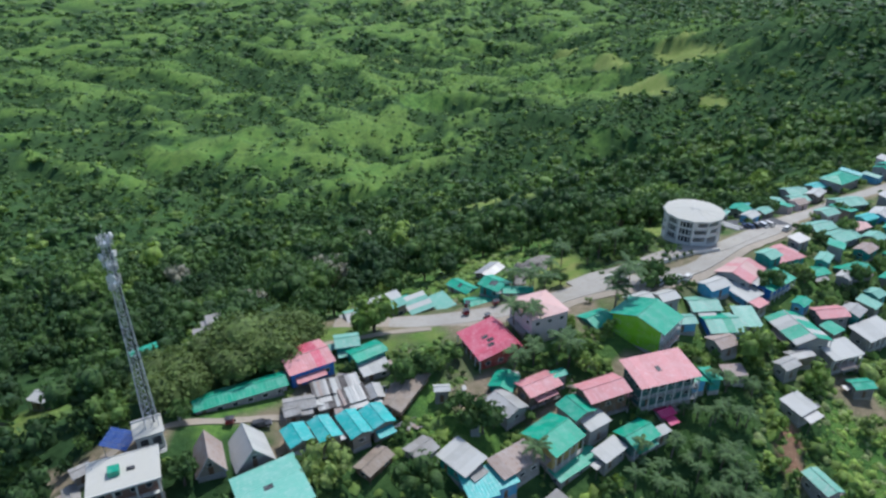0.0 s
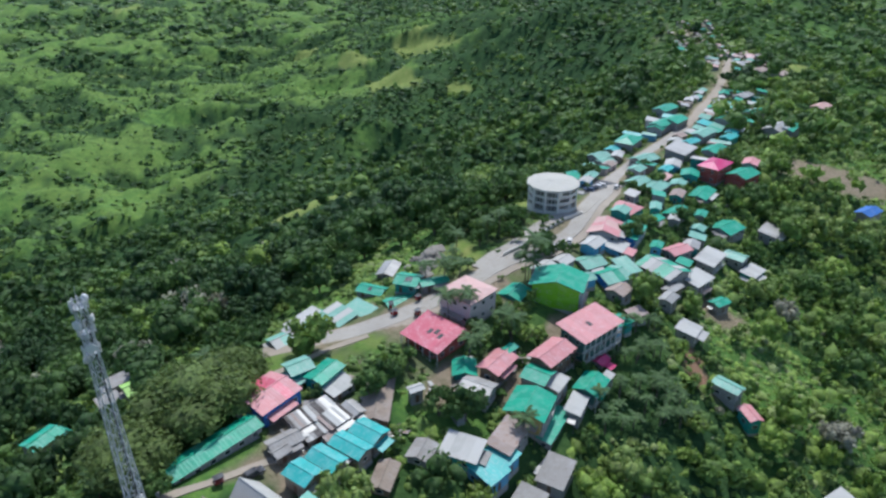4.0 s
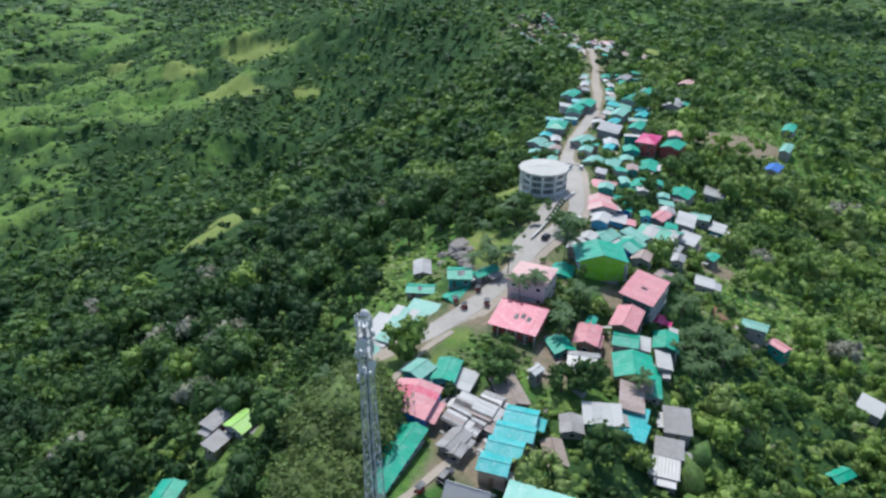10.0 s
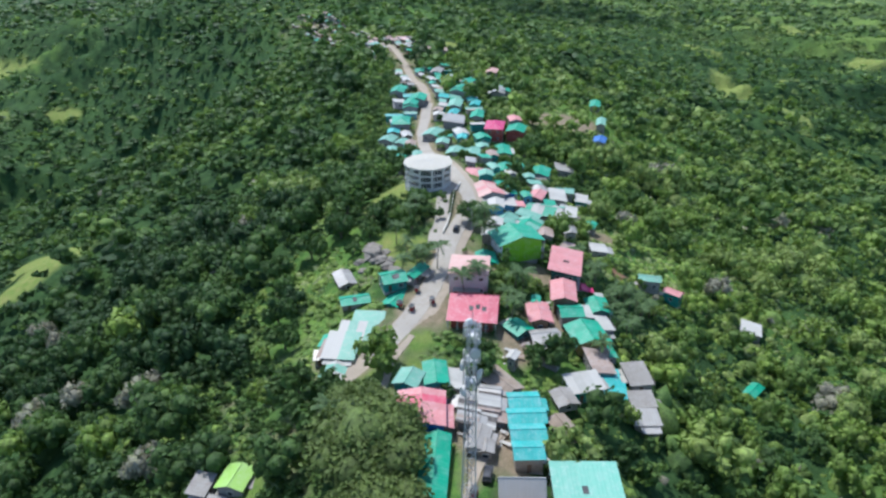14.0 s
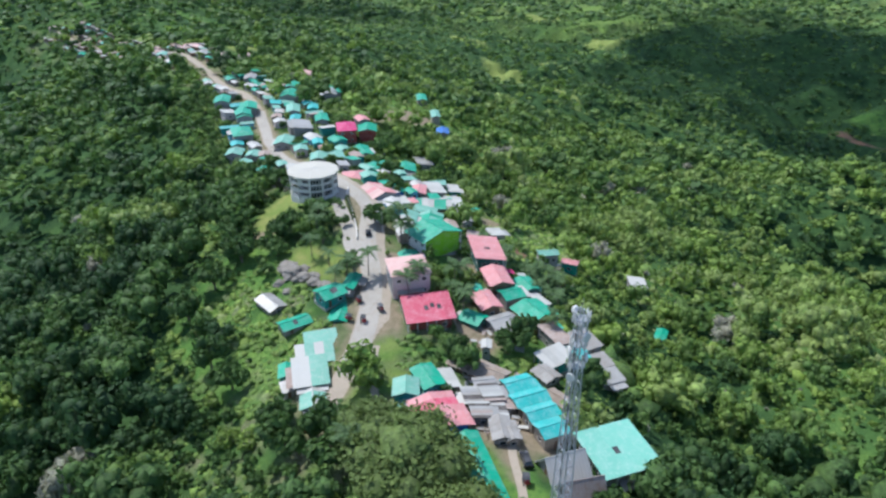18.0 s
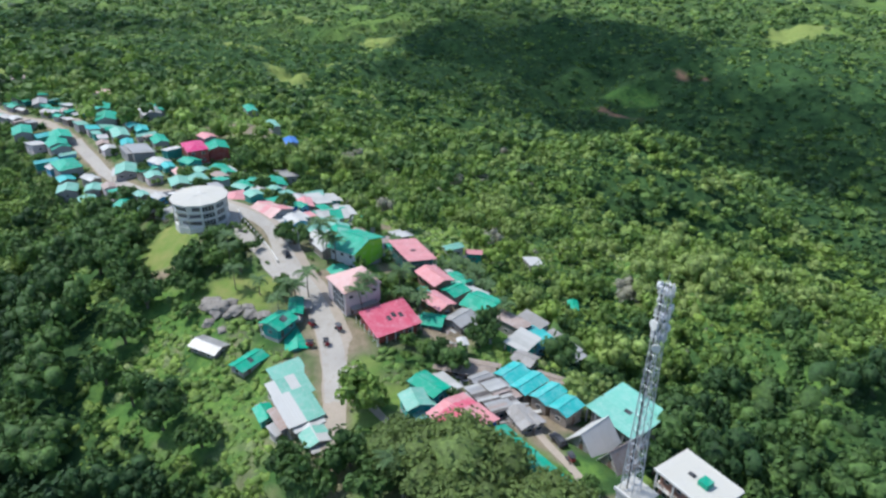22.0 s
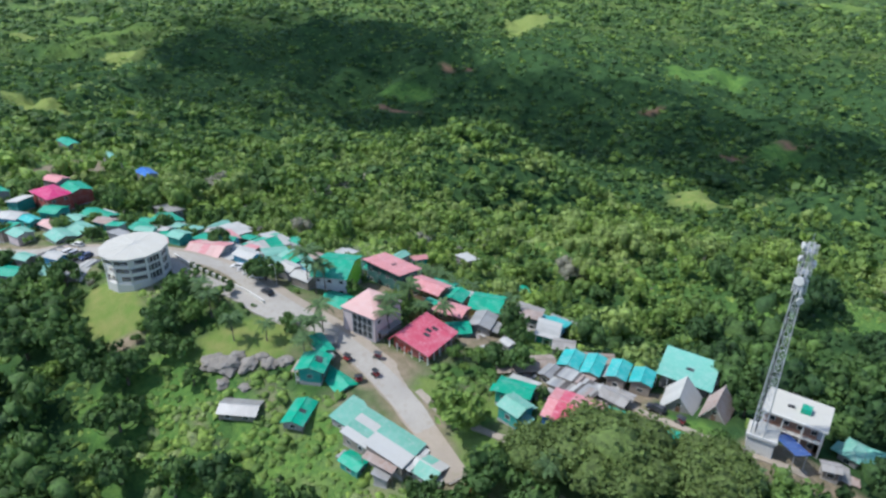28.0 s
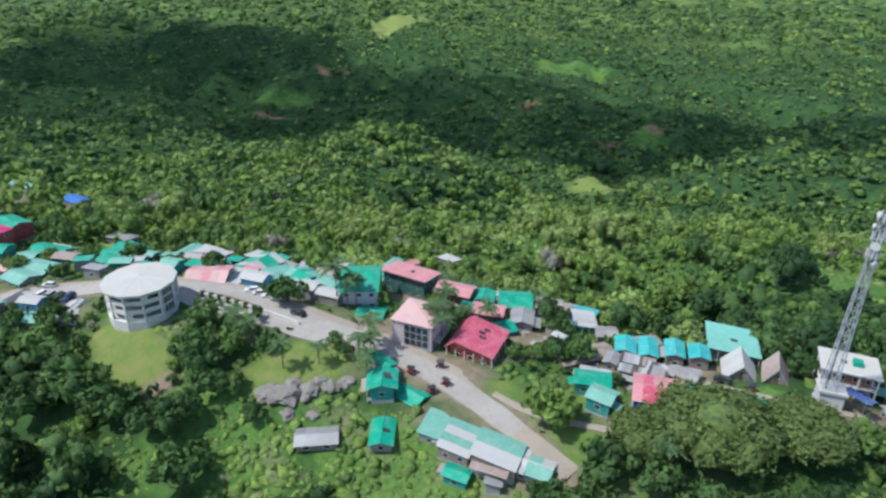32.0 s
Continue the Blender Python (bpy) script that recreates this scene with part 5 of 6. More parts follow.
def open_lodge(x, y, z, w, d, angle, h):
    """The two-storey lodge with a flat slab roof and open wooden galleries."""
    ob = root("lodge", pose(x, y, z, 0, 0, angle), "two-storey lodge with flat pale roof slab and dark wooden galleries", "lodge")
    FOOT.append((x, y, 0.55 * w, 0.5 * d))
    part("plinth", boxed(-w / 2 + 0.6, -d / 2 + 0.6, -5, w / 2 - 0.6, d / 2 - 0.6, 0.2), PLINTH, ob)
    for k in range(2):
        b = 0.2 + k * h / 2
        part("wall", boxed(-w / 2 + 1.6, -d / 2 + 1.4, b, w / 2 - 0.8, d / 2 - 1.4, b + h / 2 - 0.2), WALLS["wood"], ob)
        part("floor_slab", boxed(-w / 2 + 0.4, -d / 2 + 0.4, b - 0.2, w / 2 - 0.4, d / 2 - 0.4, b), CREAM, ob)
        for s in (-1, 1):
            part("railing", boxed(-w / 2 + 0.5, s * (d / 2 - 0.5) - 0.05, b + 0.75, w / 2 - 0.5, s * (d / 2 - 0.5) + 0.05, b + 0.95), WALLS["wood"], ob)
            for i in range(8):
                u = -w / 2 + 0.6 + (w - 1.2) * i / 7
                part("baluster", boxed(u - 0.05, s * (d / 2 - 0.5) - 0.04, b, u + 0.05, s * (d / 2 - 0.5) + 0.04, b + 0.75), WALLS["wood"], ob)
            for i in range(4):
                u = -w / 2 + 0.6 + (w - 1.2) * i / 3
                part("column", boxed(u - 0.15, s * (d / 2 - 0.5) - 0.15, b, u + 0.15, s * (d / 2 - 0.5) + 0.15, b + h / 2 - 0.2), CREAM, ob)
                window(ob, pose(0, 0, 0, 0, 0, 0 if s < 0 else 180) @ Matrix.Translation((u * 0.7, -d / 2 + 1.4, b + 1.5)), 1.1, 1.1)
    part("roof_slab", boxed(-w / 2, -d / 2, h, w / 2, d / 2, h + 0.35, 0.05), ROOFS["concrete"], ob)
    for s in (-1, 1):
        part("parapet", boxed(-w / 2 + 0.02, s * (d / 2 - 0.1) - 0.09, h + 0.35, w / 2 - 0.02, s * (d / 2 - 0.1) + 0.09, h + 0.5), CREAM, ob)
    part("hatch_house", boxed(-w * 0.2, -0.9, h + 0.35, -w * 0.2 + 1.9, 1.0, h + 1.5, 0.05), ROOFS["teal"], ob, "teal water tank housing")
    part("vent_box", boxed(0.6, -0.3, h + 0.35, 1.9, 0.4, h + 0.7, 0.04), DARKMETAL, ob)


open_lodge(-56.0, 85.2, 0.2, 12.0, 8.8, 24, 6.7)


def a_frame(x, y, z, w, d, angle, h, rc, wc, label):
    """A cabin whose steep roof comes almost to the ground."""
    ob = root("a_frame_cabin", pose(x, y, z, 0, 0, angle), label, "cabin", "A-frame cabins")
    FOOT.append((x, y, d, w))
    FOOT.append((x - 3.5, y + 5.5, d, w))
    part("plinth", boxed(-w / 2 + 0.3, -d / 2 + 0.4, -3, w / 2 - 0.3, d / 2 - 0.4, 0.3), PLINTH, ob)
    bm = bmesh.new()
    prof = [(-w / 2 + 0.45, 0.3), (w / 2 - 0.45, 0.3), (w / 2 - 0.45, 1.2), (0, h - 0.35), (-w / 2 + 0.45, 1.2)]
    a, b = [bm.verts.new((p, -d / 2 + 0.5, q)) for p, q in prof], [bm.verts.new((p, d / 2 - 0.5, q)) for p, q in prof]
    for i in range(5):
        bm.faces.new((a[i], b[i], b[(i + 1) % 5], a[(i + 1) % 5]))
    bm.faces.new(a[::-1])
    bm.faces.new(b)
    bmesh.ops.recalc_face_normals(bm, faces=bm.faces[:])
    part("wall", bm, WALLS[wc], ob)
    l = math.hypot(w / 2, h - 0.6)
    slope(ob, (-w / 2, d / 2, 0.6), (0, -1, 0), (w / 2, 0, h - 0.6), d, l, [rc], 2.4)
    slope(ob, (w / 2, -d / 2, 0.6), (0, 1, 0), (-w / 2, 0, h - 0.6), d, l, [rc], 2.4)
    bm = bmesh.new()
    tube(bm, ((0, -d / 2, h + 0.06), (0, d / 2, h + 0.06)), (0.12, 0.12), 6)
    part("ridge_cap", bm, ROOFS[rc], ob)
    for s, ang in ((1, 180), (-1, 0)):
        window(ob, pose(0, 0, 0, 0, 0, ang) @ Matrix.Translation((0, -d / 2 + 0.5, h * 0.55)), 1.0, 1.0)
        part("door", boxed(-0.45, s * (d / 2 - 0.5) - 0.05, 0.3, 0.45, s * (d / 2 - 0.5) + 0.05, 2.3, 0.02), DOORWOOD, ob)
        for side in (-1, 1):
            bm = bmesh.new()
            tube(bm, ((side * (w / 2 - 0.05), s * (d / 2 - 0.1), 0.5), (0, s * (d / 2 - 0.1), h - 0.1)), (0.12, 0.12), 4)
            part("bargeboard", bm, WHITE, ob)


a_frame(-37.6, 96.6, -0.2, 7.6, 8.4, 30, 4.9, "white", "grey", "white-roofed A-frame cabin with grey gable wall")
a_frame(-44.4, 93.4, 1.0, 5.6, 8.0, 24, 4.8, "rust", "board", "weathered brown A-frame cabin with steep roof")


def water_tank(x, y, r, h):
    ob = root("water_tank", pose(x, y, gz(x, y)), "white plastic water tank on a low concrete base", "water tank")
    FOOT.append((x, y, r + 0.4, r + 0.4))
    part("base", boxed(-r - 0.2, -r - 0.2, -0.6, r + 0.2, r + 0.2, 0.25, 0.03), PLINTH, ob)
    bm = bmesh.new()
    tube(bm, ((0, 0, 0.25), (0, 0, 0.4), (0, 0, h * 0.5), (0, 0, h * 0.82), (0, 0, h * 0.96), (0, 0, h)), (r * 0.94, r, r * 1.02, r, r * 0.7, r * 0.3), 16)
    part("tank", bm, WHITE, ob, smooth=True)
    bm = bmesh.new()
    tube(bm, ((0, 0, h), (0, 0, h + 0.12)), (0.26, 0.24), 10)
    part("lid", bm, DARKMETAL, ob)


water_tank(-56.5, 106.6, 0.9, 2.1)

# ---------------- vehicles ----------------
def car(x, y, angle, paint, label, van=False):
    z = gz(x, y) + 0.3
    ob = root("car", pose(x, y, z, 0, 0, angle), label, "car", "parked vehicles")
    bm = bmesh.new()
    prof = [(-2.1, 0.35), (2.1, 0.35), (2.15, 0.75), (1.2 if not van else 1.9, 0.95), (-2.1, 1.0)]
    a, b = [bm.verts.new((p, -0.85, q)) for p, q in prof], [bm.verts.new((p, 0.85, q)) for p, q in prof]
    for i in range(5):
        bm.faces.new((a[i], a[(i + 1) % 5], b[(i + 1) % 5], b[i]))
    bm.faces.new(a[::-1])
    bm.faces.new(b)
    bmesh.ops.recalc_face_normals(bm, faces=bm.faces[:])
    bmesh.ops.bevel(bm, geom=bm.edges[:], offset=0.08, segments=2, affect="EDGES")
    part("body", bm, paint, ob, smooth=False)
    bm = bmesh.new()
    f = 1.5 if van else 0.9
    vs = box(bm, -1.9, -0.75, 0.96, f, 0.75, 1.5)
    for v in vs[4:]:
        v.co.x = v.co.x * 0.78 - 0.1
        v.co.y *= 0.86
    part("cabin_glass", bm, GLASS, ob)
    part("roof", boxed(-1.58, -0.62, 1.48, f * 0.74, 0.62, 1.56, 0.03), paint, ob)
    for s in (-1, 1):
        for u in (-1.3, 1.3):
            bm = bmesh.new()
            tube(bm, ((u, s * 0.68, 0.33), (u, s * 0.88, 0.33)), (0.33, 0.33), 10)
            w = part("wheel", bm, RUBBER, ob)
            bm = bmesh.new()
            tube(bm, ((u, s * 0.885, 0.33), (u, s * 0.9, 0.33)), (0.18, 0.18), 8)
            part("rim", bm, STEEL, w)
        part("headlight", boxed(2.08, s * 0.6 - 0.16, 0.58, 2.18, s * 0.6 + 0.16, 0.72), WHITE, ob)
    return ob


CARBLUE, CARDARK, CARRED = plain("dark_blue_car_paint", (0.03, 0.06, 0.16), 0.25), plain("black_car_paint", (0.02, 0.02, 0.024), 0.25), plain("red_car_paint", (0.4, 0.03, 0.03), 0.3)
car(69.6, 163.4, 52, WHITE, "white car parked beside the road")
car(66.6, 162.4, 55, WHITE, "white van parked beside the road", True)
car(63.6, 161.6, 50, WHITE, "white car parked at the roadside with dark windows")
car(60.8, 160.4, 48, STEEL, "silver car parked at the roadside")
car(50.2, 160.6, 20, CARDARK, "black car on the concrete road")
car(103.0, 201.5, 120, CARBLUE, "dark blue car parked in the yard")
car(106.0, 203.4, 115, CARDARK, "black car parked in the yard")
car(109.2, 205.0, 118, STEEL, "silver car parked in the yard")
car(112.4, 206.6, 118, WHITE, "white van parked in the yard", True)
car(117.0, 203.0, 40, WHITE, "white car near the parking yard")

car(-37.1, 103.6, 20, CARDARK, "black car parked on the earth path by the cabins")


def motor_tricycle(x, y, angle):
    ob = root("motor_tricycle", pose(x, y, gz(x, y) + 0.28, 0, 0, angle), "dark motor tricycle with roofed sidecar on the road", "tricycle")
    part("sidecar", boxed(-0.7, 0.1, 0.3, 0.9, 1.0, 0.95, 0.06), CARRED, ob)
    part("canopy", boxed(-0.9, -0.3, 1.55, 1.0, 1.05, 1.62, 0.03), DARKMETAL, ob)
    for u, v in ((-0.65, 0.15), (-0.65, 0.95), (0.85, 0.15), (0.85, 0.95)):
        part("post", bar((u, v, 0.9), (u, v, 1.56), 0.03), STEEL, ob)
    part("seat", boxed(-0.6, -0.35, 0.7, 0.3, -0.1, 0.85, 0.04), RUBBER, ob)
    part("engine", boxed(-0.3, -0.33, 0.25, 0.35, -0.12, 0.68, 0.05), DARKMETAL, ob)
    for u, v in ((-0.75, -0.22), (0.8, -0.22), (-0.2, 1.08)):
        bm = bmesh.new()
        tube(bm, ((u, v - 0.05, 0.3), (u, v + 0.05, 0.3)), (0.3, 0.3), 10)
        part("wheel", bm, RUBBER, ob)


motor_tricycle(6.2, 149.4, 190)
motor_tricycle(14.5, 152.2, 30)
motor_tricycle(-43.2, 103.6, 190)

motor_tricycle(7.0, 152.9, 75)
motor_tricycle(11.4, 146.2, 215)


def street_lamp(x, y, h, angle):
    ob = root("street_lamp", pose(x, y, gz(x, y), 0, 0, angle), "thin galvanised street lamp at the roadside", "street lamp")
    bm = bmesh.new()
    tube(bm, ((0, 0, -0.3), (0, 0, h * 0.8), (0.15, 0, h * 0.95), (1.2, 0, h)), (0.09, 0.07, 0.055, 0.045), 7)
    part("pole", bm, STEEL, ob)
    part("lamp_head", boxed(1.1, -0.14, h - 0.08, 1.8, 0.14, h + 0.06, 0.03), WHITE, ob)
    part("base", boxed(-0.25, -0.25, -0.4, 0.25, 0.25, 0.12, 0.02), PLINTH, ob)


street_lamp(53.8, 156.9, 7.5, 110)


# ---------------- rocks, wall, hedge ----------------
def rock(x, y, r, flat, seed):
    bm = bmesh.new()
    bmesh.ops.create_icosphere(bm, subdivisions=3, radius=1)
    off = Vector((seed * 3.7, seed * 1.3, 0))
    for v in bm.verts:
        n = noise.noise(v.co * 1.3 + off) * 0.5 + noise.noise(v.co * 3.1 + off) * 0.22
        v.co *= 1 + n
        v.co.z = round(v.co.z * 4) / 4 * 0.35 + v.co.z * 0.65
        v.co.x *= r
        v.co.y *= r * 0.75
        v.co.z *= r * flat
    ob = part("rock", bm, ROCK)
    ob.matrix_world = pose(x, y, gz(x, y) + r * flat * 0.12, 0, 0, seed * 47)
    FOOT.append((x, y, r, r * 0.7))
    return tagged(ob, "weathered grey limestone outcrop in the grass", "rock", "rock outcrop")


for k, (x, y, r) in enumerate(((28.4, 177.6, 3.4), (31.6, 180.2, 2.6), (25.6, 173.4, 2.4), (23.4, 169.0, 2.0), (22.0, 165.4, 1.7), (30.0, 175.0, 1.8), (24.0, 180.0, 1.6), (20.0, 176.0, 1.2), (26.6, 169.8, 1.5))):
    rock(x, y, r * 1.25, 0.42, k + 1)


def low_wall(name, line, h, label, mat=None):
    bm = bmesh.new()
    rows = []
    for k, (x, y) in enumerate(line):
        ax, ay = line[max(0, k - 1)]
        bx, by = line[min(len(line) - 1, k + 1)]
        n = Vector((-(by - ay), bx - ax, 0)).normalized() * 0.16
        z = gz(x, y)
        rows.append([bm.verts.new((x + s * n.x, y + s * n.y, z + q)) for s, q in ((-1, -0.8), (1, -0.8), (1, h), (-1, h))])
    for lo, hi in zip(rows[:-1], rows[1:]):
        for i in range(4):
            bm.faces.new((lo[i], lo[(i + 1) % 4], hi[(i + 1) % 4], hi[i]))
    bm.faces.new(rows[0])
    bm.faces.new(rows[-1][::-1])
    bmesh.ops.recalc_face_normals(bm, faces=bm.faces[:])
    return tagged(part(name, bm, mat or CREAM), label, "wall", kind="structure")


low_wall("wall_drive", [(46, 163), (52, 165), (58, 167.6), (64, 170.4), (70, 173.4), (76, 176.2), (84, 178.4)], 1.1, "pale concrete wall between road and drive")



def scrap_pile(x, y, n, seed, label):
    """Loose roof sheets and planks lying about."""
    rng = random.Random(seed)
    ob = root("scrap_pile", pose(x, y, gz(x, y), 0, 0, rng.uniform(0, 90)), label, "scrap pile", "scrap piles")
    for k in range(n):
        w, l = rng.uniform(0.5, 1.1), rng.uniform(1.6, 3.2)
        p = part("loose_sheet", sheet(w, l, 0.03, 0.25), ROOFS[rng.choice(("grey", "zinc", "white", "rust", "rust"))], ob)
        p.matrix_local = pose(rng.uniform(-2.2, 2.2), rng.uniform(-2.0, 2.0), 0.08 + 0.07 * k, rng.uniform(-6, 6), rng.uniform(-6, 6), rng.uniform(0, 180))
    for k in range(n // 2):
        p = part("plank", boxed(-1.6, -0.09, 0, 1.6, 0.09, 0.06), WOODPOST, ob)
        p.matrix_local = pose(rng.uniform(-2, 2), rng.uniform(-2, 2), 0.1 + 0.08 * n, rng.uniform(-5, 5), rng.uniform(-4, 4), rng.uniform(0, 180))


for k, (x, y, n) in enumerate(((-28.6, 113.5, 9), (-24.5, 107.6, 8), (-16.5, 113.5, 10), (-12, 117.4, 7), (-20.6, 116.0, 9), (4.4, 119.6, 7), (10.0, 117.6, 6), (-6.6, 108.6, 6), (9.6, 97.8, 6), (88, 128, 6), (30, 122.4, 6), (-21, 121, 7))):
    scrap_pile(x, y, n, k, "loose grey roof sheets and planks beside the huts")


house(-69.4, 75.6, gz(-69.4, 75.6) + 0.3, 6.4, 5.4, 24, 2.7, "hip", "aqua", "grey")
house(-66.6, 89.4, gz(-66.6, 89.4) + 0.2, 3.6, 3.2, 40, 2.2, "gable", "grey", "board")
# ---------------- houses strung along the road ----------------
def free(x, y, r):
    return all(math.hypot(x - fx, y - fy) > 0.75 * (0.5 * a + 0.5 * b) + r for fx, fy, a, b in FOOT)


def skip(*a, **k):
    """Nothing stands in the palm grove."""


def strung(start, stop, step, offsets, sizes, roofs, walls, detail, chance):
    """Houses on both sides of the road between two places along it, where there is room."""
    line = [Vector(p) for p in ROAD]
    s, at = 0.0, start
    for a, b in zip(line[:-1], line[1:]):
        l = (b - a).length
        way = (b - a).normalized()
        while at < s + l and at < stop:
            if at >= s:
                p = a + way * (at - s)
                for off in offsets:
                    w, d = RNG.uniform(*sizes), RNG.uniform(*sizes) * 0.72
                    q = p + Vector((-way.y, way.x)) * (off + RNG.uniform(-1.5, 1.5)) + way * RNG.uniform(-2, 2)
                    if RNG.random() < chance and free(q.x, q.y, 0.42 * w) and not covered(np.array([q.x]), np.array([q.y]), ("lawn", "soil"))[0] > 0.3:
                        kind = RNG.choice(("gable", "gable", "shed"))
                        place = house if math.hypot(q.x - 60, q.y - 115) > 6 else skip
                        place(q.x, q.y, gz(q.x, q.y) + 0.2, w, d, math.degrees(math.atan2(way.y, way.x)) + RNG.choice((0, 90, 8, -10)), RNG.uniform(2.6, 3.8), kind, RNG.choice(roofs), RNG.choice(walls), detail=detail)
            at += step
        s += l


FOOT.append((45.0, 132.0, 6, 5))  # open front of the lime-green house
strung(78, 160, 8.0, (-11, -19, -27, -36), (5, 8.5), ("teal", "pale", "pale", "white", "zinc", "pink", "teal", "rust"), ("grey", "board", "teal", "bluew"), 1, 0.85)
strung(20, 80, 7.0, (-30, -38, -47), (3.4, 5.6), ("zinc", "rust", "white", "grey", "teal"), ("board", "grey"), 1, 0.6)
strung(150, 300, 9.5, (8.5, -8.5, -17, -27, 17), (6, 10.5), ("teal", "pale", "pale", "white", "zinc", "teal", "rust", "cyan", "white"), ("grey", "board", "teal", "pink", "bluew"), 1, 0.8)
strung(300, 420, 10, (8, -8, -17, -28), (5.5, 9.5), ("teal", "pale", "white", "zinc", "rust", "teal"), ("grey", "board", "teal"), 0, 0.66)
strung(470, 980, 9.0, (8, -8, -17, 16, -26), (6, 10), ("rust", "zinc", "white", "rust", "pale", "salmon", "teal", "grey"), ("grey", "board", "brown"), 0, 0.72)

# ---------------- plants ----------------
NPR = np.random.RandomState(5)


def ico(sub=0):
    bm = bmesh.new()
    bmesh.ops.create_icosphere(bm, subdivisions=sub + 1, radius=1)
    v = np.array([p.co[:] for p in bm.verts])
    f = np.array([[q.index for q in p.verts] for p in bm.faces])
    bm.free()
    return v, f


def leaves(rng, centres, radii, count, size, droop=0.0):
    """Small two-triangle leaf sprays over the outside of lumps: vertices, triangles."""
    k = rng.choice(len(centres), count, p=radii**2 / (radii**2).sum())
    way = rng.normal(size=(count, 3))
    way[:, 2] = np.abs(way[:, 2]) * 0.9 - 0.25
    way /= np.linalg.norm(way, axis=1)[:, None]
    pos = centres[k] + way * (radii[k] * rng.uniform(0.82, 1.08, count))[:, None]
    nrm = way + 0.6 * rng.normal(size=(count, 3))
    nrm /= np.linalg.norm(nrm, axis=1)[:, None]
    t = np.cross(nrm, rng.normal(size=(count, 3)))
    t /= np.linalg.norm(t, axis=1)[:, None]
    b = np.cross(nrm, t)
    s = size * rng.uniform(0.6, 1.4, count)[:, None]
    corners = np.stack([pos - t * s, pos - b * s * 0.6 + nrm * s * 0.12, pos + t * s, pos + b * s * 0.6 + nrm * s * 0.12], 1)
    base = np.arange(count)[:, None] * 4
    tris = np.concatenate([base + [[0, 1, 2]], base + [[0, 2, 3]]])
    return corners.reshape(-1, 3), tris


def crown(rng, lumps, count, size, flat=0.75, core=0):
    """A broadleaf crown of unit radius, its base at z = 0: lumps thick with leaf sprays round dark hearts."""
    a = rng.uniform(0, 2 * np.pi, lumps)
    rr = np.sqrt(rng.uniform(0.02, 1, lumps)) * 0.66
    centres = np.stack([rr * np.cos(a), rr * np.sin(a), flat * (0.5 + 0.55 * rng.uniform(-0.4, 1, lumps) * (1 - rr * 0.8))], 1)
    radii = rng.uniform(0.2, 0.46, lumps) * (1.15 - 0.4 * rr)
    v, f = leaves(rng, centres, radii, count, size)
    iv, jf = ico(core)
    jf = jf[iv[jf][:, :, 2].mean(1) > -0.5]
    vs, fs, n = [v], [f], len(v)
    for c, r in zip(centres, radii):
        w = iv * (r * 0.76 * (1 + 0.2 * rng.normal(size=(len(iv), 1)))) + c
        vs.append(w)
        fs.append(jf + n)
        n += len(w)
    return np.concatenate(vs), np.concatenate(fs)


def scatter(name, plants, templates, mat, label):
    """Many plants joined in one mesh: plants are rows of x, y, z, radius, height, turn, tint."""
    vs, fs, ts, n = [], [], [], 0
    pick = NPR.randint(0, len(templates), len(plants))
    for k, (v, f) in enumerate(templates):
        p = plants[pick == k]
        if not len(p):
            continue
        c, s = np.cos(p[:, 5])[:, None], np.sin(p[:, 5])[:, None]
        x = (v[:, 0] * c - v[:, 1] * s) * p[:, 3:4] + p[:, 0:1]
        y = (v[:, 0] * s + v[:, 1] * c) * p[:, 3:4] + p[:, 1:2]
        z = v[:, 2] * p[:, 4:5] + p[:, 2:3]
        vs.append(np.stack([x, y, z], 2).reshape(-1, 3))
        fs.append((f[None] + (np.arange(len(p)) * len(v))[:, None, None]).reshape(-1, 3) + n)
        ts.append(np.repeat(p[:, 6], len(v)))
        n += len(p) * len(v)
    me = tri_mesh(name, np.concatenate(vs), np.concatenate(fs), mat, np.concatenate(ts))
    return tagged(part(name, me, mat), label, "forest", kind="stuff")


def grove(x, y, grow=0.0):
    """The palm grove below the houses."""
    u, v = (x - 62) * 0.57 + (y - 116) * 0.82, -(x - 62) * 0.82 + (y - 116) * 0.57
    e = np.minimum(np.hypot(u / (18 + grow), v / (9 + grow)), np.hypot((x - 53) / (15 + grow), (y - 104) / (7 + grow)))
    return e < 1 + 0.3 * pnoise(x / 6, y / 6)


def blocked(x, y, grow=0.0):
    """True where houses, roads, palms or other things stand."""
    out = (road_distance(x, y) < 4.2 + grow) | grove(x, y, grow * 1.2)
    for fx, fy, r, r2 in FOOT:
        out |= np.hypot(x - fx, y - fy) < (r * 0.5 + r2 * 0.5) + 0.6 + grow
    for (ax, ay), (bx, by) in zip(PATHS[:-1], PATHS[1:]):
        s = np.clip(((x - ax) * (bx - ax) + (y - ay) * (by - ay)) / ((bx - ax) ** 2 + (by - ay) ** 2), 0, 1)
        out |= np.hypot(x - ax - s * (bx - ax), y - ay - s * (by - ay)) < 2.2 + grow
    return out


PATHS = [(2.6, 141.4), (-19.5, 135.9), (-37.7, 129.4)]


def stand(x0, x1, y0, y1, step, keep):
    """Jittered places in a box, kept where keep(x, y) says so."""
    X, Y = np.meshgrid(np.arange(x0, x1, step), np.arange(y0, y1, step))
    x = X.ravel() + NPR.uniform(-0.5, 0.5, X.size) * step
    y = Y.ravel() + NPR.uniform(-0.5, 0.5, X.size) * step
    k = keep(x, y)
    return x[k], y[k]


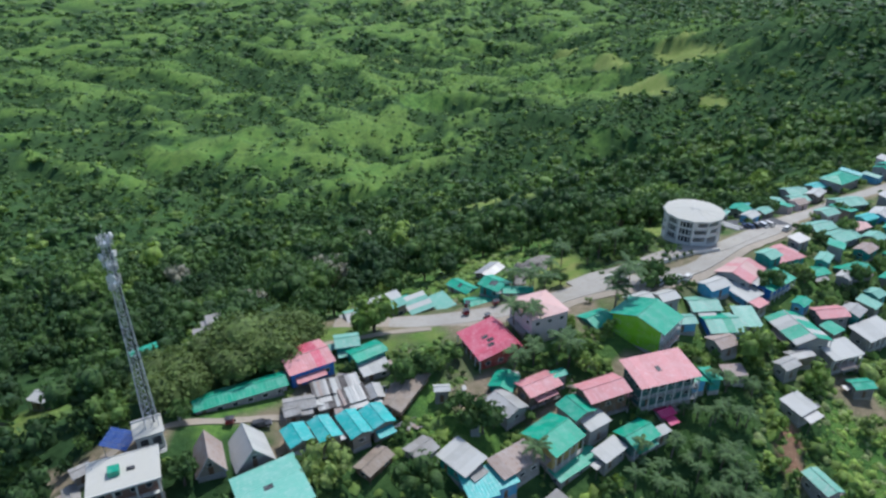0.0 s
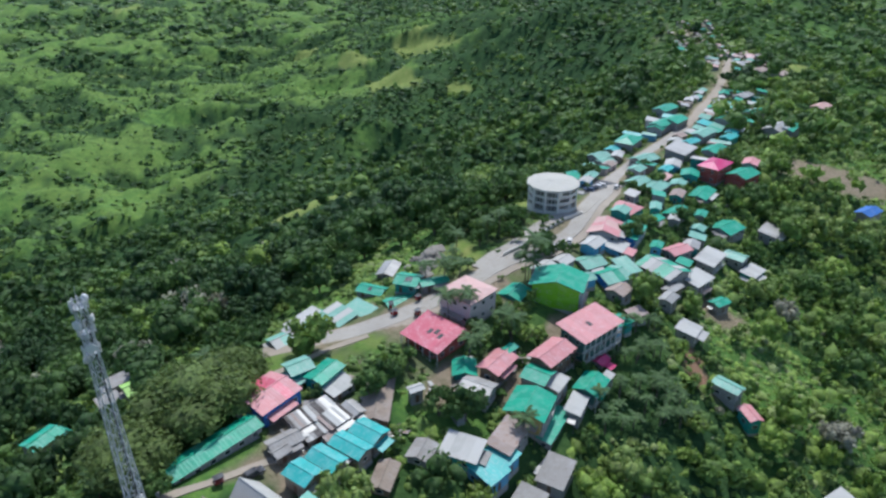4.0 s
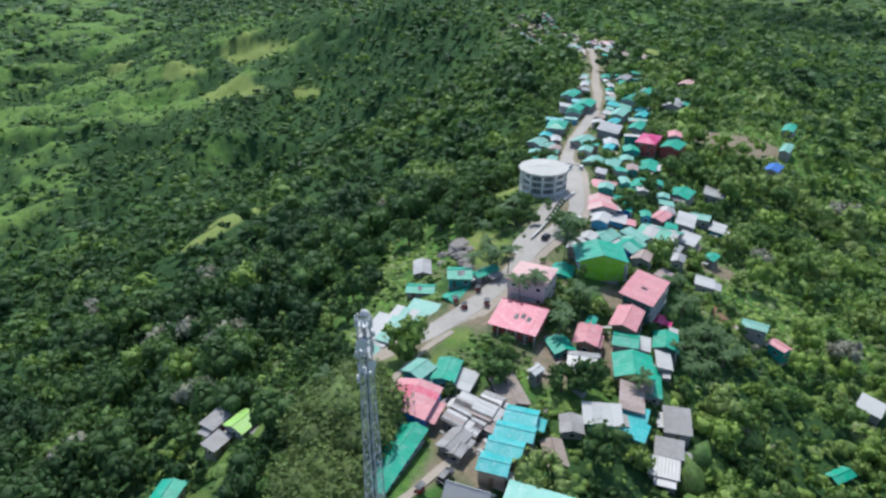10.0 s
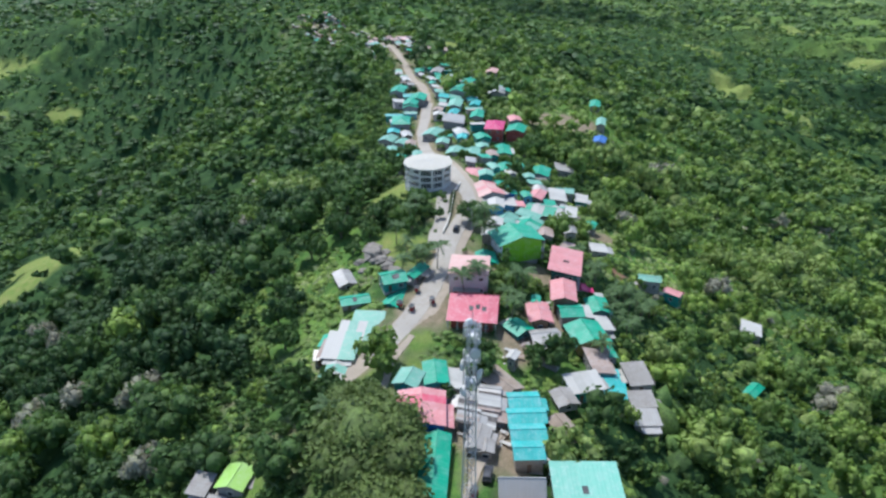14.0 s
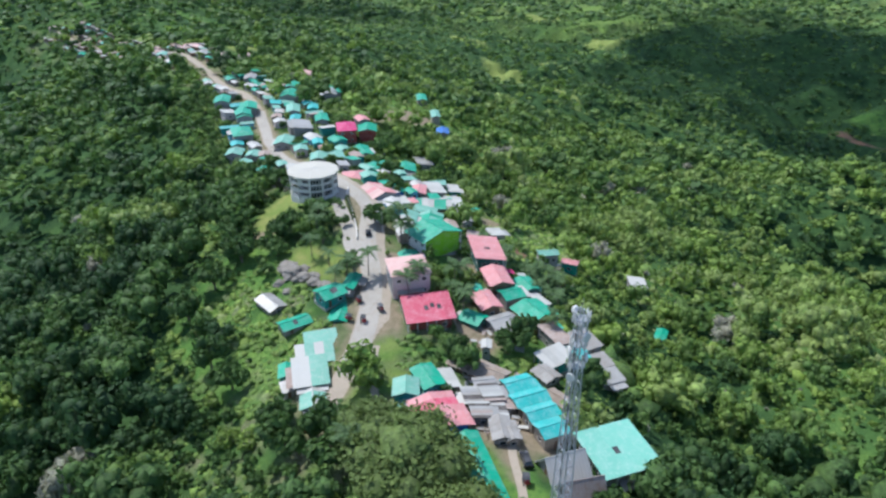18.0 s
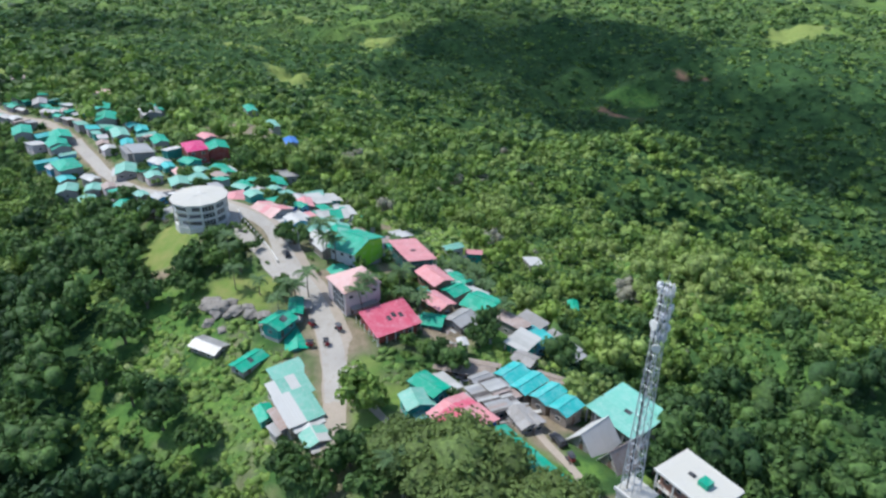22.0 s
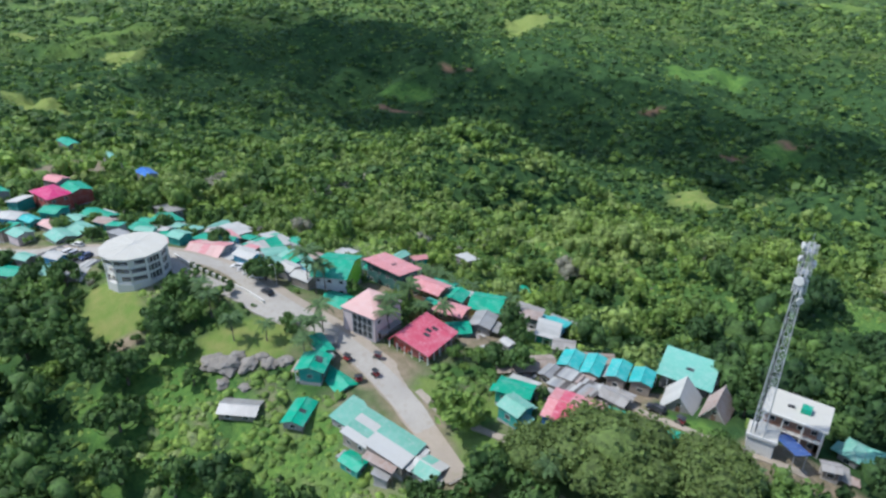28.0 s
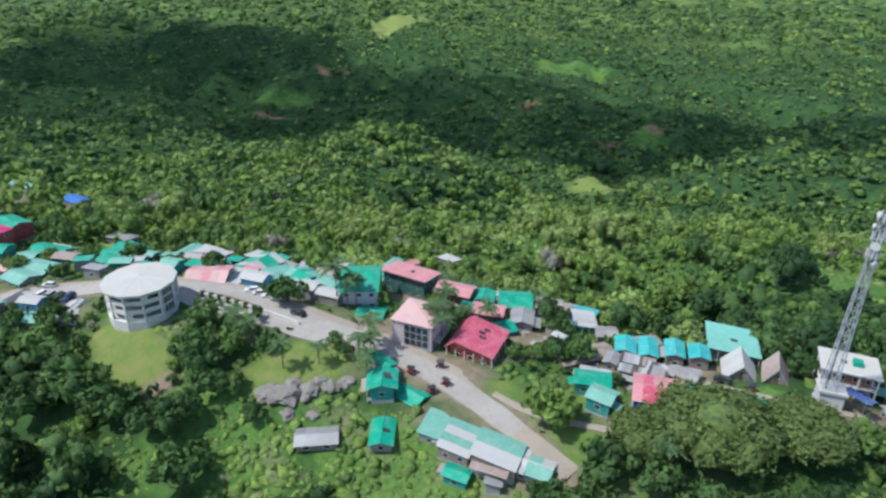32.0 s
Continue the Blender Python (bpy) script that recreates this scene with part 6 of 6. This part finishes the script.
def tint_of(x, y, jitter=0.2):
    """Leaf colour by stand and by tree, with each flank's sun or shade painted in."""
    n = 0.44 + 0.7 * pnoise(x / 38 + 11, y / 38) + 0.35 * pnoise(x / 120, y / 120 + 3) + jitter * NPR.normal(size=len(x))
    # sunlit look of the southeast flank, put into the leaf tint
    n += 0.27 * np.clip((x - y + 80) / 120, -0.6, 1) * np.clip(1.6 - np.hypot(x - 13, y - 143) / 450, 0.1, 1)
    # shaded look of the northwest flank, likewise taken off the tint
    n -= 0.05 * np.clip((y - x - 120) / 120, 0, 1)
    n = np.clip(n, 0.02, 0.88)
    n[(NPR.uniform(size=len(x)) < 0.012) & (np.hypot(x - 13, y - 143) < 450)] = 0.98
    return n


def rows_of(x, y, rlo, rhi, tall, sink=0.4, jitter=0.2, skew=2.0):
    z = height(x, y)
    r = (rlo + (rhi - rlo) * NPR.uniform(0, 1, len(x)) ** skew) * (1 + 0.7 * pnoise(x / 22, y / 22))
    h = r * NPR.uniform(tall * 0.8, tall * 1.25, len(x))
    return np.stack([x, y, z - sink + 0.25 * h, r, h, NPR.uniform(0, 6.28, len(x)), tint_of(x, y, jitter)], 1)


def middle(x, y):
    return np.hypot(x - 13, y - 143)


def seen(x, y, margin):
    return np.where(y > 0, x > -0.68 * y - 30 - margin, x > -20 + 0.26 * (40 - y) * 0.9 - margin - 40)


def keep_near(x, y):
    d = road_distance(x, y)
    p = wooded(x, y) * np.clip((d - 20) / 12, 0.0, 1)
    p *= 1 - covered(x, y, ("lawn", "soil", "verge"))
    p *= 1 - 0.9 * covered(x, y, ("grass",))
    return (middle(x, y) < 200) & (NPR.uniform(size=len(x)) < p) & ~blocked(x, y, 2.2) & seen(x, y, 30) & (d > 20)


def keep_mid(x, y):
    p = wooded(x, y) * (1 - covered(x, y, ("lawn", "soil", "grass")))
    d = middle(x, y)
    return (d >= 200) & (d < 600) & (NPR.uniform(size=len(x)) < p) & ~blocked(x, y, 1.5) & seen(x, y, 40)


def keep_far(x, y):
    p = wooded(x, y) * (1 - covered(x, y, ("lawn", "soil", "grass")))
    d = middle(x, y)
    return (d >= 600) & (d < 1150) & (NPR.uniform(size=len(x)) < p) & seen(x, y, 60)


def keep_west(x, y):
    return ~seen(x, y, 40) & (middle(x, y) < 620) & (NPR.uniform(size=len(x)) < wooded(x, y))


def keep_below(x, y):
    d = road_distance(x, y)
    p = np.clip((d - 18) / 15, 0, 1) * np.clip((230 - d) / 60, 0, 1) * np.clip((x - y + 100) / 40, 0, 1) * (1 - covered(x, y, ("lawn", "soil", "grass")))
    return (NPR.uniform(size=len(x)) < p) & ~blocked(x, y, 0.6) & (y > -90)


def keep_scrub(x, y):
    d = middle(x, y)
    p = (1 - wooded(x, y)) * np.clip(0.6 + 1.2 * pnoise(x / 40, y / 40), 0, 1) * (1 - covered(x, y, ("lawn", "soil", "verge")))
    return (d >= 520) & (d < 2300) & (y > x - 100) & (NPR.uniform(size=len(x)) < p) & seen(x, y, 60)


def keep_horizon(x, y):
    d = middle(x, y)
    return (d >= 3300) & (d < 4900) & (NPR.uniform(size=len(x)) < 0.8 * wooded(x, y)) & seen(x, y, 300)


def keep_distant(x, y):
    p = wooded(x, y) * (1 - covered(x, y, ("lawn", "soil", "grass")))
    d = middle(x, y)
    return (d >= 2200) & (d < 3400) & (NPR.uniform(size=len(x)) < p) & seen(x, y, 200)


def keep_hills(x, y):
    p = wooded(x, y) * (1 - covered(x, y, ("lawn", "soil", "grass", "scar")))
    d = middle(x, y)
    return (d >= 1150) & (d < 2250) & (NPR.uniform(size=len(x)) < p) & seen(x, y, 100)


# ---------------- trees, palms and bushes that stand by themselves ----------------
def tree_meshes(seed, lumps, count, size, tint, flat):
    rng = np.random.RandomState(seed)
    v, f = crown(rng, lumps, count, size, flat, 0)
    t = np.full(len(v), tint) + 0.05 * rng.normal(size=len(v))
    me = tri_mesh("crown", v, f, RAINTREE if lumps > 30 else FOLIAGE, np.clip(t, 0, 1))
    bm = bmesh.new()
    tube(bm, ((0, 0, -0.4), (0.02, 0.01, 0.0), (0.0, 0.03, 0.35)), (0.1, 0.07, 0.045), 7)
    for k in range(4):
        a = k * 1.6 + seed
        tube(bm, ((0, 0.02, 0.0), (0.2 * math.cos(a), 0.2 * math.sin(a), 0.2), (0.42 * math.cos(a), 0.42 * math.sin(a), 0.42)), (0.05, 0.035, 0.015), 5)
    tm = bpy.data.meshes.new("trunk")
    bm.to_mesh(tm)
    bm.free()
    tm.materials.append(BARK)
    return me, tm


TREES = [tree_meshes(40 + k, 9 + k % 3, 330, 0.125, (0.3, 0.42, 0.56, 0.68, 0.38, 0.86, 0.5, 0.2, 0.99)[k], (0.8, 0.7, 0.9, 0.75, 1.0, 0.7, 0.85, 0.8, 0.9)[k]) for k in range(9)]
BIG = [tree_meshes(70 + k, 70, 6500, 0.045, (0.6, 0.64, 0.55)[k], 0.55) for k in range(3)]
TREE_WORDS = ("dark green", "mid green", "green", "fresh green", "deep green", "bright yellowish green", "green", "very dark green", "grey half-bare")


def tree(x, y, r, h, kind=None, group="village trees", label=""):
    """A broadleaf tree: crown radius r, h high."""
    big = kind == "big"
    k = (int(abs(x * 7 + y * 3)) % (3 if big else 8)) if not isinstance(kind, int) else kind
    me, tm = (BIG if big else TREES)[k]
    ob = root("tree", pose(x, y, gz(x, y) - 0.1, 0, 0, (x * 37 + y * 11) % 360), label or f"{TREE_WORDS[k]} broadleaf tree among houses and grass", "tree", group)
    lift = max(0.15 * h, h - r * 1.15) if not big else h * 0.25
    c = part("crown", me, FOLIAGE, ob)
    c.matrix_local = Matrix.Translation((0, 0, lift)) @ Matrix.Diagonal((r, r, (h - lift), 1))
    t = part("trunk", tm, BARK, ob)
    t.matrix_local = Matrix.Translation((0, 0, lift)) @ Matrix.Diagonal((r * 0.8, r * 0.8, max(h - lift, lift * 2.6), 1))
    FOOT.append((x, y, r * 0.7, r * 0.7))
    return ob


tree(-45, 124, 13.5, 12.5, "big", label="huge spreading dark green rain tree over the houses")
tree(-58, 113, 10.0, 10.5, "big", label="wide spreading dark green tree beside the tower path")
tree(-36.5, 134, 8.5, 9.5, "big", label="broad green tree at the end of the road")
tree(-17.6, 141.6, 7.0, 10.0, 3, label="round dense green tree on the grass verge")
tree(58.5, 158.6, 6.2, 8.0, 0, label="spreading green tree shading the roadside stalls")
tree(-5.2, 122.6, 4.6, 6.5, 7)
tree(-10.4, 118.9, 4.4, 6.8, 4)
tree(-1.2, 125.6, 3.2, 4.6, 2)
tree(8.4, 108.2, 5.6, 8.5, 7, label="tall dark tree between the SE houses".replace("SE", "stepped"))
tree(3.2, 111.0, 4.2, 6.5, 0)
tree(-33.4, 144.5, 6.6, 8.5, 7)
tree(-41.5, 140.0, 6.0, 8.0, 0)
for x, y, r, h, k in ((52, 186, 6.0, 8, 0), (46, 188, 5.6, 7.5, 7), (57, 182.5, 4.8, 7, 4), (41.5, 189.5, 5.0, 6.5, 0), (48, 180.5, 4.6, 6.5, 2), (38, 186.5, 4.2, 6, 1), (62, 179.6, 3.6, 5, 4),
                      (75, 216.5, 8.5, 11, 0), (62, 210, 8.0, 10, 4), (66, 220, 8.0, 10, 7), (52, 207.5, 7.0, 9, 0), (84, 214, 6.5, 9, 2), (90, 208, 5.5, 8, 0), (42, 203, 5.5, 7, 7),
                      (88, 219, 7, 9, 4), (98, 216, 5.5, 8, 7), (33, 160.5, 2.8, 4.5, 1), (28.5, 160.8, 2.4, 4, 0), (-47.5, 88.5, 4.0, 6.5, 7), (-53, 104, 3.2, 5, 1),
                      (30.6, 129.6, 4.2, 6, 2), (34, 126.8, 3.4, 5, 5), (25.5, 127, 3.0, 5, 1), (93, 163.5, 4.5, 7, 0), (126, 176.5, 4.5, 7, 4), (206, 203, 5.0, 7, 7), (190, 205, 4, 6, 0),
                      (14.5, 134.6, 2.6, 4.5, 1), (120, 226, 6, 8, 0), (108, 232, 7, 9, 7), (140, 207, 4.5, 6, 2), (148, 224, 4, 6, 0),
                      (-39.8, 206, 8, 11, 8), (-51, 246, 9, 12, 8), (-88, 188, 7, 9, 8), (216, -100, 8, 11, 8), (236, 76, 7, 9, 8), (-60, 176, 6, 9, 8),
                      (-30.5, 156.5, 5.5, 8, 7), (-37, 152, 6.5, 9, 0), (38, 199, 6.5, 9, 7), (27, 203, 7, 10, 0), (14, 205, 6.5, 9, 7), (4, 196, 5.5, 8, 4), (-6, 187, 6, 9, 7), (-14, 177, 5.5, 8, 0),
                      (65.5, 97.5, 3.8, 5, 5), (100, 52, 9, 10, 5), (148, 16, 8, 10, 5), (36, -58, 10, 9, 5), (125, 276, 6, 8, 5), (30, 90, 3.4, 4.5, 5), (4, 90, 4.5, 6, 5)):
    tree(x, y, r, h, k)


ob = tree(-34.2, 147.6, 2.4, 4.6, 1, label="small tree with deep red leaves beside the road end")
red = TREES[1][0].copy()
red.materials[0] = REDLEAF
ob.children[0].data = red


def frond_mesh(length, seed, droop):
    """An arching frond: two rows of leaflets along a bent rib."""
    rng = np.random.RandomState(seed)
    vs, fs = [], []
    n = 12
    for i in range(n):
        s = (i + 0.5) / n
        p = np.array([length * s * (1 - 0.12 * s), 0, length * (0.42 * s - droop * s * s)])
        w = length * 0.17 * math.sin(math.pi * min(1, 0.22 + s * 0.76)) + 0.05
        for side in (-1, 1):
            b = len(vs)
            tip = p + [0.45 * w, side * w, -0.3 * w + rng.uniform(-0.04, 0.04) * length]
            vs += [p + [-0.052 * length, 0, 0], tip, p + [0.052 * length, 0, 0.004]]
            fs.append((b, b + 1, b + 2))
    v = np.array(vs)
    return tri_mesh("frond", v, np.array(fs), PALMLEAF, np.clip(rng.normal(0.5, 0.14, len(v)), 0, 1))


FRONDS = [frond_mesh(1.0, k, 0.42 + 0.16 * k) for k in range(4)]


def palm(x, y, h, r, count=14, label="coconut palm with arching green fronds", group="palms"):
    rng = random.Random(int(x * 13 + y * 7))
    ob = root("palm", pose(x, y, gz(x, y) - 0.1, 0, 0, rng.uniform(0, 360)), label, "palm", group)
    bend = rng.uniform(-0.08, 0.08) * h
    bm = bmesh.new()
    tube(bm, ((0, 0, -0.4), (bend * 0.2, 0, h * 0.4), (bend, 0, h * 0.8), (bend * 1.3, 0, h)), (0.2, 0.15, 0.12, 0.11), 7)
    part("trunk", bm, BARK, ob)
    for k in range(count):
        f = part("frond", FRONDS[k % 4], PALMLEAF, ob)
        f.matrix_local = pose(bend * 1.3, 0, h, 0, 0, k * 137.5) @ pose(0, 0, 0, 0, rng.uniform(-25, 22), 0) @ Matrix.Diagonal((r, r, r, 1))
    FOOT.append((x, y, 1.2, 1.2))


for x, y, h, r in ((48.6, 149.5, 10.5, 5.0), (21.8, 137.6, 8, 3.8), (27.4, 128.6, 7, 3.6), (25.2, 159.6, 6, 3.4), (35.4, 174, 6, 3.2), (24, 157.0, 5.5, 3.2), (44.8, 146.0, 7, 3.6), (31, 167, 4.5, 2.8), (18.6, 100.6, 6, 3.2), (52, 177.5, 6.5, 3.4), (47, 176.5, 6, 3.2), (-63, 108, 5, 3), (21.6, 128.0, 5, 3), (-42, 137, 7, 3.6), (45.4, 148.5, 8, 3.8), (27, 153.7, 6.5, 3.6), (17.9, 139.5, 7, 3.8), (29.9, 127.4, 7, 3.8), (16.6, 124.4, 6, 3.4), (19.9, 161.2, 5.5, 3.2)):
    palm(x, y, h * 1.2, r * 1.15)
for k in range(40):
    if k < 23:
        u, v = (k * 7.3) % 32 - 16, (k * 4.9) % 15 - 7.5
        x, y = 64 + 0.57 * u - 0.82 * v, 117 + 0.82 * u + 0.57 * v
    else:
        x, y = 39 + (k * 6.1) % 29, 98.5 + (k * 3.7) % 11
    palm(x + RNG.uniform(-1, 1), y + RNG.uniform(-1, 1), RNG.uniform(2.4, 5.6), RNG.uniform(2.2, 3.0), 11, "low bushy palm on the shaded slope below the houses", "slope palms")


def bush(x, y, r, h, label="clipped round dark green bush beside the drive", k=7):
    ob = root("bush", pose(x, y, gz(x, y) - 0.05), label, "bush", "hedge bushes")
    c = part("foliage", TREES[k][0], FOLIAGE, ob)
    c.matrix_local = Matrix.Diagonal((r, r, h, 1))
    t = part("stem", TREES[k][1], BARK, ob)
    t.matrix_local = Matrix.Translation((0, 0, 0.1)) @ Matrix.Diagonal((r * 0.6, r * 0.6, h * 0.6, 1))


for k in range(7):
    bush(59.2 + 2.5 * k, 168.3 + 1.18 * k, 0.95, 1.7)

# trees between and behind the houses
def keep_village(x, y):
    d = road_distance(x, y)
    p = np.clip((d - 5) / 10, 0, 1) * ((x > -30) | (y > 112)) * (1 - covered(x, y, ("lawn", "soil", "verge"))) * (1 - 0.86 * covered(x, y, ("grass",)))
    return (d < 34) & (NPR.uniform(size=len(x)) < 0.75 * p) & ~blocked(x, y, 1.3) & (x < 330) & (x > -52)


NPR = np.random.RandomState(5)
for x, y in zip(*stand(-75, 330, 90, 360, 5.2, keep_village)):
    r = float(NPR.uniform(1.5, 3.4))
    tree(float(x), float(y), r, r * float(NPR.uniform(1.25, 1.8)))

T0 = [crown(NPR, 5, 96, 0.15, 0.8) for _ in range(6)]
T1 = [(v * (1.2, 1.2, 1.1), f) for v, f in (crown(NPR, 3, 22, 0.22, 0.8) for _ in range(6))]
T2 = [(v * (1.75, 1.75, 1.35), f) for v, f in (crown(NPR, 1, 4, 0.3, 0.75) for _ in range(6))]
T4 = [crown(NPR, 1, 7, 0.34, 0.75) for _ in range(6)]
lump_v, lump_f = ico(0)
lump_f = lump_f[(lump_v[lump_f][:, :, 2].mean(1) > -0.45)]
T3 = []
for k in range(8):
    v, f = leaves(NPR, np.array([[0.0, 0.0, 0.3]]), np.array([1.0]), 6, 0.5)
    T3.append((np.concatenate([lump_v * (0.85 + 0.25 * NPR.normal(size=(12, 1))) + (0, 0, 0.25), v]), np.concatenate([lump_f, f + 12])))

SCRUB = [(v * (1, 1, 1), f) for v, f in ((np.array([[1, 0, -0.2], [0, 1, -0.2], [-1, 0, -0.2], [0, -1, -0.2], [0.55, 0.5, 0.6], [-0.5, 0.5, 0.7], [-0.4, -0.6, 0.55], [0.5, -0.45, 0.75]]) * (1 + 0.25 * NPR.normal(size=(8, 1))), np.array([[0, 1, 4], [1, 5, 4], [1, 2, 5], [2, 6, 5], [2, 3, 6], [3, 7, 6], [3, 0, 7], [0, 4, 7], [4, 5, 7], [5, 6, 7]])) for _ in range(6))]


def shrubs(x, y):
    d = road_distance(x, y)
    p = 0.85 * covered(x, y, ("grass",)) + 0.8 * np.clip((d - 8) / 10, 0, 1) * np.clip((70 - d) / 20, 0, 1)
    p = np.maximum(p, 0.75 * np.clip(1.15 - wooded(x, y), 0, 1) * (x - y > -60))
    p *= np.clip(0.95 + 1.2 * pnoise(x / 9, y / 9), 0, 1) * (1 - covered(x, y, ("lawn", "soil", "verge")))
    return (NPR.uniform(size=len(x)) < p) & ~blocked(x, y, 0.2) & (d > 6) & (NPR.uniform(size=len(x)) < 0.9)


def keep_gardens(x, y):
    """Small trees and bananas between the houses."""
    d = road_distance(x, y)
    p = np.clip((d - 4) / 6, 0, 1) * np.clip((46 - d) / 10, 0, 1) * np.clip(0.75 + 1.3 * pnoise(x / 11, y / 11), 0, 1) * (1 - covered(x, y, ("lawn", "soil", "verge"))) * (1 - 0.9 * covered(x, y, ("grass",)))
    return (NPR.uniform(size=len(x)) < p) & ~blocked(x, y, 0.5)


def keep_grove(x, y):
    """Ferns and seedlings among the slope palms, standing in for the palms' shade."""
    return grove(x, y) & (NPR.uniform(size=len(x)) < 0.85) & (road_distance(x, y) > 25)


def weeds(p):
    p[:, 6] = np.clip(p[:, 6] * 0.42 + 0.54, 0, 0.9)
    return p


NEAR_TREES = rows_of(*stand(-200, 230, -60, 350, 6.8, keep_near), 2.2, 8.5, 1.2, jitter=0.2, skew=1.5)
EAST_SIDE = NEAR_TREES[:, 0] - NEAR_TREES[:, 1] > -70 + 25 * pnoise(NEAR_TREES[:, 0] / 20, NEAR_TREES[:, 1] / 20)
NEAR_TREES[EAST_SIDE, 3:5] *= 0.78  # lower, bushier growth on the sunny side
LARGE = NEAR_TREES[:, 3] > 4.6
TL = [crown(NPR, 11, 210, 0.1, 0.85) for _ in range(6)]
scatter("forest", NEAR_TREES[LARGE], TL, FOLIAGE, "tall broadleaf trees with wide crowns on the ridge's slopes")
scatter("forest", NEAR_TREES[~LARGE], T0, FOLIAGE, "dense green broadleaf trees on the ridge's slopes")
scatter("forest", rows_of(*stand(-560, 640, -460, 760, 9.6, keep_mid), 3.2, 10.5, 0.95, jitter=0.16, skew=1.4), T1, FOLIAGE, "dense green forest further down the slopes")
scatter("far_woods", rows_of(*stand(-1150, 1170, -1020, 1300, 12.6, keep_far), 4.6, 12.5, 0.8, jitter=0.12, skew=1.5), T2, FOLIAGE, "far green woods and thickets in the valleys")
scatter("far_woods", rows_of(*stand(-1500, 2300, -2000, 2400, 18.5, keep_hills), 5.0, 14, 0.75, jitter=0.14), T2, FOLIAGE, "woods and tree clumps on the hills across the valleys")
scatter("far_woods", rows_of(*stand(-2400, 3600, -3400, 3700, 32.0, keep_distant), 8, 19, 0.6, jitter=0.06), T3, FOLIAGE, "distant woods fading over low hills")
scatter("far_woods", rows_of(*stand(-3000, 4900, -4900, 4900, 48.0, keep_horizon), 14, 34, 0.4, jitter=0.06), SCRUB, FOLIAGE, "woods at the foot of the horizon")
scatter("far_woods", rows_of(*stand(-640, 200, -480, 760, 13.0, keep_west), 4.6, 11, 0.8), T2, FOLIAGE, "green woods on the ridge's western end")
scatter("far_woods", rows_of(*stand(-1500, 1200, 200, 2400, 13.0, keep_scrub), 1.6, 4.4, 0.8, jitter=0.1), SCRUB, FOLIAGE, "scattered bushes on grassy valley slopes")
tagged(scatter("undergrowth", rows_of(*stand(-70, 300, -90, 300, 2.9, keep_below), 1.0, 3.4, 1.0, 0.3, jitter=0.12), SCRUB[:2] + T4, FOLIAGE, "green thicket under the trees of the sunny slope"), category="undergrowth")
tagged(scatter("undergrowth", weeds(rows_of(*np.concatenate([stand(-90, 260, 60, 300, 1.35, shrubs), stand(-60, 260, -110, 60, 2.4, shrubs)], 1), 0.6, 1.9, 0.6, 0.2)), T4[:2] + SCRUB, FOLIAGE, "bright green shrubs and tall grass between houses and trees"), category="undergrowth")
SHADE_FERNS = rows_of(*stand(30, 90, 88, 145, 1.9, keep_grove), 0.8, 1.9, 0.7, 0.2, jitter=0.05)
# tint cut so the leaf colour carries the shade beneath the palms
SHADE_FERNS[:, 6] *= 0.35
tagged(scatter("undergrowth", SHADE_FERNS, T4[:3], FOLIAGE, "ferns and seedlings tinted dark for the shade under the slope palms"), category="undergrowth")
tagged(scatter("undergrowth", rows_of(*stand(-70, 330, 80, 360, 2.9, keep_gardens), 1.2, 2.9, 1.15, 0.3, jitter=0.18), [crown(NPR, 4, 34, 0.2, 0.9) for _ in range(4)], FOLIAGE, "small trees and banana plants crowded between the houses"), category="undergrowth")


# ---------------- a cumulus cloud, high over the eastern hills ----------------
def cloud(x, y, z, lobes, seed):
    rng = np.random.RandomState(seed)
    v, f = ico(2)
    vs, fs, n = [], [], 0
    for lx, ly, r in lobes:
        w = v * (1 + 0.12 * rng.normal(size=(len(v), 1)))
        vs.append(w * (r, r * 0.8, r * 0.3) + (x + lx, y + ly, z))
        fs.append(f + n)
        n += len(v)
    ob = part("cloud", tri_mesh("cloud", np.concatenate(vs), np.concatenate(fs), CLOUD), CLOUD)
    return tagged(ob, "white fair-weather cumulus cloud drifting over the hills", "cloud", kind="structure")


CLOUD, ct, cp = material("cloud_white")
cp.inputs["Base Color"].default_value, cp.inputs["Roughness"].default_value = (0.9, 0.9, 0.9, 1), 1.0
thin, veil = ct.nodes.new("ShaderNodeBsdfTransparent"), ct.nodes.new("ShaderNodeMixShader")
veil.inputs[0].default_value = 0.63  # sunlight that comes through each side of the cloud
ct.links.new(cp.outputs[0], veil.inputs[1])
ct.links.new(thin.outputs[0], veil.inputs[2])
ct.links.new(veil.outputs[0], ct.nodes["Material Output"].inputs["Surface"])
SHADE = SUN_WAY * (900 / SUN_WAY.z)
cloud(1180 + SHADE.x, -480 + SHADE.y, 700, ((570, 160, 380), (1070, 30, 330), (120, 190, 430), (-250, 60, 300), (-480, -170, 270), (-730, -270, 250), (-900, -390, 230), (330, -100, 280)), 3)
cloud(2450 + SHADE.x, 1050 + SHADE.y, 700, ((0, 0, 330), (180, 260, 300), (-60, -280, 260), (260, 480, 260)), 4)
